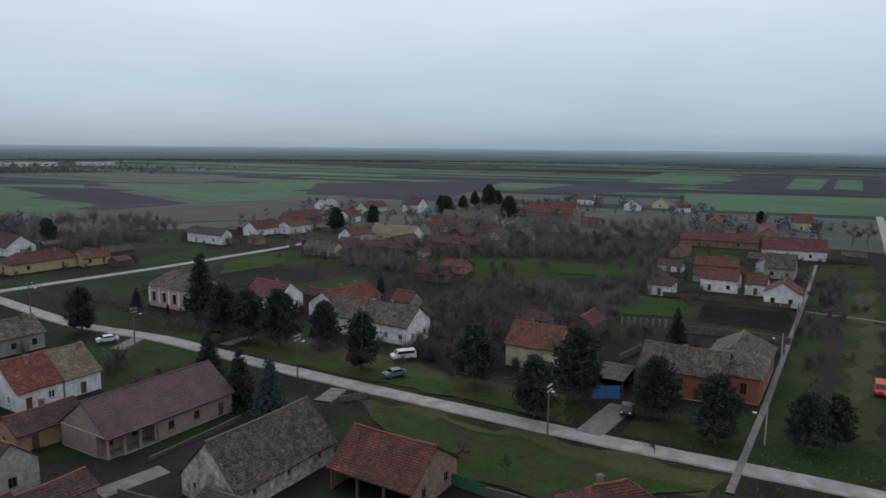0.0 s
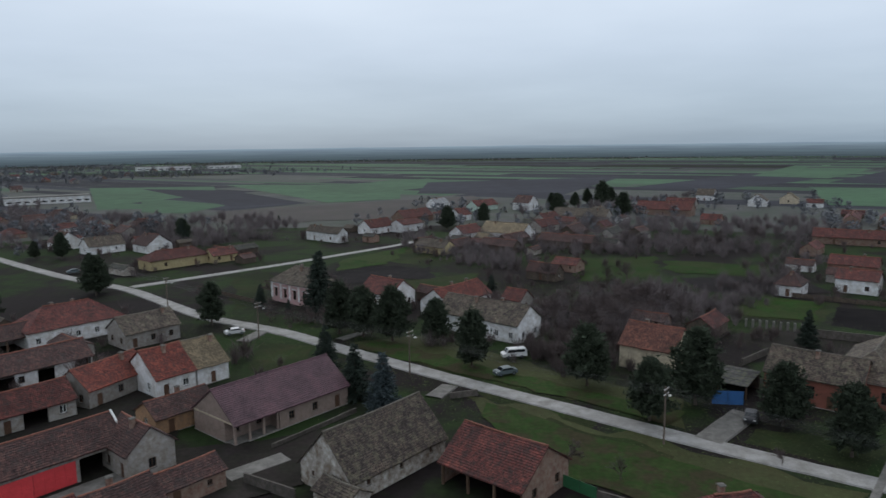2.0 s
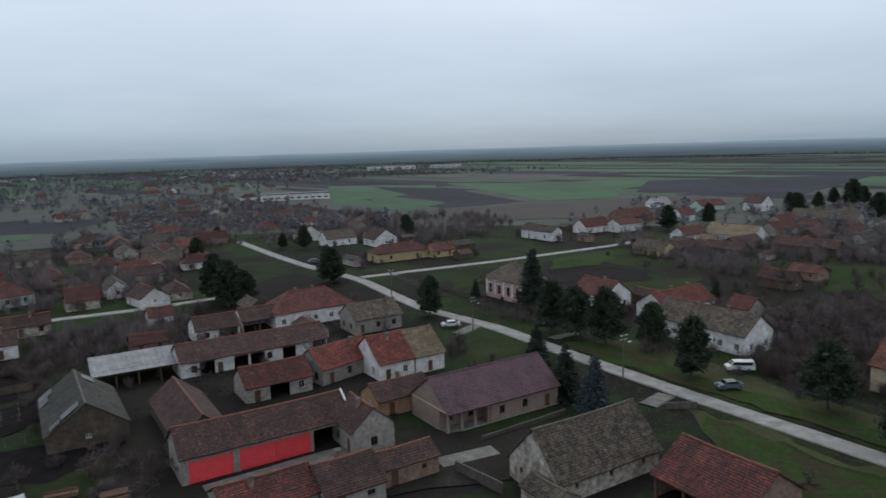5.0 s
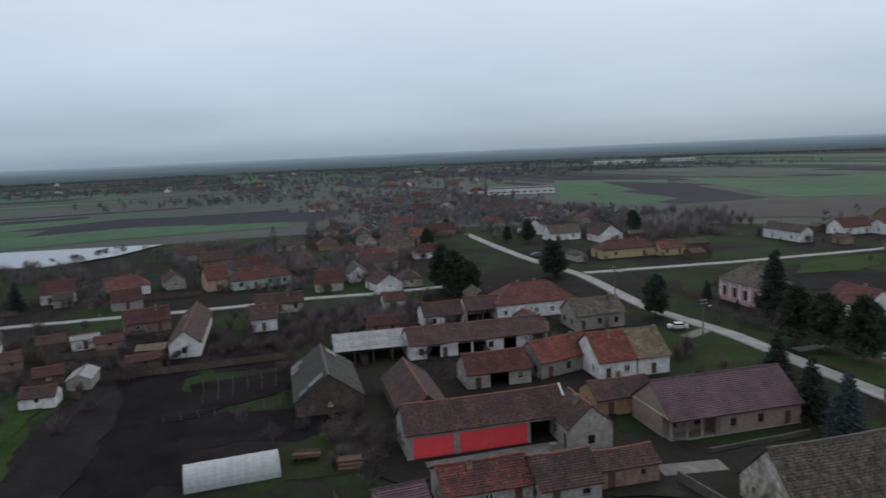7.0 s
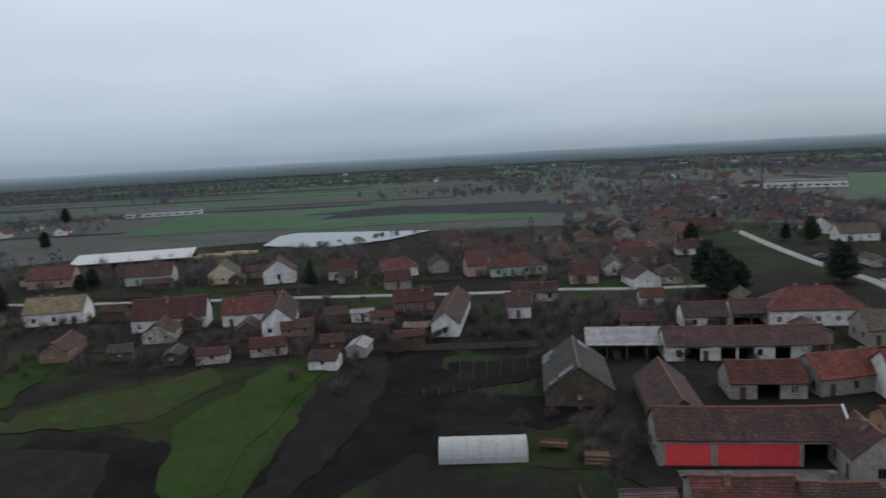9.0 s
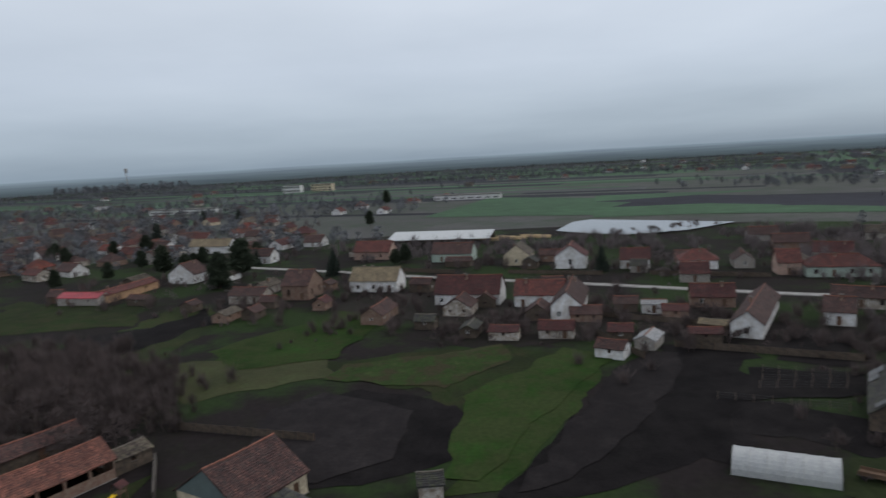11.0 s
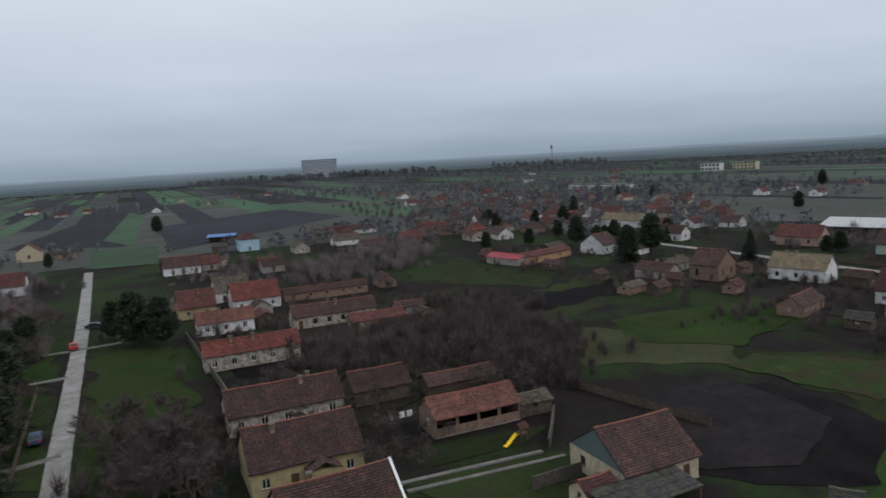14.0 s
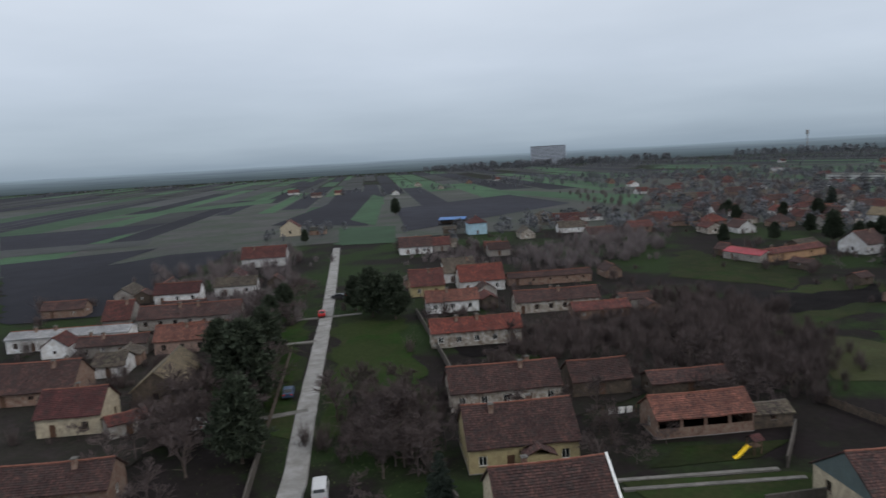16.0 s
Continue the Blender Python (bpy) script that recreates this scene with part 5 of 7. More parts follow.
house(-91.3, -45.0, 148, 6.0, 4.5, 2.0, 3.0, 'moss', 'wood')
house(-78.8, -25.1, 148, 11.1, 11.2, 2.8, 6.6, 'brown', 'cream', tag='garage')
house(-91.7, -106.2, 148, 18.9, 6.0, 3.2, 5.6, 'orange', 'plaster')
house(-107.2, -133.2, -32, 13.4, 6.0, 3.0, 5.4, 'redpale', 'white')
house(-116.7, -156.5, 148, 9.9, 11.0, 3.0, 7.0, 'red', 'yellow')
house(-135.8, -165.5, 148, 10.2, 11.0, 3.0, 7.0, 'moss', 'white')
house(-130.4, -149.1, 148, 13.2, 11.0, 3.2, 7.2, 'orange', 'white')
house(-123.9, -113.8, 148, 20.9, 6.0, 3.0, 5.4, 'brown', 'plaster')
house(-124.7, -101.0, 148, 13.6, 5.5, 2.4, 3.9, 'red', 'brickwall')
house(-148.3, -139.0, 148, 25.0, 4.5, 2.4, 3.7, 'brown', 'brickwall')
house(-164.1, -227.6, 148, 13.6, 10.0, 3.0, 6.6, 'brown', 'white')
house(-174.7, -224.2, 148, 7.4, 8.0, 2.6, 5.5, 'red', 'gray')
house(-221.1, -255.7, 148, 9.9, 10.0, 5.6, 8.5, 'darkred', 'blue', hip=1)
house(-178.0, -193.2, 148, 8.5, 7.0, 2.6, 5.1, 'brown', 'gray')
house(-111.0, -253.5, 148, 17.1, 11.0, 3.4, 7.4, 'red', 'white')
house(-166.1, -345.5, 58, 9.0, 11.0, 4.6, 8.6, 'red', 'cream')
house(-79.6, -203.3, 148, 12.9, 6.0, 3.0, 5.4, 'moss', 'white')
house(-63.3, -206.5, 148, 13.4, 7.0, 3.0, 5.8, 'darkred', 'white')
house(-55.8, -172.5, 148, 25.0, 7.0, 2.8, 5.6, 'brown', 'gray')
house(-42.5, -184.6, 148, 7.0, 11.0, 3.0, 7.0, 'red', 'gray')
house(-48.0, -148.2, 148, 15.3, 7.0, 3.0, 5.9, 'redpale', 'redpalewall')
house(-29.2, -173.9, 148, 26.7, 7.1, 3.2, 4.3, 'metal', 'white', tag='whiteshed')
house(-35.5, -123.7, -122, 16.9, 8.3, 2.6, 5.9, 'straw', 'wood')
house(-19.6, -115.9, 148, 9.8, 8.9, 3.2, 6.4, 'darkred', 'cream')
house(-24.4, -108.2, -178, 6.0, 4.5, 2.2, 3.2, 'red', 'gray')
house(-12.6, -89.0, 148, 13.3, 7.0, 3.0, 5.5, 'brown', 'brickwall')
house(-17.9, -137.3, 148, 14.0, 11.0, 2.5, 6.5, 'brown', 'brickwall')
house(-30.6, -142.6, 148, 6.4, 7.0, 2.4, 4.4, 'moss', 'white')
house(-25.5, -166.9, 58, 7.0, 6.0, 2.6, 4.8, 'red', 'white')
house(-34.5, -157.7, 148, 14.9, 6.0, 2.8, 4.4, 'brown', 'gray')
house(-69.5, -26.3, 150, 4.6, 4.0, 2.0, 3.2, 'darkred', 'cream')
house(-23.2, 69.8, -31, 6.0, 4.0, 1.9, 3.1, 'moss', 'plaster')
# outbuildings
house(-63.0, 179.7, 59, 6.6, 4.0, 2.1, 3.5, 'red', 'gray')
house(-118.4, 97.1, 59, 7.6, 5.3, 2.1, 3.8, 'darkred', 'brickwall')
house(-119.6, 129.7, 150, 9.1, 5.5, 2.4, 4.4, 'moss', 'wood')
house(-112.8, 139.1, 62, 6.4, 4.3, 2.2, 3.7, 'darkred', 'brickwall')
house(-94.1, 119.4, 148, 9.0, 5.8, 2.0, 3.4, 'brown', 'gray')
house(-148.9, 260.6, 61, 8.6, 4.2, 2.0, 3.1, 'moss', 'wood')
house(-166.8, 258.0, 58, 6.9, 6.0, 2.3, 4.5, 'red', 'gray')
house(-198.8, 263.7, -32, 6.4, 5.0, 2.0, 3.6, 'red', 'white')
house(-137.4, 200.6, 153, 9.8, 4.2, 2.2, 3.2, 'graywood', 'plaster')
house(-106.5, 225.1, 63, 5.8, 5.4, 1.9, 3.3, 'brown', 'wood')
house(-121.3, 236.0, 150, 8.1, 5.3, 2.1, 4.0, 'darkred', 'gray')
house(-75.9, 279.1, -28, 6.3, 4.5, 2.5, 3.7, 'graywood', 'brickwall')
house(-94.7, 312.6, 149, 5.9, 4.8, 1.9, 3.2, 'moss', 'wood')
house(-67.0, 331.2, 154, 7.6, 5.0, 2.5, 3.9, 'straw', 'gray')
house(-51.0, 269.3, 59, 9.6, 4.1, 2.5, 3.7, 'brown', 'wood')
house(-37.0, 272.5, -32, 9.1, 4.5, 2.4, 3.8, 'graywood', 'wood')
house(-4.0, 288.4, 60, 7.5, 5.2, 2.2, 3.5, 'moss', 'brickwall')
house(-7.6, 252.2, 57, 6.4, 4.1, 1.9, 2.9, 'brown', 'plaster')
house(20.4, 268.7, -27, 7.8, 4.4, 2.3, 3.8, 'graywood', 'plaster')
house(-11.1, 329.5, 153, 8.5, 5.8, 2.3, 4.4, 'graywood', 'brickwall')
house(3.9, 287.5, 68, 5.5, 4.6, 2.2, 3.6, 'brown', 'wood')
house(36.3, 296.6, 61, 7.9, 4.0, 2.1, 3.0, 'graywood', 'gray')
house(32.8, 357.0, 62, 9.3, 4.2, 2.5, 3.5, 'brown', 'white')
house(-62.5, 371.9, 59, 10.2, 4.5, 2.5, 3.8, 'red', 'plaster')
house(41.6, 412.4, -26, 11.7, 5.2, 2.2, 3.9, 'darkred', 'white')
house(135.6, 282.8, 65, 6.9, 5.8, 2.2, 4.2, 'brown', 'brickwall')
house(136.8, 299.2, 157, 5.2, 4.7, 2.0, 3.4, 'moss', 'wood')
house(147.5, 247.3, -29, 8.0, 4.9, 2.3, 3.5, 'moss', 'wood')
house(82.1, 207.6, -28, 11.9, 5.9, 2.3, 4.2, 'brown', 'gray')
house(75.0, 226.2, -32, 8.3, 4.7, 2.0, 3.6, 'brown', 'white')
house(20.8, 152.6, 153, 7.8, 4.9, 2.0, 3.4, 'brown', 'brickwall')
house(-30.5, 172.3, 153, 9.3, 4.3, 2.5, 4.1, 'brown', 'wood')
house(-50.7, 156.8, -32, 8.2, 4.5, 1.9, 3.0, 'brown', 'plaster')
house(-29.4, 265.4, 148, 7.2, 5.0, 2.4, 3.7, 'darkred', 'white')
house(-28.7, 280.4, 148, 6.3, 5.2, 2.3, 4.1, 'straw', 'gray')
house(15.9, 281.9, 154, 5.9, 4.9, 2.3, 4.1, 'graywood', 'wood')
house(-75.4, 375.1, 61, 11.2, 5.7, 2.1, 3.8, 'graywood', 'gray')
house(5.4, 339.2, 151, 9.6, 5.9, 2.5, 4.6, 'red', 'brickwall')
house(22.9, 393.9, 156, 6.0, 5.4, 2.4, 4.0, 'graywood', 'wood')
house(146.3, 338.9, 68, 6.1, 5.3, 2.4, 3.9, 'graywood', 'wood')
house(150.0, 381.9, 153, 10.8, 5.2, 2.1, 4.0, 'darkred', 'wood')
house(110.4, 241.5, 144, 6.0, 5.9, 2.2, 3.9, 'moss', 'wood')
house(-196.7, 0.5, 162, 7.5, 5.4, 2.1, 4.1, 'brown', 'gray')
house(-178.8, 9.9, 169, 5.8, 5.7, 2.1, 4.2, 'brown', 'wood')
house(-191.7, 34.7, -15, 6.1, 5.3, 2.0, 3.7, 'moss', 'plaster')
house(-196.5, 29.9, -102, 6.6, 5.4, 2.0, 3.9, 'brown', 'wood')
house(-204.6, -7.7, 70, 7.0, 5.3, 2.5, 4.1, 'brown', 'wood')
house(-235.8, 28.5, -15, 7.2, 5.4, 2.4, 4.1, 'graywood', 'wood')
house(-247.8, 38.1, 77, 10.0, 5.2, 2.4, 4.3, 'brown', 'brickwall')
house(-248.5, 4.3, 73, 9.8, 5.4, 2.0, 3.3, 'brown', 'wood')
house(-290.9, -37.9, 168, 8.8, 4.5, 1.9, 3.1, 'graywood', 'plaster')
house(-217.2, 60.3, 72, 5.5, 5.6, 2.3, 4.0, 'graywood', 'gray')
house(-230.0, 81.2, 79, 10.9, 5.8, 2.2, 4.0, 'brown', 'brickwall')
house(-209.9, 108.9, 167, 10.4, 5.9, 1.9, 3.5, 'moss', 'brickwall')
house(-215.0, -37.7, 162, 5.5, 4.8, 2.1, 3.2, 'brown', 'brickwall')
house(-220.0, -125.3, 78, 5.1, 5.5, 2.2, 4.2, 'brown', 'wood')
house(-245.2, -111.1, 164, 9.9, 5.5, 2.1, 3.5, 'moss', 'wood')
house(-245.7, -78.0, -19, 8.2, 4.6, 2.0, 3.1, 'moss', 'white')
house(-215.4, -56.8, 166, 10.5, 4.7, 2.5, 4.2, 'moss', 'gray')
house(-291.1, -84.4, 77, 7.3, 4.6, 2.1, 3.7, 'red', 'brickwall')
house(-336.6, -95.3, 167, 8.5, 4.5, 2.1, 3.6, 'brown', 'brickwall')
house(-116.3, -129.9, 59, 7.6, 4.4, 2.5, 3.7, 'red', 'wood')
house(-120.2, -168.8, -117, 7.0, 4.6, 2.3, 3.4, 'moss', 'brickwall')
house(-144.3, -173.4, -120, 8.5, 5.4, 2.0, 3.2, 'brown', 'brickwall')
house(-123.4, -138.9, -119, 5.1, 5.8, 2.3, 4.2, 'brown', 'gray')
house(-138.4, -101.8, 150, 8.1, 4.4, 2.1, 3.4, 'brown', 'gray')
house(-135.2, -94.7, -124, 5.2, 4.2, 2.0, 3.0, 'brown', 'brickwall')
house(-167.5, -132.2, -122, 8.4, 5.4, 2.0, 4.0, 'brown', 'brickwall')
house(-182.9, -229.0, 149, 7.0, 4.4, 2.3, 3.5, 'moss', 'plaster')
house(-215.5, -269.5, 147, 7.0, 4.9, 2.2, 3.5, 'moss', 'wood')
house(-182.6, -201.2, 148, 7.0, 5.9, 2.1, 4.2, 'red', 'wood')
house(-123.9, -263.7, -122, 11.3, 5.4, 2.3, 4.1, 'graywood', 'wood')
house(-177.2, -335.2, 144, 9.2, 5.0, 2.4, 4.0, 'graywood', 'brickwall')
house(-92.8, -204.1, -126, 5.5, 5.3, 2.1, 4.0, 'brown', 'wood')
house(-55.8, -215.8, -122, 5.3, 4.9, 2.2, 3.7, 'brown', 'wood')
house(-75.8, -165.1, 145, 5.9, 5.0, 2.3, 3.6, 'red', 'wood')
house(-50.8, -157.6, 149, 5.8, 5.9, 2.3, 4.1, 'brown', 'wood')
house(-34.6, -147.7, -118, 5.4, 5.8, 2.3, 3.8, 'moss', 'brickwall')
house(-217.1, 92.8, 165, 10.3, 6.7, 2.6, 5.0, 'brown', 'gray')
house(-245.8, 122.0, 75, 12.5, 6.2, 2.6, 5.5, 'brown', 'brickwall')
house(-220.1, 122.9, 59, 11.5, 6.9, 2.6, 5.7, 'darkred', 'plaster')
house(-176.6, 134.9, 149, 12.6, 6.4, 2.6, 5.1, 'moss', 'white')
house(-186.5, 152.3, 59, 12.6, 6.8, 2.6, 5.2, 'brown', 'plaster')
house(-157.3, 94.7, 59, 12.5, 6.4, 2.6, 4.8, 'brown', 'plaster')
house(-166.8, 64.0, 75, 10.5, 7.1, 2.6, 5.4, 'darkred', 'brickwall')
house(-197.7, 70.8, 75, 8.3, 7.1, 2.6, 5.5, 'darkred', 'gray')
house(-169.7, 119.2, 59, 8.6, 7.4, 2.6, 5.9, 'darkred', 'plaster')
house(-270.6, 123.2, 75, 11.7, 7.7, 2.6, 5.4, 'brown', 'gray')
house(-255.9, 161.5, 59, 12.3, 7.2, 2.6, 5.3, 'moss', 'plaster')
house(-34.5, -212.9, 148, 11.8, 5.9, 2.4, 4.4, 'brown', 'brickwall')
house(-57.8, -184.2, 148, 11.4, 5.5, 2.4, 4.4, 'brown', 'brickwall')
house(-65.1, -223.2, 238, 12.1, 5.9, 2.4, 4.4, 'brown', 'brickwall')
house(-87.7, -224.2, 238, 9.6, 6.3, 2.4, 4.4, 'darkred', 'gray')
house(-53.6, -224.4, 238, 11.8, 5.6, 2.4, 4.4, 'moss', 'gray')
house(-159.3, -5.4, 75, 5.3, 4.0, 2.0, 3.4, 'graywood', 'wood')
house(-150.9, 4.7, 165, 7.3, 4.2, 2.0, 3.0, 'graywood', 'wood')
house(-146.2, 11.8, 75, 6.8, 4.5, 2.0, 3.1, 'darkred', 'plaster')
house(-145.1, 22.8, 75, 7.8, 4.0, 2.0, 3.8, 'darkred', 'plaster')
house(-157.8, 31.6, 75, 7.6, 4.6, 2.0, 3.8, 'brown', 'brickwall')
house(-141.0, 35.4, 75, 5.3, 4.7, 2.0, 3.4, 'darkred', 'wood')
house(-156.6, 51.7, 75, 6.1, 4.9, 2.0, 3.2, 'darkred', 'brickwall')
house(-136.0, 50.9, 75, 6.9, 4.1, 2.0, 3.0, 'darkred', 'wood')
house(-192.9, -50.5, 75, 5.2, 4.0, 2.0, 3.6, 'brown', 'wood')
house(-180.3, -51.6, 165, 6.1, 4.5, 2.0, 3.4, 'brown', 'wood')
house(-187.2, -34.5, 165, 5.3, 4.3, 2.0, 3.4, 'darkred', 'brickwall')
house(-179.6, -58.4, 165, 8.0, 4.8, 2.0, 3.1, 'moss', 'brickwall')
house(-208.2, -93.8, 75, 7.3, 4.2, 2.0, 3.2, 'brown', 'wood')
house(-194.0, -73.1, 165, 5.2, 4.6, 2.0, 3.1, 'brown', 'wood')
house(-2.9, 204.9, -31, 10.5, 5.4, 2.4, 5.0, 'brown', 'wood')
house(4.2, 219.5, -31, 9.0, 6.0, 2.4, 4.2, 'red', 'brickwall')
house(89.4, 259.5, 59, 11.8, 6.0, 2.4, 4.5, 'red', 'brickwall')
house(134.0, 310.7, 59, 8.2, 5.4, 2.4, 4.4, 'red', 'wood')
house(74.7, 350.3, -31, 10.0, 5.7, 2.4, 5.0, 'red', 'brickwall')
house(21.8, 323.6, 59, 8.3, 5.6, 2.4, 4.6, 'darkred', 'brickwall')
house(35.4, 304.3, 59, 9.5, 5.7, 2.4, 4.1, 'brown', 'wood')
# distant houses
far_house(-414.8, 284.3)
far_house(-422.0, 304.4)
far_house(-390.4, 305.9)
far_house(-433.0, 351.0)
far_house(-441.9, 376.4)
far_house(-412.2, 384.1)
far_house(-345.5, 329.6)
far_house(-412.1, 413.3)
far_house(-284.0, 207.4)
far_house(-236.6, 187.5)
far_house(-263.4, 205.5)
far_house(-220.5, 186.6)
far_house(-229.7, 211.3)
far_house(-235.0, 230.9)
far_house(-279.5, 249.3)
far_house(-641.7, 398.5)
far_house(-665.9, 435.4)
far_house(-876.7, 508.8)
far_house(-868.8, 453.1)
far_house(-1162.3, 554.0)
far_house(-1004.1, 434.8)
far_house(-1377.1, 541.6)
far_house(-926.0, 341.4)
far_house(-1357.9, 461.6)
far_house(-1142.0, 354.8)
far_house(-1556.3, 442.1)
far_house(-1152.3, 295.9)
far_house(-1634.8, 737.9)
far_house(-1326.7, 668.9)
far_house(-1444.0, 796.9)
far_house(-1201.1, 723.0)
far_house(-1285.3, 829.0)
far_house(-924.7, 637.3)
far_house(-713.1, 524.9)
far_house(-724.5, 579.4)
far_house(-577.3, 492.5)
far_house(-598.3, 536.2)
far_house(-612.5, 585.9)
far_house(-531.9, 542.7)
far_house(-589.4, 642.0)
far_house(-509.3, 591.9)
far_house(-621.2, 771.0)
far_house(-557.5, 738.9)
far_house(-594.6, 842.2)
far_house(-612.6, 927.8)
far_house(-681.5, 1104.9)
far_house(-672.0, 1147.2)
far_house(-937.1, 714.0)
far_house(-1039.4, 846.1)
far_house(-874.6, 759.7)
far_house(-966.9, 896.6)
far_house(-795.0, 786.2)
far_house(-830.7, 876.7)
far_house(-872.7, 982.8)
far_house(-848.9, 1020.3)
far_house(-206.1, 177.2)
far_house(-197.7, 158.9)
far_house(-216.8, 163.1)
far_house(-245.7, 173.1)
far_house(-188.7, 179.0)
far_house(-215.4, 141.3)
far_house(-244.6, 278.7)
far_house(-251.8, 306.6)
far_house(-233.2, 298.3)
far_house(-208.1, 294.1)
far_house(-193.1, 287.1)
far_house(-199.4, 312.0)
far_house(-763.4, -378.3)
far_house(-779.1, -366.9)
far_house(-692.2, -377.4)
far_house(-619.3, -353.3)
far_house(-398.7, -238.7)
far_house(-359.2, -224.4)
far_house(-543.1, -341.6)
far_house(-501.6, -262.2)
far_house(-398.1, -179.3)
far_house(-347.3, -168.3)
far_house(-414.8, -156.0)
far_house(-377.0, -132.8)
far_house(-387.2, -155.4)
far_house(-304.4, -127.9)
far_house(-395.6, -116.4)
far_house(-375.1, -101.3)
far_house(-330.7, -78.8)
far_house(-376.4, -77.0)
far_house(-334.4, -63.1)
far_house(-414.1, -94.6)
far_house(-460.0, -116.1)
far_house(-428.6, -122.4)
far_house(-1002.6, -356.4)
far_house(-1074.8, -355.6)
far_house(-1109.3, -231.3)
far_house(-1067.9, -196.7)
far_house(-525.6, -80.8)
far_house(-573.3, -69.2)
far_house(-511.5, -45.3)
far_house(-608.1, -28.7)
far_house(-644.8, 1.1)
far_house(-870.6, 30.3)
far_house(-1008.3, 67.9)
far_house(-1002.4, 100.0)
far_house(-960.5, 165.7)
far_house(-1074.1, 254.9)
far_house(-1177.4, -121.0)
far_house(-1197.8, -84.2)
far_house(-1112.1, 317.7)
far_house(-1032.2, 344.9)
far_house(-1067.3, 408.2)
far_house(-902.7, 389.0)
far_house(-879.7, 421.6)
far_house(-802.1, 423.2)
far_house(-783.9, 451.5)
far_house(-412.6, -281.3)
far_house(-359.6, -253.6)
far_house(-407.8, -260.0)
far_house(-425.0, -257.1)
far_house(-336.6, -193.4)
far_house(-310.2, -168.7)
far_house(-394.7, -202.0)
far_house(-411.4, -202.2)
far_house(-372.1, -168.4)
far_house(-340.3, -141.0)
far_house(-291.8, -186.7)
far_house(-271.4, -162.1)
far_house(-293.6, -204.1)
far_house(-682.3, -448.4)
far_house(-789.5, -484.2)
far_house(-839.7, -479.4)
far_house(-895.3, -474.1)
far_house(-1075.2, -525.8)
far_house(-561.4, -321.2)
far_house(-512.6, -337.5)
far_house(-466.0, -338.4)
far_house(-468.3, -133.6)
far_house(-486.2, -121.8)
far_house(-396.5, -141.7)
far_house(-258.8, -226.4)
far_house(-298.1, -249.2)
far_house(-269.0, -252.3)
far_house(-234.4, -191.0)
far_house(-448.8, -202.8)
far_house(-488.7, -192.6)
far_house(-493.7, -167.2)
far_house(-630.9, -185.2)
far_house(-690.6, -297.8)
far_house(-768.3, -273.6)
far_house(-281.4, -199.1)
far_house(-294.7, -198.9)
far_house(-321.5, -203.6)
far_house(-260.8, -190.4)
far_house(-292.7, -173.6)
far_house(-279.1, -152.5)
far_house(-340.8, -192.9)
far_house(-304.0, -148.1)
far_house(-328.4, -149.7)
far_house(-374.1, -192.1)
far_house(-350.7, -211.8)
far_house(-456.9, -319.2)
far_house(-485.5, -323.5)
far_house(-416.6, -260.2)
far_house(-276.2, -264.4)
far_house(-274.6, -246.6)
far_house(-290.3, -244.7)
far_house(-221.9, -222.7)
far_house(-247.3, -218.5)
far_house(-355.4, -151.4)
far_house(-324.4, -128.6)
far_house(-388.6, -143.8)
far_house(-453.2, -187.0)
far_house(-548.5, -408.4)
far_house(-590.0, -468.0)
far_house(-415.4, -611.8)
far_house(-541.9, -744.9)
far_house(-496.8, -638.4)
far_house(-596.5, -705.4)
far_house(-655.0, -714.0)
far_house(-363.6, -690.9)
far_house(-401.7, -707.9)
far_house(-388.9, -798.4)
far_house(-465.3, -259.8)
far_house(-446.3, -225.8)
far_house(-522.0, -239.2)
far_house(-552.0, -228.3)
far_house(-629.6, -387.9)
far_house(-310.6, 261.8)
far_house(-278.5, 246.0)
far_house(-330.8, 308.2)
far_house(-421.5, 365.8)
far_house(-440.2, 406.6)
far_house(-363.0, 351.8)
far_house(-321.5, 323.4)
far_house(-462.7, 455.6)
far_house(-578.5, 516.4)
far_house(-702.9, 598.8)
far_house(-417.6, 456.7)
far_house(-570.7, 593.2)
far_house(-197.2, 166.4)
far_house(-221.1, 194.2)
far_house(-207.6, 196.5)
far_house(-254.2, 215.9)
far_house(-709.1, 700.9)
far_house(-835.4, 776.1)
far_house(-712.9, 762.2)
far_house(-747.5, 867.6)
far_house(-772.7, 977.5)
far_house(-997.4, 872.5)
far_house(-1081.0, 1084.9)
far_house(-280.2, 313.3)
far_house(-273.3, 327.9)
far_house(-281.3, 358.2)
far_house(-232.2, 318.2)
far_house(-156.2, 139.2)
far_house(-156.8, 129.7)

# ---- trees and bushes ----
pine(-77.0, 143.7, 10.2)
pine(-45.5, 139.6, 11.9)
pine(-39.7, 137.7, 11.2)
pine(-32.8, 135.1, 12.1)
pine(-23.7, 135.4, 9.5)
pine(-14.6, 120.4, 11.1)
pine(5.5, 112.9, 11.0)
pine(13.8, 99.3, 9.9)
pine(21.5, 106.5, 12.6)
pine(32.1, 99.8, 9.7)
pine(37.5, 90.5, 10.1)
pine(48.8, 88.4, 8.5)
pine(53.8, 90.0, 7.6)
pine(29.4, 457.1, 16.0)
pine(-50.3, 321.9, 11.9)
pine(-36.2, 351.5, 10.4)
pine(34.9, 374.3, 14.4)
pine(1.3, 382.8, 13.4)
pine(-2.2, 437.3, 9.6)
pine(20.4, 464.7, 10.6)
pine(35.7, 466.5, 11.4)
pine(12.1, 438.8, 9.7)
pine(169.1, 370.0, 7.6)
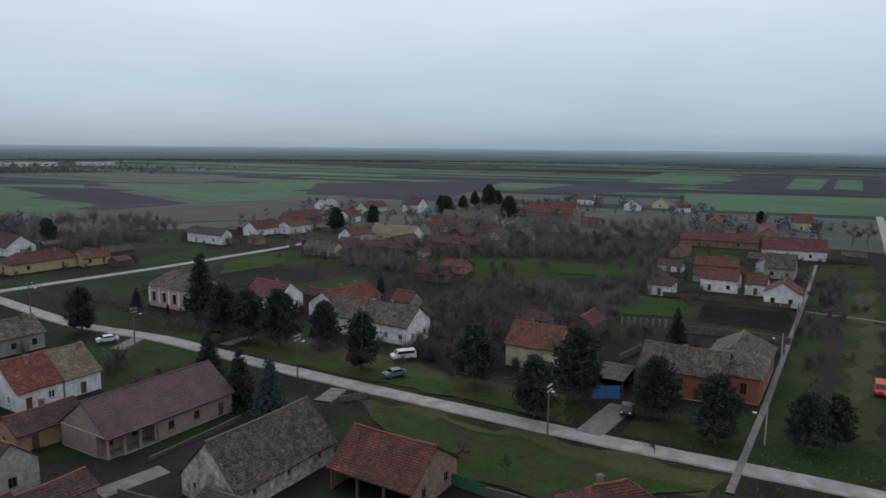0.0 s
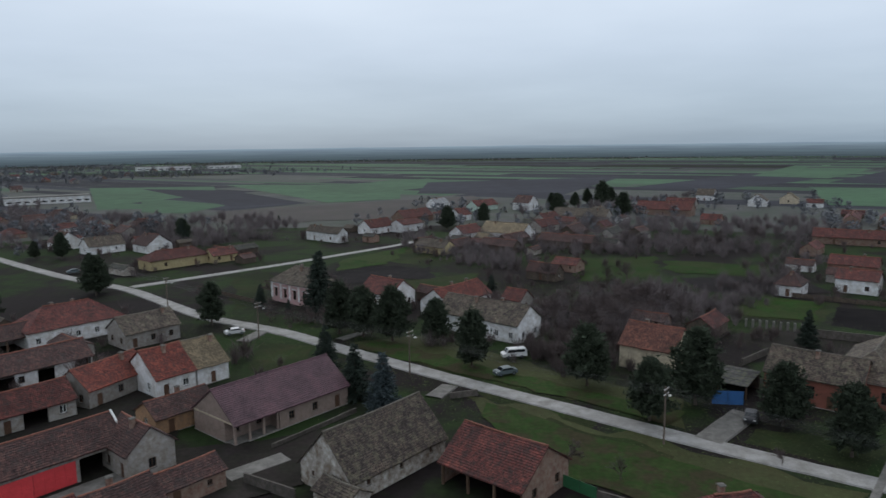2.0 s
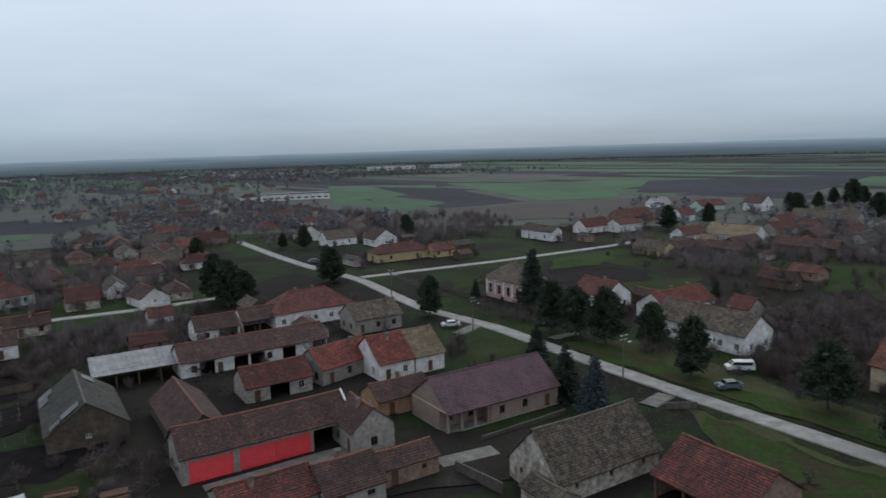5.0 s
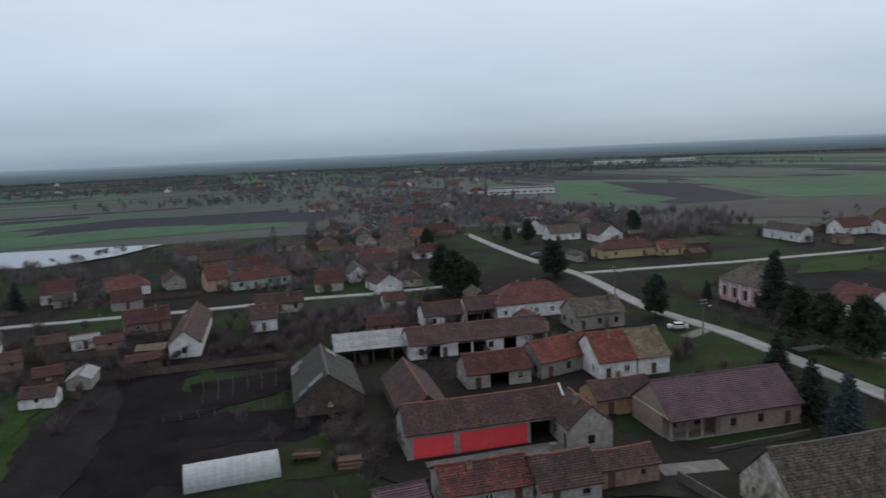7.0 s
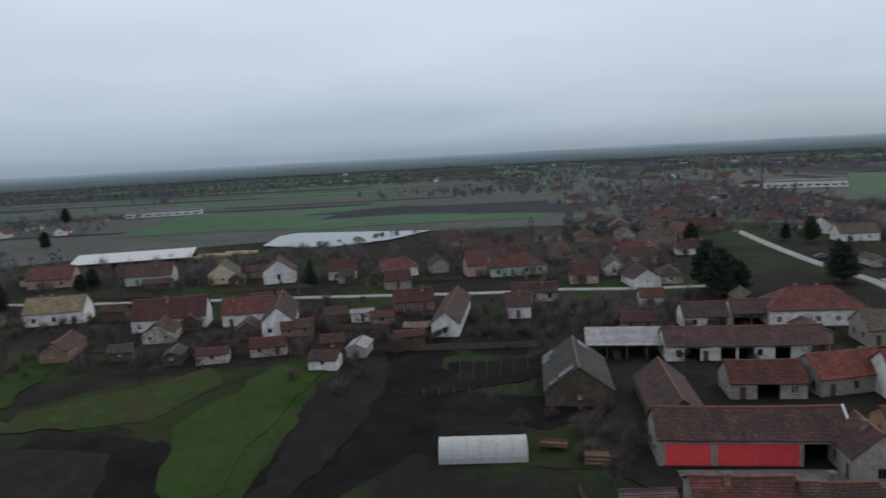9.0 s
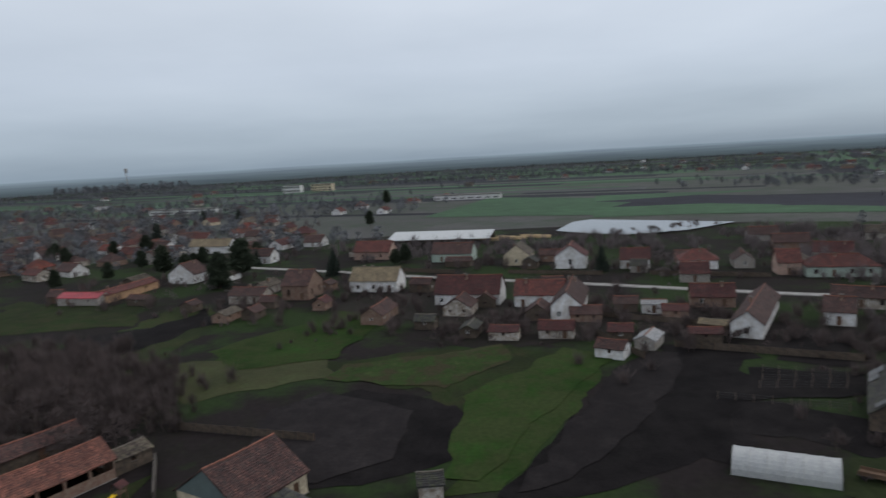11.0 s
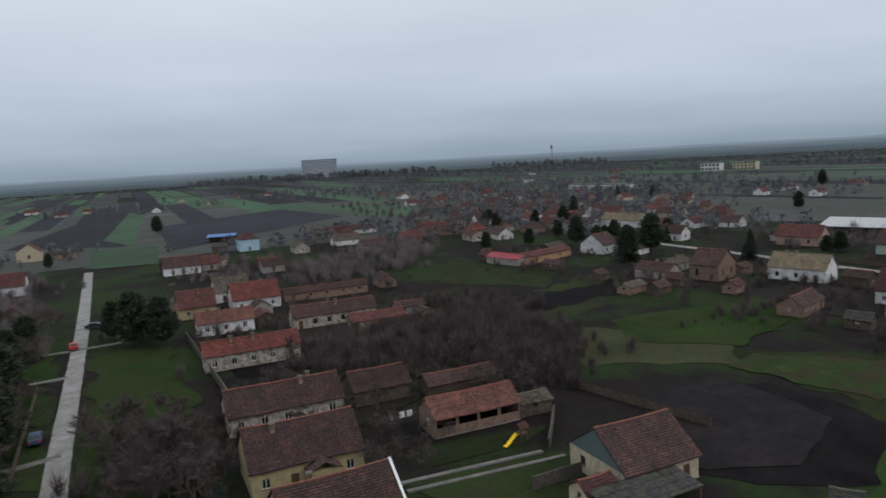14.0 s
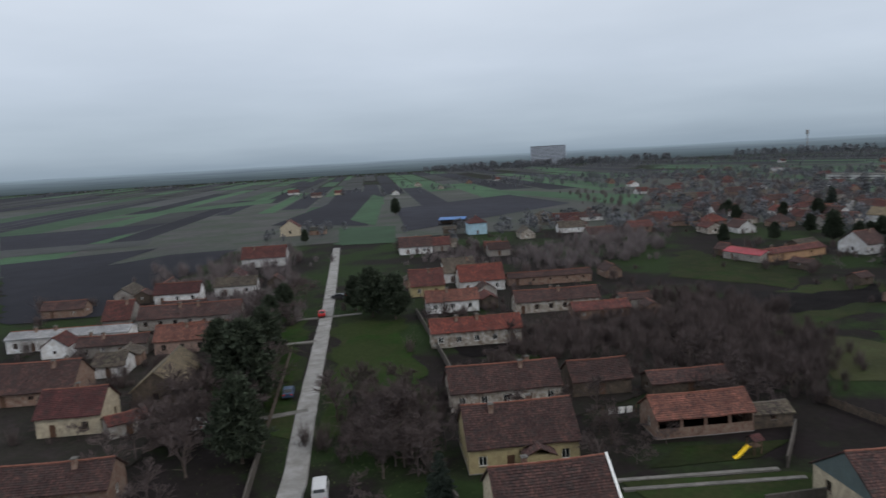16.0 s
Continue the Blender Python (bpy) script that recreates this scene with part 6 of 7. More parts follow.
spruce(-56.8, 159.5, 14.8)
spruce(-41.0, 117.3, 7.9)
spruce(-31.2, 102.6, 9.0)
spruce(-73.8, 163.3, 5.6)
spruce(-64.1, 157.6, 3.1)
spruce(-16.0, 175.2, 6.7)
spruce(48.7, 140.5, 7.4)
spruce(-157.1, 272.5, 9.9)
spruce(-148.4, 357.0, 3.2)
bluespruce(-25.5, 98.2, 9.2)
pine(-126.3, 173.7, 9.7)
pine(-131.6, 133.9, 13.0)
pine(-131.1, 140.0, 9.1)
pine(-159.1, 277.2, 9.5)
pine(-152.6, 206.0, 6.1)
pine(-190.6, 241.2, 8.3)
pine(-140.8, 138.7, 13.5)
pine(-133.9, 138.6, 10.8)
pine(-124.4, 169.6, 11.6)
pine(-158.0, 274.4, 10.5)
pine(-179.3, 227.1, 9.5)
spruce(-221.3, 49.5, 8.3)
spruce(-266.4, -44.2, 7.1)
spruce(-278.2, -76.9, 6.9)
spruce(-361.5, -151.3, 13.4)
spruce(-547.1, -191.4, 8.9)
pine(-227.4, -75.6, 12.7)
pine(-251.0, -74.9, 14.6)
pine(-257.6, -19.4, 6.4)
pine(-339.0, -147.6, 9.8)
pine(-336.7, -191.1, 8.4)
pine(-420.5, -46.1, 9.6)
spruce(-230.1, -76.8, 12.6)
spruce(-240.9, -39.8, 9.1)
spruce(-399.2, -165.9, 9.9)
spruce(-490.8, -146.4, 10.8)
pine(-264.2, -109.2, 12.2)
pine(-306.1, -169.6, 9.1)
pine(-293.5, -80.9, 8.2)
pine(-326.3, -157.5, 8.9)
pine(-613.0, -51.7, 13.0)
pine(-285.8, -126.9, 8.2)
pine(-260.9, -128.9, 7.2)
pine(-263.0, -16.1, 7.5)
pine(-323.5, -186.0, 7.5)
pine(-283.6, -104.3, 6.2)
pine(-197.5, 186.7, 9.9)
pine(-297.8, 263.4, 7.0)
pine(-189.6, 226.0, 6.8)
pine(-234.6, 234.7, 7.3)
pine(-44.7, -123.0, 11.7)
pine(-42.1, -104.9, 15.0)
pine(-54.9, -127.3, 11.4)
pine(-33.0, -84.8, 12.3)
pine(-65.6, -148.2, 9.3)
pine(-75.7, -162.1, 8.8)
pine(-89.8, -142.7, 13.0)
pine(-92.2, -136.2, 11.9)
pine(-91.1, -152.9, 9.6)
pine(-154.5, -306.4, 6.9)
pine(-268.9, -396.3, 11.7)
pine(-245.4, -140.7, 7.5)
pine(-266.8, -101.6, 8.0)
pine(-284.8, -100.9, 8.4)
spruce(-45.8, -58.9, 5.7)
spruce(-52.0, -87.7, 3.5)
thicket(130, (-3.5, 172.5), (34.0, 196.4), (36.0, 162.4), (4.2, 137.2))
thicket(40, (10.0, 286.9), (83.0, 293.5), (71.0, 250.1), (12.7, 252.3), size=1.3)
thicket(40, (-32.2, 269.0), (-4.8, 231.6), (-15.5, 220.2), (-35.1, 229.7))
thicket(40, (-2.8, 141.2), (14.2, 146.3), (9.8, 119.6), (-4.6, 125.7))
thicket(40, (83.0, 370.3), (131.2, 361.3), (107.7, 295.3), (61.0, 291.9), size=1.4)
thicket(40, (-29.7, 422.9), (108.4, 547.1), (101.8, 492.8), (-19.4, 360.9), size=1.4)
thicket(40, (-146.4, 95.1), (-136.8, 116.8), (-116.5, 106.1), (-125.9, 84.3))
thicket(60, (-319.5, 133.3), (-266.7, 181.8), (-204.7, 134.2), (-238.4, 100.6), size=1.3)
thicket(60, (-155.2, -114.5), (-158.1, -78.7), (-110.1, -42.3), (-106.9, -62.8), size=1.1)
thicket(70, (-103.4, -103.5), (-132.0, -92.6), (-111.8, -74.5), (-91.2, -86.8))
thicket(40, (-152.4, -107.1), (-157.0, -79.4), (-108.5, -49.7), (-100.9, -50.3), size=1.1)
thicket(34, (-45.4, -79.8), (-61.4, -84.7), (-47.7, -65.9), (-39.6, -65.8), size=0.95)
thicket(16, (123.3, 228.2), (143.8, 229.4), (68.0, 104.9), (54.9, 104.5), size=0.9)
thicket(22, (-73.8, -59.3), (-85.5, -59.5), (-66.7, -45.3), (-69.6, -53.2), size=0.8)
thicket(40, (-145.5, -97.0), (-143.8, -65.7), (-114.3, -48.1), (-113.3, -76.5))
thicket(60, (-171.8, -181.0), (-279.2, -204.0), (-211.2, -142.1), (-163.5, -151.3), size=1.4)
thicket(60, (-341.9, 353.4), (-234.3, 378.6), (-215.8, 295.5), (-273.0, 288.9), size=1.5)
thicket(30, (-60.3, -162.5), (-105.6, -236.9), (-100.0, -207.0), (-62.4, -144.3), size=1.3)
thicket(40, (37.4, 162.4), (101.3, 313.5), (85.0, 236.9), (49.4, 188.8))
thicket(60, (-368.7, 304.3), (-374.5, 457.7), (-293.1, 357.2), (-234.7, 191.9), size=1.6)
thicket(70, (-488.4, 335.3), (-400.4, 480.4), (-198.6, 237.5), (-266.7, 181.8), size=1.6)
thicket(70, (-710.8, -457.5), (-605.7, -112.5), (-323.2, -61.1), (-350.6, -227.8), size=1.6)
thicket(60, (-967.1, -699.4), (-832.6, -208.1), (-440.2, -110.3), (-417.6, -303.6), size=1.6)
thicket(60, (-474.8, -427.0), (-616.4, -218.2), (-340.5, -119.4), (-276.0, -211.4), size=1.6)
thicket(26, (-154.2, -4.6), (-155.3, 25.0), (-141.0, 23.8), (-144.4, -3.2), size=0.8)
thicket(30, (-169.7, -241.7), (-211.1, -222.4), (-163.1, -171.8), (-145.0, -199.5), size=1.0)
thicket(24, (-12.5, -135.8), (-36.6, -118.5), (-31.4, -102.5), (-12.5, -110.2), size=0.9)
thicket(24, (-84.8, 53.9), (-77.7, 65.3), (-64.9, 56.1), (-65.6, 47.5), size=0.8)
thicket(50, (-220.4, 342.3), (-164.6, 375.5), (-129.9, 326.3), (-163.8, 259.8), size=1.5)
thicket(16, (-63.4, 138.9), (-61.3, 158.2), (-53.5, 150.8), (-58.2, 143.5), size=0.9)
thicket(20, (-102.8, 85.4), (-91.5, 91.0), (-76.6, 77.5), (-84.0, 73.5), size=0.8)
thicket(24, (-53.3, -89.0), (-65.8, -92.1), (-54.2, -71.9), (-47.2, -75.7), size=1.0)
thicket(55, (-134.5, -103.0), (-155.1, -82.4), (-119.2, -42.5), (-95.0, -40.8))
thicket(60, (-1.7, 349.5), (64.5, 368.6), (57.0, 310.0), (3.5, 296.5), size=1.4)
thicket(50, (-75.2, 299.7), (27.2, 289.4), (19.6, 251.3), (-44.7, 240.9), size=1.4)
thicket(40, (-180.6, 50.4), (-140.8, 73.4), (-124.8, 64.7), (-139.7, 36.2), size=0.9)
thicket(60, (-231.0, 118.1), (-218.3, 187.8), (-157.9, 139.8), (-188.7, 99.5), size=1.4)
thicket(60, (-323.2, -61.1), (-302.0, 76.4), (-252.5, 105.1), (-265.6, -41.8), size=1.4)
thicket(60, (-224.7, 272.7), (-205.9, 320.9), (-114.8, 286.8), (-148.8, 247.4), size=1.4)
thicket(40, (-62.3, -259.6), (-141.1, -291.1), (-119.8, -238.0), (-68.1, -205.6), size=1.4)
thicket(24, (-67.4, -194.1), (-75.0, -184.2), (-64.1, -158.0), (-54.3, -153.7), size=1.3)

# ---- street furniture, vehicles, fences, small buildings ----
def utility_pole(x, y, rot, h=8.0, lamp=True):
    e = empty("utility_pole", x, y, rot)
    tagged(e, "weathered wooden utility pole with crossarms and a street lamp" if lamp else "slim concrete lamp post beside the path", "pole", "street poles")
    bm = bmesh.new()
    tube(bm, [V((0, 0, 0)), V((0, 0, h))], [0.15, 0.09], 8)
    part("post", mesh_of("post", bm, "wood_pole" if lamp else "concrete_pole"), e)
    for z in ((h - 0.4, h - 1.1) if lamp else ()):
        arm = part("crossarm", cached("crossarm", lambda: box_mesh("crossarm", "wood_pole", -0.06, -0.8, -0.06, 0.06, 0.8, 0.06)), e, at=pose(0.14, 0, z))
        for k in (-0.7, -0.3, 0.3, 0.7):
            part("insulator", cached("insulator", lambda: box_mesh("insulator", "trim_white", -0.05, -0.05, 0.062, 0.05, 0.05, 0.2)), arm, at=pose(0, k, 0))
    bm = bmesh.new()
    tube(bm, [V((0, 0.05, h * 0.72)), V((0, 0.7, h * 0.78)), V((0, 1.3, h * 0.79))], [0.04, 0.035, 0.03], 6)
    br = part("lamp_arm", mesh_of("lamp_arm", bm, "iron"), e)
    part("lamp_head", cached("lamp_head", lambda: box_mesh("lamp_head", "trim_white", -0.13, 0, -0.06, 0.13, 0.55, 0.06)), br, at=pose(0, 1.25, h * 0.79))


POLES = [(96.0, 48.0), (53.9, 69.0), (14.6, 91.4), (-25.0, 115.3), (-61.2, 133.6), (-96.0, 157.5), (-131.0, 180.0)]
for px_, py_ in POLES[1:]:
    utility_pole(px_, py_, -31)
utility_pole(96.0, 48.0, -31)
for px_, py_ in ((44.1, 90.1), (64.5, 128.0)):
    utility_pole(px_, py_, 60, 5.5, False)
for k, (a, b) in enumerate(zip(POLES, POLES[1:])):
    for j in (-0.7, -0.3, 0.3, 0.7):
        for z in (7.75, 7.05):
            off = V((0.5, 0.85)) * j
            bm = bmesh.new()
            path = []
            for i in range(13):
                f = i / 12
                path.append(V((a[0] + (b[0] - a[0]) * f + off.x, a[1] + (b[1] - a[1]) * f + off.y, z + 0.0 - 1.0 * 4 * f * (1 - f) * 0.8)))
            tube(bm, path, [0.012] * 13, 4)
            tagged(new("overhead_wire", mesh_of("overhead_wire", bm, "iron")), "thin black overhead wire hanging between poles", "wire", "overhead wires")


def car(x, y, rot, paint, van=False, label="parked car"):
    e = empty("van" if van else "car", x, y, rot)
    tagged(e, label, "car", "vehicles")
    prof = [(-2.0, 0.35), (-2.05, 0.75), (-1.85, 0.98), (-1.2, 1.05), (-0.75, 1.42), (0.9, 1.45), (1.65, 1.02), (2.0, 0.95), (2.05, 0.4)] if not van else \
        [(-2.3, 0.4), (-2.35, 0.9), (-1.75, 1.15), (-1.2, 1.85), (2.1, 1.9), (2.3, 1.5), (2.3, 0.4)]
    bm = bmesh.new()
    wide = 0.84 if not van else 0.92
    rings = []
    for s in (-1, -0.55, 0.55, 1):
        rings.append([bm.verts.new((px, s * wide * (1 - 0.14 * max(0, (pz - 0.9))), pz - (0.05 if abs(s) == 1 and pz > 0.9 else 0))) for px, pz in prof])
    n = len(prof)
    for r0, r1 in zip(rings, rings[1:]):
        for k in range(n):
            bm.faces.new((r0[k], r0[(k + 1) % n], r1[(k + 1) % n], r1[k]))
    bm.faces.new(rings[0])
    bm.faces.new(rings[-1][::-1])
    bmesh.ops.recalc_face_normals(bm, faces=bm.faces[:])
    body = part("body", mesh_of("body", bm, paint), e)
    top = 1.43 if not van else 1.86
    for s in (-1, 1):
        bm = bmesh.new()
        vs = [bm.verts.new((qx, s * (wide * (1 - 0.14 * max(0, (qz - 0.9))) + 0.004), qz)) for qx, qz in (((-1.05, 1.05), (1.35, 1.05), (0.85, 1.36), (-0.68, 1.34)) if not van else ((-1.5, 1.2), (1.9, 1.2), (1.9, 1.7), (-1.2, 1.7)))]
        bm.faces.new(vs)
        part("side_window", mesh_of("side_window", bm, "glass"), e)
    for qs in (((-1.22, 1.06), (-0.78, 1.40)), ((1.62, 1.05), (0.95, 1.42))) if not van else (((-1.74, 1.18), (-1.22, 1.82)), ((2.29, 1.5), (2.13, 1.84))):
        bm = bmesh.new()
        d = 0.012 * (-1 if qs[0][0] < 0 else 1)
        vs = [bm.verts.new((qs[0][0] + d, -0.7, qs[0][1] + 0.012)), bm.verts.new((qs[0][0] + d, 0.7, qs[0][1] + 0.012)), bm.verts.new((qs[1][0] + d, 0.62, qs[1][1] + 0.012)), bm.verts.new((qs[1][0] + d, -0.62, qs[1][1] + 0.012))]
        bm.faces.new(vs)
        part("windscreen", mesh_of("windscreen", bm, "glass"), e)

    def wheel():
        bm = bmesh.new()
        tube(bm, [V((0, -0.1, 0)), V((0, 0.1, 0))], [0.32, 0.32], 14)
        return mesh_of("tyre", bm, "tyre")
    for wx in (-1.25, 1.3):
        for wy in (-wide + 0.08, wide - 0.08):
            w = part("wheel", cached("wheel", wheel), e, at=pose(wx, wy, 0.32))
            part("rim", cached("rim", lambda: box_mesh("rim", "car_silver", -0.16, -0.112, -0.16, 0.16, 0.112, 0.16)), w)
    for s in (-0.6, 0.6):
        part("headlight", cached(("head", van), lambda: box_mesh("headlight", "trim_white", -0.03, -0.16, -0.07, 0.03, 0.16, 0.07)), e, at=pose(-2.04 if not van else -2.34, s, 0.78))
        part("tail_light", cached(("tail", van), lambda: box_mesh("tail_light", "lamp_red", -0.03, -0.14, -0.08, 0.03, 0.14, 0.08)), e, at=pose(2.04 if not van else 2.3, s, 0.80))
    e.location.z = 0.0 + 0.25


car(-8.3, 116.3, 32, "car_silver", label="silver car parked on the verge beside the road")
car(-7.4, 126.4, 20, "car_white", True, "white van parked beside the white house")
car(-67.6, 135.6, 36, "car_white", label="white car parked on the dark drive")
car(28.0, 100.6, 70, "car_black", label="black car parked on the concrete drive")
car(-48.9, -104.2, 60, "car_blue", label="dark blue car parked on the grass verge")
car(-81.6, -153.4, 60, "car_red", label="red car standing on the road")
car(-95.5, -169.6, 145, "car_black", label="black car parked on a drive")
car(-36.0, -69.0, 60, "car_white", True, "white van at the edge of the road")
car(-94.4, -145.6, 148, "car_silver", label="grey car parked under dark trees")
car(-153.4, 199.0, 40, "car_silver", label="pale blue-grey car beside the crossing")
car(72.5, 110.5, 60, "car_red", True, "red delivery van on the grass strip")
car(-33.0, -101.0, 60, "car_white", label="white car under the trees")
car(-45.0, -111.8, 60, "car_silver", label="silver car half hidden under trees")


def tunnel(x, y, rot, L, w, h):
    """A walk-in plastic tunnel on hoops."""
    e = empty("plastic_tunnel", x, y, rot)
    tagged(e, "white plastic-covered garden tunnel on round hoops", "greenhouse")
    bm = bmesh.new()
    prev = None
    for i in range(25):
        xx = -L / 2 + L * i / 24
        s = 1 - 0.02 * (i % 4 != 0)
        ring = [bm.verts.new((xx, -math.cos(k * math.pi / 14) * w / 2 * s, math.sin(k * math.pi / 14) ** 0.8 * h * s)) for k in range(15)]
        if prev:
            for k in range(14):
                bm.faces.new((prev[k], prev[k + 1], ring[k + 1], ring[k]))
        else:
            bm.faces.new(ring)
        prev = ring
    bm.faces.new(prev[::-1])
    bmesh.ops.recalc_face_normals(bm, faces=bm.faces[:])
    part("cover", mesh_of("cover", bm, "film_sheet"), e)
    for i in range(7):
        bm = bmesh.new()
        xx = -L / 2 + L * i / 6
        tube(bm, [V((xx, -math.cos(k * math.pi / 14) * (w / 2 + 0.02), math.sin(k * math.pi / 14) ** 0.8 * (h + 0.02))) for k in range(15)], [0.025] * 15, 5)
        part("hoop", mesh_of("hoop", bm, "concrete_pole"), e)
    part("door", box_mesh("door", "trim_white", L / 2 + 0.02, -0.5, 0, L / 2 + 0.07, 0.5, 2.0), e)


tunnel(-79.0, 39.2, 63.5, 11.5, 5.0, 2.5)


def lean_to(x, y, rot, L, W, low, high, mat, label):
    """A single-pitch roof on posts, open to the front."""
    e = empty("lean_to", x, y, rot)
    tagged(e, label, "shed")
    bm = bmesh.new()
    n = int(L / 0.5)
    rows = [[bm.verts.new((-L / 2 + L * i / n, s * W / 2, (low if s < 0 else high) + 0.03 * (i % 2) - q)) for s in (-1, 1) for q in (0, 0.1)] for i in range(n + 1)]
    for a, b in zip(rows, rows[1:]):
        bm.faces.new((a[0], b[0], b[2], a[2]))
        bm.faces.new((a[1], a[3], b[3], b[1]))
        bm.faces.new((a[0], a[1], b[1], b[0]))
        bm.faces.new((a[2], b[2], b[3], a[3]))
    bmesh.ops.recalc_face_normals(bm, faces=bm.faces[:])
    part("roof", mesh_of("roof", bm, mat), e)
    part("back_wall", box_mesh("back_wall", "wood", -L / 2 + 0.1, W / 2 - 0.35, 0, L / 2 - 0.1, W / 2 - 0.15, high - 0.15), e)
    pm = box_mesh("post", "timber", -0.1, -0.1, 0, 0.1, 0.1, low - 0.1)
    k = max(2, int(L / 3.5))
    for i in range(k + 1):
        part("post", pm, e, at=pose(-L / 2 + 0.2 + (L - 0.4) * i / k, -W / 2 + 0.3, 0))


lean_to(-105.5, 83.4, 57, 15.0, 8.0, 2.7, 4.2, "metal", "open shed with a light grey sheet metal roof")
lean_to(-318.0, -2.6, 76, 48.0, 14.0, 2.4, 4.8, "film_sheet", "long open shelter with a bright white roof")
lean_to(-244.4, -303.2, 133, 15.0, 8.0, 3.0, 3.8, "blue_sheet", "shelter with a bright blue roof beside the blue house")
lean_to(27.5, 114.5, -31, 9.0, 7.0, 2.2, 2.9, "graywood", "low grey shed roof beside the red brick house")
lean_to(-71.0, -21.0, 150, 12.0, 4.5, 1.9, 2.6, "graywood", "dark lean-to along the garage")

sheet("pond", [(-335.0, 53.0), (-372.0, 68.0), (-379.0, 79.0), (-352.0, 113.0), (-331.0, 138.0), (-310.0, 108.0), (-306.0, 80.0), (-318.0, 64.0)], "water", "still pond that mirrors the grey sky", "water", z=0.62)


def block(x, y, rot, L, W, H, wall, storeys, bays, label):
    """A flat-roofed building with rows of windows."""
    e = empty("apartment_block", x, y, rot)
    tagged(e, label, "building")
    bm = bmesh.new()
    box(bm, -L / 2, -W / 2, 0, L / 2, W / 2, H)
    part("wall", mesh_of("wall", bm, wall), e)
    part("roof", box_mesh("roof", "concrete", -L / 2 - 0.4, -W / 2 - 0.4, H + 0.01, L / 2 + 0.4, W / 2 + 0.4, H + 0.7), e)
    wm = box_mesh("window", "glass", -L / bays * 0.3, -0.06, 0, L / bays * 0.3, 0, H / storeys * (0.5 if storeys > 1 else 0.2))
    for s in range(storeys):
        for b in range(bays):
            part("window", wm, e, at=pose(-L / 2 + L * (b + 0.5) / bays, -W / 2 - 0.01, H * (s + 0.3) / storeys))


block(-1290, -1217, 137, 86, 14, 48, "hazed_concrete", 14, 16, "long apartment block far away, its grey paled for haze")
block(-375, 466, 44, 56, 14, 5, "white", 1, 10, "long low white farm hall among fields")
block(-690, 1150, 39, 90, 22, 7, "white", 1, 8, "long white storage hall far off")
block(-620, 1240, 39, 60, 18, 6, "white", 1, 6, "white storage hall far off")
block(-985, -172, 76, 30, 12, 10, "cream", 3, 6, "cream three-storey building far off")
block(-975, -212, 76, 26, 12, 10, "white", 2, 5, "white two-storey building far off")
block(-640, -240, 76, 70, 10, 4, "white", 1, 8, "long low white hall far off")
block(-620, 20, 76, 60, 10, 4, "white", 1, 8, "long low white hall far off")

# water tower, placed and scaled to fit the camera's view of the far horizon
e = empty("water_tower", -1693, -770)
e.scale = (0.32, 0.32, 0.78)
tagged(e, "water tower scaled to look slim against the far horizon", "tower")
bm = bmesh.new()
tube(bm, [V((0, 0, 0)), V((0, 0, 52))], [4, 3], 12)
part("shaft", mesh_of("shaft", bm, "gray"), e)
bm = bmesh.new()
tube(bm, [V((0, 0, 52)), V((0, 0, 57)), V((0, 0, 66)), V((0, 0, 68))], [3, 9, 9, 2], 14)
part("tank", mesh_of("tank", bm, "gray"), e)


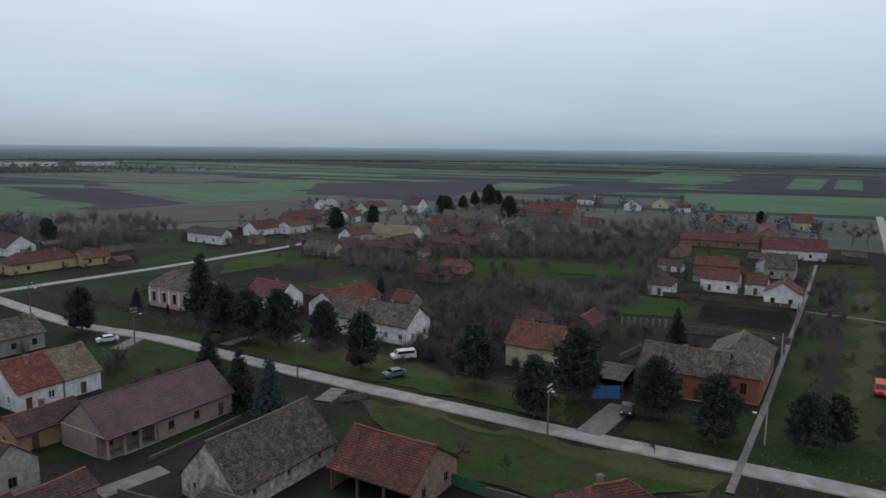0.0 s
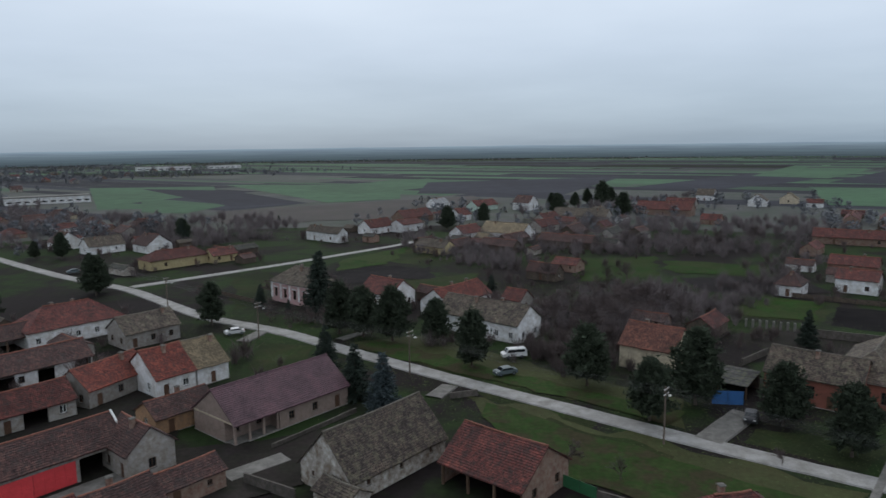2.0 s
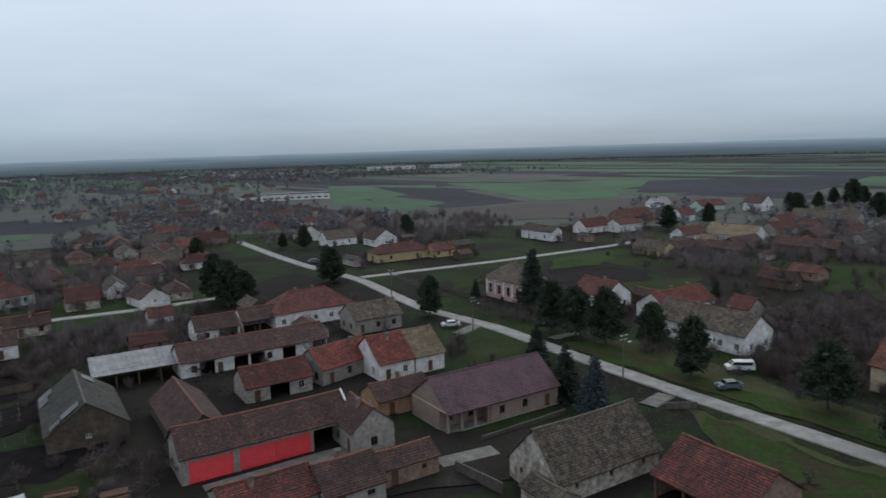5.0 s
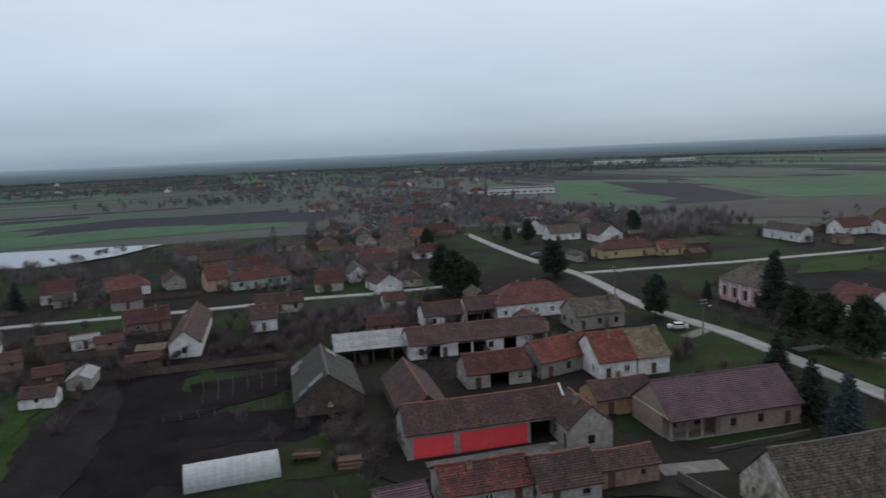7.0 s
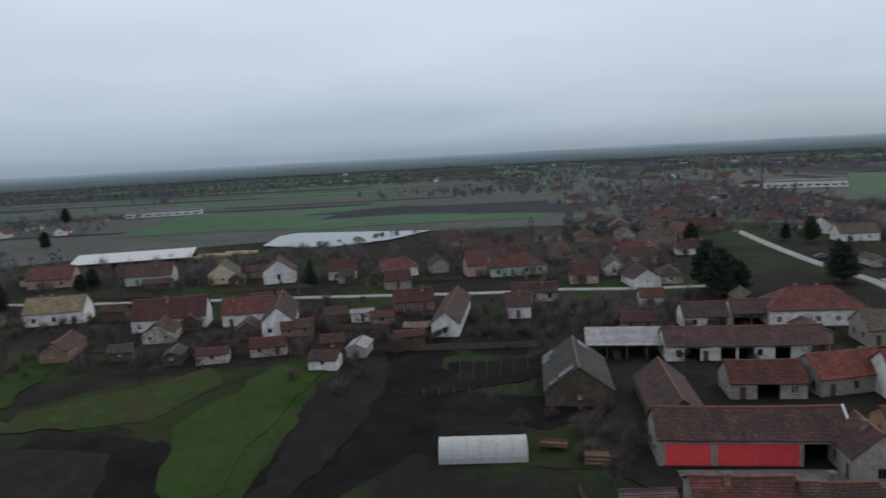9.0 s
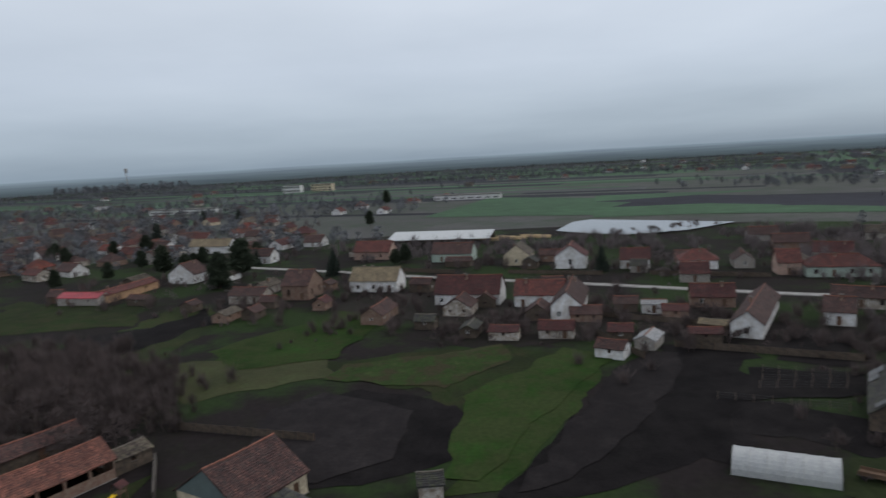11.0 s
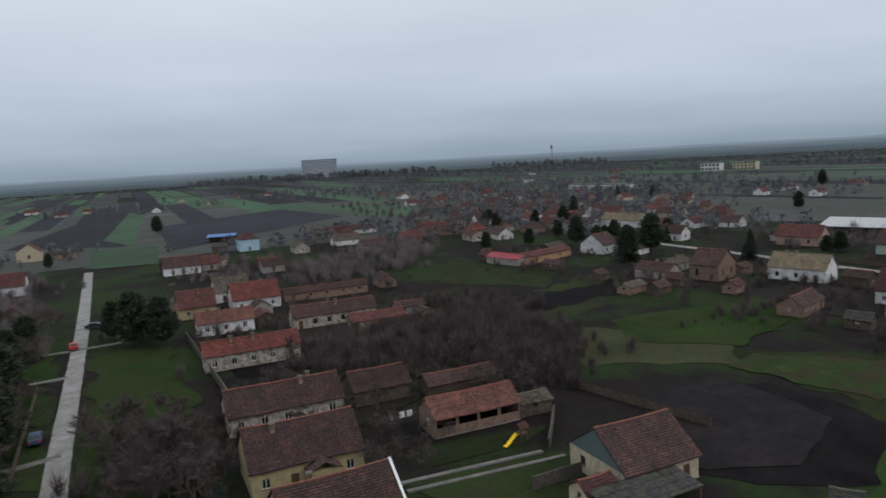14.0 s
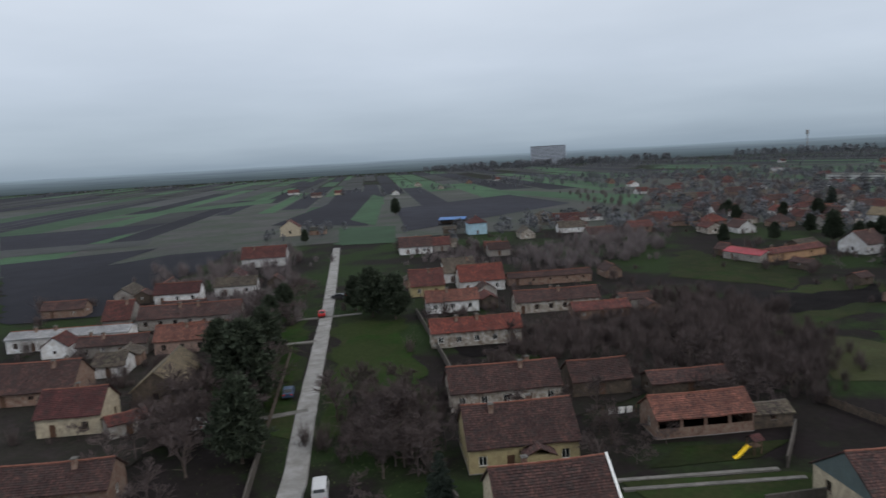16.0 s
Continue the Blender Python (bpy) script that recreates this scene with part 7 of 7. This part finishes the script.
def fence(x0, y0, x1, y1, h, style, gap=0.0):
    """A fence from one point to the other: boards, wire, or a low wall."""
    d = V((x1 - x0, y1 - y0))
    ln = d.length
    names = {"board": ("board_fence", "grey weathered board fence along the plot"), "wire": ("wire_fence", "thin wire fence on concrete posts"), "wall": ("garden_wall", "old brick and plaster garden wall"),
             "picket": ("pillar_row", "row of short concrete pillars"), "sheet": ("sheet_gate", "bright blue sheet metal gate"), "green": ("sheet_fence", "green sheet metal fence")}
    nm, words = names[style]
    e = empty(nm, x0, y0, math.degrees(math.atan2(d.y, d.x)))
    tagged(e, words, "fence" if style != "wall" else "wall", "fences")
    if style == "wall":
        bm = bmesh.new()
        n = max(2, int(ln / 2))
        rows = [[bm.verts.new((ln * i / n, yy, zz + (0.12 * noise.noise(V((i * 0.7, x0, y0))) if zz else 0))) for yy, zz in ((-0.12, 0), (-0.12, h), (0.12, h), (0.12, 0))] for i in range(n + 1)]
        for a, b in zip(rows, rows[1:]):
            for k in range(3):
                bm.faces.new((a[k], a[k + 1], b[k + 1], b[k]))
        bm.faces.new(rows[0])
        bm.faces.new(rows[-1][::-1])
        bmesh.ops.recalc_face_normals(bm, faces=bm.faces[:])
        part("wall", mesh_of("wall", bm, "old_wall"), e)
        return
    n = max(1, round(ln / (2.5 if style != "picket" else 1.3)))
    post_mat = {"board": "timber", "wire": "wood_pole", "picket": "concrete", "sheet": "iron", "green": "iron"}[style]
    pr = 0.045 if style != "picket" else 0.22
    pm = cached(("fpost", style, h), lambda: box_mesh("post", post_mat, -pr, -pr, 0, pr, pr, h + 0.1))
    for i in range(n + 1):
        part("post", pm, e, at=pose(ln * i / n, 0, 0))
    st = ln / n
    for i in range(n):
        if style == "board":
            part("panel", cached(("panel", round(st, 1), h), lambda: box_mesh("panel", "wood", 0.08, -0.10, 0.08, st - 0.08, -0.07, h)), e, at=pose(ln * i / n, 0, 0))
        elif style in ("sheet", "green"):
            part("panel", cached(("panel", style, round(st, 1), h), lambda: box_mesh("panel", "blue_sheet" if style == "sheet" else "green_sheet", 0.03, -0.10, 0.05, st - 0.03, -0.07, h)), e, at=pose(ln * i / n, 0, 0))
        elif style == "wire":
            for z in (0.4, 0.8, 1.2):
                part("strand", cached(("strand", round(st, 1)), lambda: box_mesh("strand", "iron", 0.06, -0.012, -0.012, st - 0.06, 0.012, 0.012)), e, at=pose(ln * i / n, 0, z))


material("green_sheet", (0.03, 0.11, 0.05), spread=0.15, rough=0.5)
fence(24.0, 107.2, 28.6, 107.2, 2.2, "sheet")
fence(41.0, 154.8, 52.6, 151.2, 1.7, "picket")
fence(52.7, 147.8, 64.5, 143.7, 1.7, "wall")
fence(64.5, 143.7, 71.6, 138.9, 1.7, "wall")
fence(1.2, 78.0, 5.0, 75.2, 1.5, "green")
fence(5.0, 75.2, 12.0, 71.5, 1.2, "wall")
fence(-16.2, 104.4, -12.0, 106.3, 1.0, "wall")
fence(-36.5, 73.5, -29.0, 70.5, 1.4, "wall")
fence(-29.5, 97.0, -37.0, 83.0, 0.7, "wall")
fence(72.0, 139.0, 90.0, 172.0, 1.5, "wall")
fence(60.0, 186.0, 88.0, 172.0, 1.3, "board")
fence(-73.5, 163.0, -100.0, 180.0, 1.2, "board")
fence(33.3, 127.0, 39.7, 134.5, 1.3, "wall")
fence(-115.1, 52.9, -110.1, 64.4, 1.4, "wire")
fence(-111.0, 51.0, -107.4, 63.0, 1.4, "wire")
fence(-107.4, 49.0, -105.1, 61.5, 1.4, "wire")
fence(-104.0, 41.0, -92.0, 66.0, 1.3, "wire")
fence(-133.0, 44.0, -118.0, 72.0, 1.4, "board")
fence(-150.0, 30.0, -126.0, 36.0, 1.4, "board")
fence(-160.0, 36.0, -148.0, 54.0, 1.4, "board")
fence(-63.0, -72.0, -81.0, -104.0, 1.5, "wall")
fence(-81.0, -104.0, -99.0, -137.0, 1.5, "wall")
fence(-46.0, -56.0, -51.0, -70.0, 1.5, "wall")
fence(-91.5, -41.0, -80.0, -36.5, 1.5, "wall")
fence(-104.0, -44.0, -96.0, -20.0, 1.3, "board")
fence(-75.0, -30.0, -69.0, -33.5, 1.7, "wall")
fence(-22.0, -62.0, -36.0, -86.0, 1.4, "wall")
fence(-36.0, -86.0, -62.0, -130.0, 1.4, "board")
fence(-25.0, -98.0, -40.0, -108.0, 1.3, "board")
fence(-64.0, 44.0, -50.0, 40.0, 1.2, "board")

fence(-60.0, 150.0, -38.0, 138.0, 1.2, "wire")
fence(-210.0, 62.0, -196.0, 92.0, 1.4, "board")
fence(-226.0, 20.0, -214.0, 48.0, 1.4, "board")
fence(-250.0, -30.0, -232.0, 2.0, 1.4, "board")

# playground slide with its tower
e = empty("playground_slide", -80.4, -41.2, 165)
e.scale = (0.78, 0.78, 0.78)
tagged(e, "small wooden play tower with a yellow plastic slide", "slide")
bm = bmesh.new()
prof = [V((-3.3, 0, 0.12)), V((-2.7, 0, 0.2)), V((-0.7, 0, 1.45)), V((-0.2, 0, 1.5))]
rows = [[bm.verts.new(p + V((0, yy, zz))) for yy, zz in ((-0.36, 0.22), (-0.32, 0), (0.32, 0), (0.36, 0.22))] for p in prof]
for a, b in zip(rows, rows[1:]):
    for k in range(3):
        bm.faces.new((a[k], b[k], b[k + 1], a[k + 1]))
    for k in range(3):
        bm.faces.new([bm.verts.new(v.co - V((0, 0, 0.05))) for v in (a[k], a[k + 1], b[k + 1], b[k])])
part("chute", mesh_of("chute", bm, "yellow_plastic"), e, "bright yellow plastic chute")
for sx in (0.0, 1.5):
    for sy in (-0.7, 0.7):
        part("post", cached("play_post", lambda: box_mesh("post", "timber", -0.06, -0.06, 0, 0.06, 0.06, 2.5)), e, at=pose(sx, sy, 0))
part("deck", box_mesh("deck", "timber", -0.1, -0.8, 1.42, 1.6, 0.8, 1.5), e)
bm = bmesh.new()
for s in (-1, 1):
    vs = [bm.verts.new(c) for c in ((-0.3, 0, 3.3), (1.8, 0, 3.3), (1.8, s * 1.1, 2.5), (-0.3, s * 1.1, 2.5))]
    bm.faces.new(vs)
    bm.faces.new([bm.verts.new(v.co - V((0, 0, 0.06))) for v in vs][::-1])
part("roof", mesh_of("roof", bm, "darkred"), e)


def log_pile(x, y, rot, L, n, mat, label):
    e = empty("timber_stack", x, y, rot)
    tagged(e, label, "timber", "timber stacks")
    r = random.Random(int(x * 10))
    bms = cached(("log", mat, round(L)), lambda: plank_log(L, mat))
    for j in range(3):
        for i in range(n - j):
            part("log", bms, e, at=pose(r.uniform(-0.3, 0.3), (i - (n - j) / 2) * 0.5, 0.22 + j * 0.42))


def plank_log(L, mat):
    bm = bmesh.new()
    tube(bm, [V((-L / 2, 0, 0)), V((L / 2, 0, 0))], [0.24, 0.2], 7)
    return mesh_of("log", bm, mat)


for k in range(9):
    log_pile(-322 + 3.0 * (k % 3), 14 + 3.8 * k, 76 + 20 * (k % 2), 4 + k % 3, 5 + k % 3, "sawn_wood", "stack of pale cut timber in a yard")
log_pile(-70.0, 51.0, 55, 3, 5, "timber", "stack of firewood logs on the bare yard")
log_pile(-57.0, 82.0, 60, 2, 4, "timber", "stack of firewood logs beside the house")

# farm cart on the bare yard
e = empty("farm_cart", -76.0, 48.2, 50)
tagged(e, "weathered wooden farm cart on the bare yard", "cart")
part("bed", box_mesh("bed", "timber", -1.8, -0.8, 0.6, 1.8, 0.8, 0.75), e)
for s in (-0.8, 0.76):
    part("side_board", box_mesh("side_board", "timber", -1.8, s, 0.754, 1.8, s + 0.04, 1.1), e)
bm = bmesh.new()
tube(bm, [V((0, -0.1, 0)), V((0, 0.1, 0))], [0.36, 0.36], 14)
wm = mesh_of("wheel", bm, "tyre")
for wx in (-1.2, 1.2):
    for wy in (-0.65, 0.65):
        part("wheel", wm, e, at=pose(wx, wy, 0.36))

# grass tufts and weeds over the near verges and gardens
def weeds(n, x0, y0, x1, y1, spread, tall, mat, label):
    r = np.random.RandomState(int(abs(x0) * 7 + n))
    f = r.rand(n, 1)
    base = np.concatenate((x0 + (x1 - x0) * f + r.normal(size=(n, 1)) * spread, y0 + (y1 - y0) * f + r.normal(size=(n, 1)) * spread, np.zeros((n, 1))), 1)
    a = r.uniform(0, 6.28, n)
    side = np.stack((np.cos(a), np.sin(a), 0 * a), 1) * r.uniform(0.04, 0.14, (n, 1))
    tip = base + np.concatenate((r.normal(size=(n, 2)) * 0.15, r.uniform(0.3, 1.0, (n, 1)) * tall), 1)
    tagged(new("weeds", tris("weeds", np.stack((base - side, base + side, tip), 1), mat)), label, "grass", kind="stuff")


for line in ((60, 66, -90, 148), (60, 84, -60, 150), (-40, -70, -110, -190), (20, 165, 80, 130), (-60, 200, 40, 180)):
    weeds(8000, *line, 9.0, 0.14, "weed", "rough tufts of winter grass and weeds")

for x, y, h in ((-67.0, 152.0, 6), (-74.0, 172.0, 7), (-88.0, 160.0, 7), (14.0, 190.0, 9), (20.0, 195.0, 8), (-2.0, 198.0, 8), (28.0, 86.5, 3), (2.0, 84.0, 4), (8.0, 80.0, 4), (-52.0, -82.0, 8), (-47.0, -76.0, 8),
                (-49.0, -88.0, 9), (-55.0, -92.0, 8), (-44.0, -68.0, 7), (-57.0, -84.0, 7), (-90.0, -120.0, 8), (-112.0, 98.0, 6), (-126.0, 92.0, 6), (172.0, 290.0, 12), (182.0, 296.0, 12), (163.0, 300.0, 11),
                (-70.0, -70.0, 6), (-64.0, -52.0, 5), (-71.0, -55.0, 5), (-100.0, -75.0, 7), (-106.0, -66.0, 7), (-112.0, -70.0, 7), (-120.0, -80.0, 8)):
    bare_tree(x, y, h)

# washing on a line in the yard
e = empty("washing_line", -78.5, -59.5, -30)
tagged(e, "washing line with white cloths hung between posts", "laundry")
for px_ in (-2.5, 2.5):
    part("post", cached("wash_post", lambda: box_mesh("post", "timber", -0.05, -0.05, 0, 0.05, 0.05, 2.0)), e, at=pose(px_, 0, 0))
part("line", box_mesh("line", "iron", -2.5, -0.01, 1.88, 2.5, 0.01, 1.9), e)
for k, px_ in enumerate((-1.5, -0.3, 1.1)):
    bm = bmesh.new()
    rows = [[bm.verts.new((px_ + 0.45 * u / 4, 0.05 * math.sin(u * 1.7 + k) * (1 - z), 0.9 + 0.97 * z)) for u in range(-4, 5)] for z in (0, 0.5, 1)]
    for r0, r1 in zip(rows, rows[1:]):
        for a in range(8):
            bm.faces.new((r0[a], r0[a + 1], r1[a + 1], r1[a]))
    part("cloth", mesh_of("cloth", bm, "trim_white"), e, "white cloth")

# scrub between the back gardens
thicket(12, (-83.0, -69.2), (-90.2, -65.4), (-71.1, -51.7), (-66.1, -54.4), size=0.55)
thicket(24, (-254.7, 55.8), (-239.6, 82.0), (-186.1, 67.2), (-202.2, 44.8), size=0.8)
thicket(35, (-211.5, 143.6), (-202.5, 171.2), (-161.0, 137.9), (-169.9, 116.8), size=0.8)
thicket(25, (-245.0, -100.6), (-243.8, -46.0), (-212.2, -40.4), (-213.7, -88.2), size=0.7)


# ---- gardens, hedgerows and far woods ----
def free_spot(x, y, margin):
    for hx, hy, rot, L, W in FOOTPRINTS:
        dx, dy = x - hx, y - hy
        if abs(dx) > 22 or abs(dy) > 22:
            continue
        c, q = math.cos(radians(rot)), math.sin(radians(rot))
        if abs(dx * c + dy * q) < L / 2 + margin and abs(-dx * q + dy * c) < W / 2 + margin:
            return False
    return True


grng = random.Random(77)
STREETS = (((65, 66), (-223, 236)), ((-142, 141), (-274, -81)), ((-22, -58), (-152, -271)), ((-121, 181), (-54, 292)))


def off_street(x, y, wide=6.0):
    for (ax, ay), (bx, by) in STREETS:
        dx, dy = bx - ax, by - ay
        f = max(0.0, min(1.0, ((x - ax) * dx + (y - ay) * dy) / (dx * dx + dy * dy)))
        if math.hypot(x - ax - dx * f, y - ay - dy * f) < wide:
            return False
    return True


near_bushes, village_trees = [], []
for hx, hy, rot, L, W in FOOTPRINTS:
    d = math.hypot(hx, hy)
    if d < 120:
        continue
    for _ in range(5 if d < 330 else 7):
        a, q = grng.uniform(0, 6.28), grng.uniform(5, 17 if d < 330 else 34)
        x, y = hx + math.cos(a) * q, hy + math.sin(a) * q
        if free_spot(x, y, 1.2) and off_street(x, y):
            (near_bushes if d < 330 else village_trees).append((x, y))
scatter_trees("garden_trees", near_bushes, 1.6, 4.4, "twig", "leafless fruit trees and bushes in the back gardens", 1, SAPLINGS, 3.2)
scatter_trees("village_trees", village_trees, 3.0, 7.0, "woodland_haze", "leafless trees between distant houses, greyed for haze", 2)


def hedgerow(n, x0, y0, x1, y1, wide):
    """Spots for a line of trees from one end to the other."""
    return [(x0 + (x1 - x0) * f + grng.gauss(0, wide), y0 + (y1 - y0) * f + grng.gauss(0, wide)) for f in (grng.random() for _ in range(n))]


def polar(az, r):
    return r * math.cos(radians(az)), r * math.sin(radians(az))


# the neighbouring town: woods and gardens in belts across the plain to the west
for k, (az0, az1, r0, r1, n, wide) in enumerate(((112, 150, 1150, 1000, 420, 60), (118, 160, 1450, 1350, 520, 70), (150, 196, 1000, 1180, 420, 50), (165, 222, 1350, 1450, 620, 70),
                                                 (112, 200, 1750, 1720, 700, 50), (196, 226, 760, 900, 380, 70), (200, 232, 1720, 1700, 420, 60), (226, 262, 1560, 1640, 160, 40),
                                                 (140, 158, 640, 700, 120, 40), (186, 206, 620, 560, 160, 40), (60, 112, 1700, 1740, 130, 40), (176, 200, 1500, 1560, 300, 60))):
    spots = []
    steps = 8
    for i in range(steps):
        a0, a1 = az0 + (az1 - az0) * i / steps, az0 + (az1 - az0) * (i + 1) / steps
        q0, q1 = r0 + (r1 - r0) * i / steps, r0 + (r1 - r0) * (i + 1) / steps
        spots += hedgerow(n * 3 // 2 // steps, *polar(a0, q0), *polar(a1, q1), wide)
    spots = [p for p in spots if math.hypot(*p) < 1880]
    scatter_trees("far_woods", spots, 3.0, 6.5, "woodland_haze", "belt of leafless woods and gardens far off, greyed for haze", 10 + k)

# trees added to hide the block's and tower's bases in place of haze
scatter_trees("far_woods", hedgerow(260, *polar(214, 1790), *polar(233, 1780), 22) + hedgerow(90, *polar(200, 1800), *polar(209, 1800), 18), 8.0, 17.0, "woodland_haze", "added belt of tall haze-grey trees hiding the far block and tower bases", 31)

# trees beside the south road and scrub behind the houses
for x, y, h in ((-38.0, -98.0, 10), (-44.0, -114.0, 11), (-50.0, -118.0, 10), (-57.0, -134.0, 11), (-60.0, -141.0, 10), (-36.0, -108.0, 9), (-48.0, -129.0, 11), (-68.0, -157.0, 10), (-29.0, -95.0, 9),
                (-26.0, -86.0, 9), (-53.0, -140.0, 9), (-62.0, -152.0, 9), (-78.0, -172.0, 9), (-50.0, -66.0, 8), (-46.0, -72.0, 9), (-55.0, -78.0, 9), (-53.0, -70.0, 8), (-59.0, -92.0, 7),
                (-75.0, -66.0, 6), (-79.0, -64.0, 6), (-93.0, -52.0, 7), (-98.0, -52.0, 8), (-101.0, -57.0, 8), (-105.0, -48.0, 7), (-88.0, -92.0, 6), (-96.0, -100.0, 6), (-84.0, 48.0, 4),
                (0.0, 150.0, 9), (8.0, 146.0, 9), (16.0, 160.0, 10), (22.0, 170.0, 9), (10.0, 176.0, 9), (27.0, 152.0, 8), (4.0, 162.0, 9), (48.0, 250.0, 9), (58.0, 262.0, 10), (30.0, 258.0, 9), (72.0, 270.0, 10)):
    bare_tree(x, y, h)


def grove(n, x0, y0, x1, y1, wide, low_size, high_size):
    """A clump of leafless trees with dense twiggy crowns, along a line."""
    r = np.random.RandomState(int(abs(x0) * 3 + n))
    out = []
    for x, y in hedgerow(n, x0, y0, x1, y1, wide):
        if not free_spot(x, y, 1.5) or not off_street(x, y, 4.0):
            continue
        a, q = r.uniform(0, 6.28), r.uniform(low_size, high_size)
        m = np.array(((math.cos(a), -math.sin(a), 0), (math.sin(a), math.cos(a), 0), (0, 0, 1))) * q
        out.append(BUSHES[r.randint(4)] @ m.T + np.array((x, y, -0.05)))
    tagged(new("grove", tris("grove", np.concatenate(out), "twig")), "dense leafless dark brown trees beside the road", "trees", kind="stuff")


grove(16, -300, 64, -322, 132, 3.0, 0.9, 1.6)
grove(20, -6, -74, -34, -102, 4.5, 1.2, 2.0)
grove(34, -26, -84, -62, -146, 4.5, 1.4, 2.6)
grove(22, -46, -68, -58, -88, 3.0, 1.2, 2.0)
grove(14, -62, -146, -92, -186, 3.0, 1.4, 2.2)
grove(18, -92, -46, -106, -64, 4.0, 1.2, 1.9)
grove(24, -2, 142, 26, 176, 7.0, 1.4, 2.3)
low = []
for x0, y0, x1, y1, n, w in ((-74, -86, -98, -96, 60, 3.0), (-96, -112, -116, -142, 50, 3.0), (-104, -92, -150, -112, 90, 6.0), (-100, -60, -140, -84, 120, 7.0), (-96, -70, -116, -60, 60, 4.0), (-20, -100, -60, -160, 70, 8.0),
                             (-150, 0, -176, 36, 70, 5.0), (-150, -30, -196, -10, 50, 5.0), (-190, -40, -220, 10, 60, 6.0), (-108, 66, -140, 96, 60, 6.0), (-120, 84, -150, 60, 40, 4.0), (-66, 50, -86, 60, 24, 4.0),
                             (4, 134, 34, 190, 90, 8.0), (34, 150, 70, 128, 30, 4.0), (96, 190, 140, 262, 50, 6.0), (-40, 230, 30, 262, 60, 8.0), (60, 110, 118, 205, 40, 4.0)):
    low += [p for p in hedgerow(n, x0, y0, x1, y1, w) if free_spot(*p, 0.8) and off_street(*p, 4.0)]
scatter_trees("garden_scrub", low, 0.9, 2.8, "twig", "low leafless scrub along garden edges", 40, SAPLINGS, 3.2)
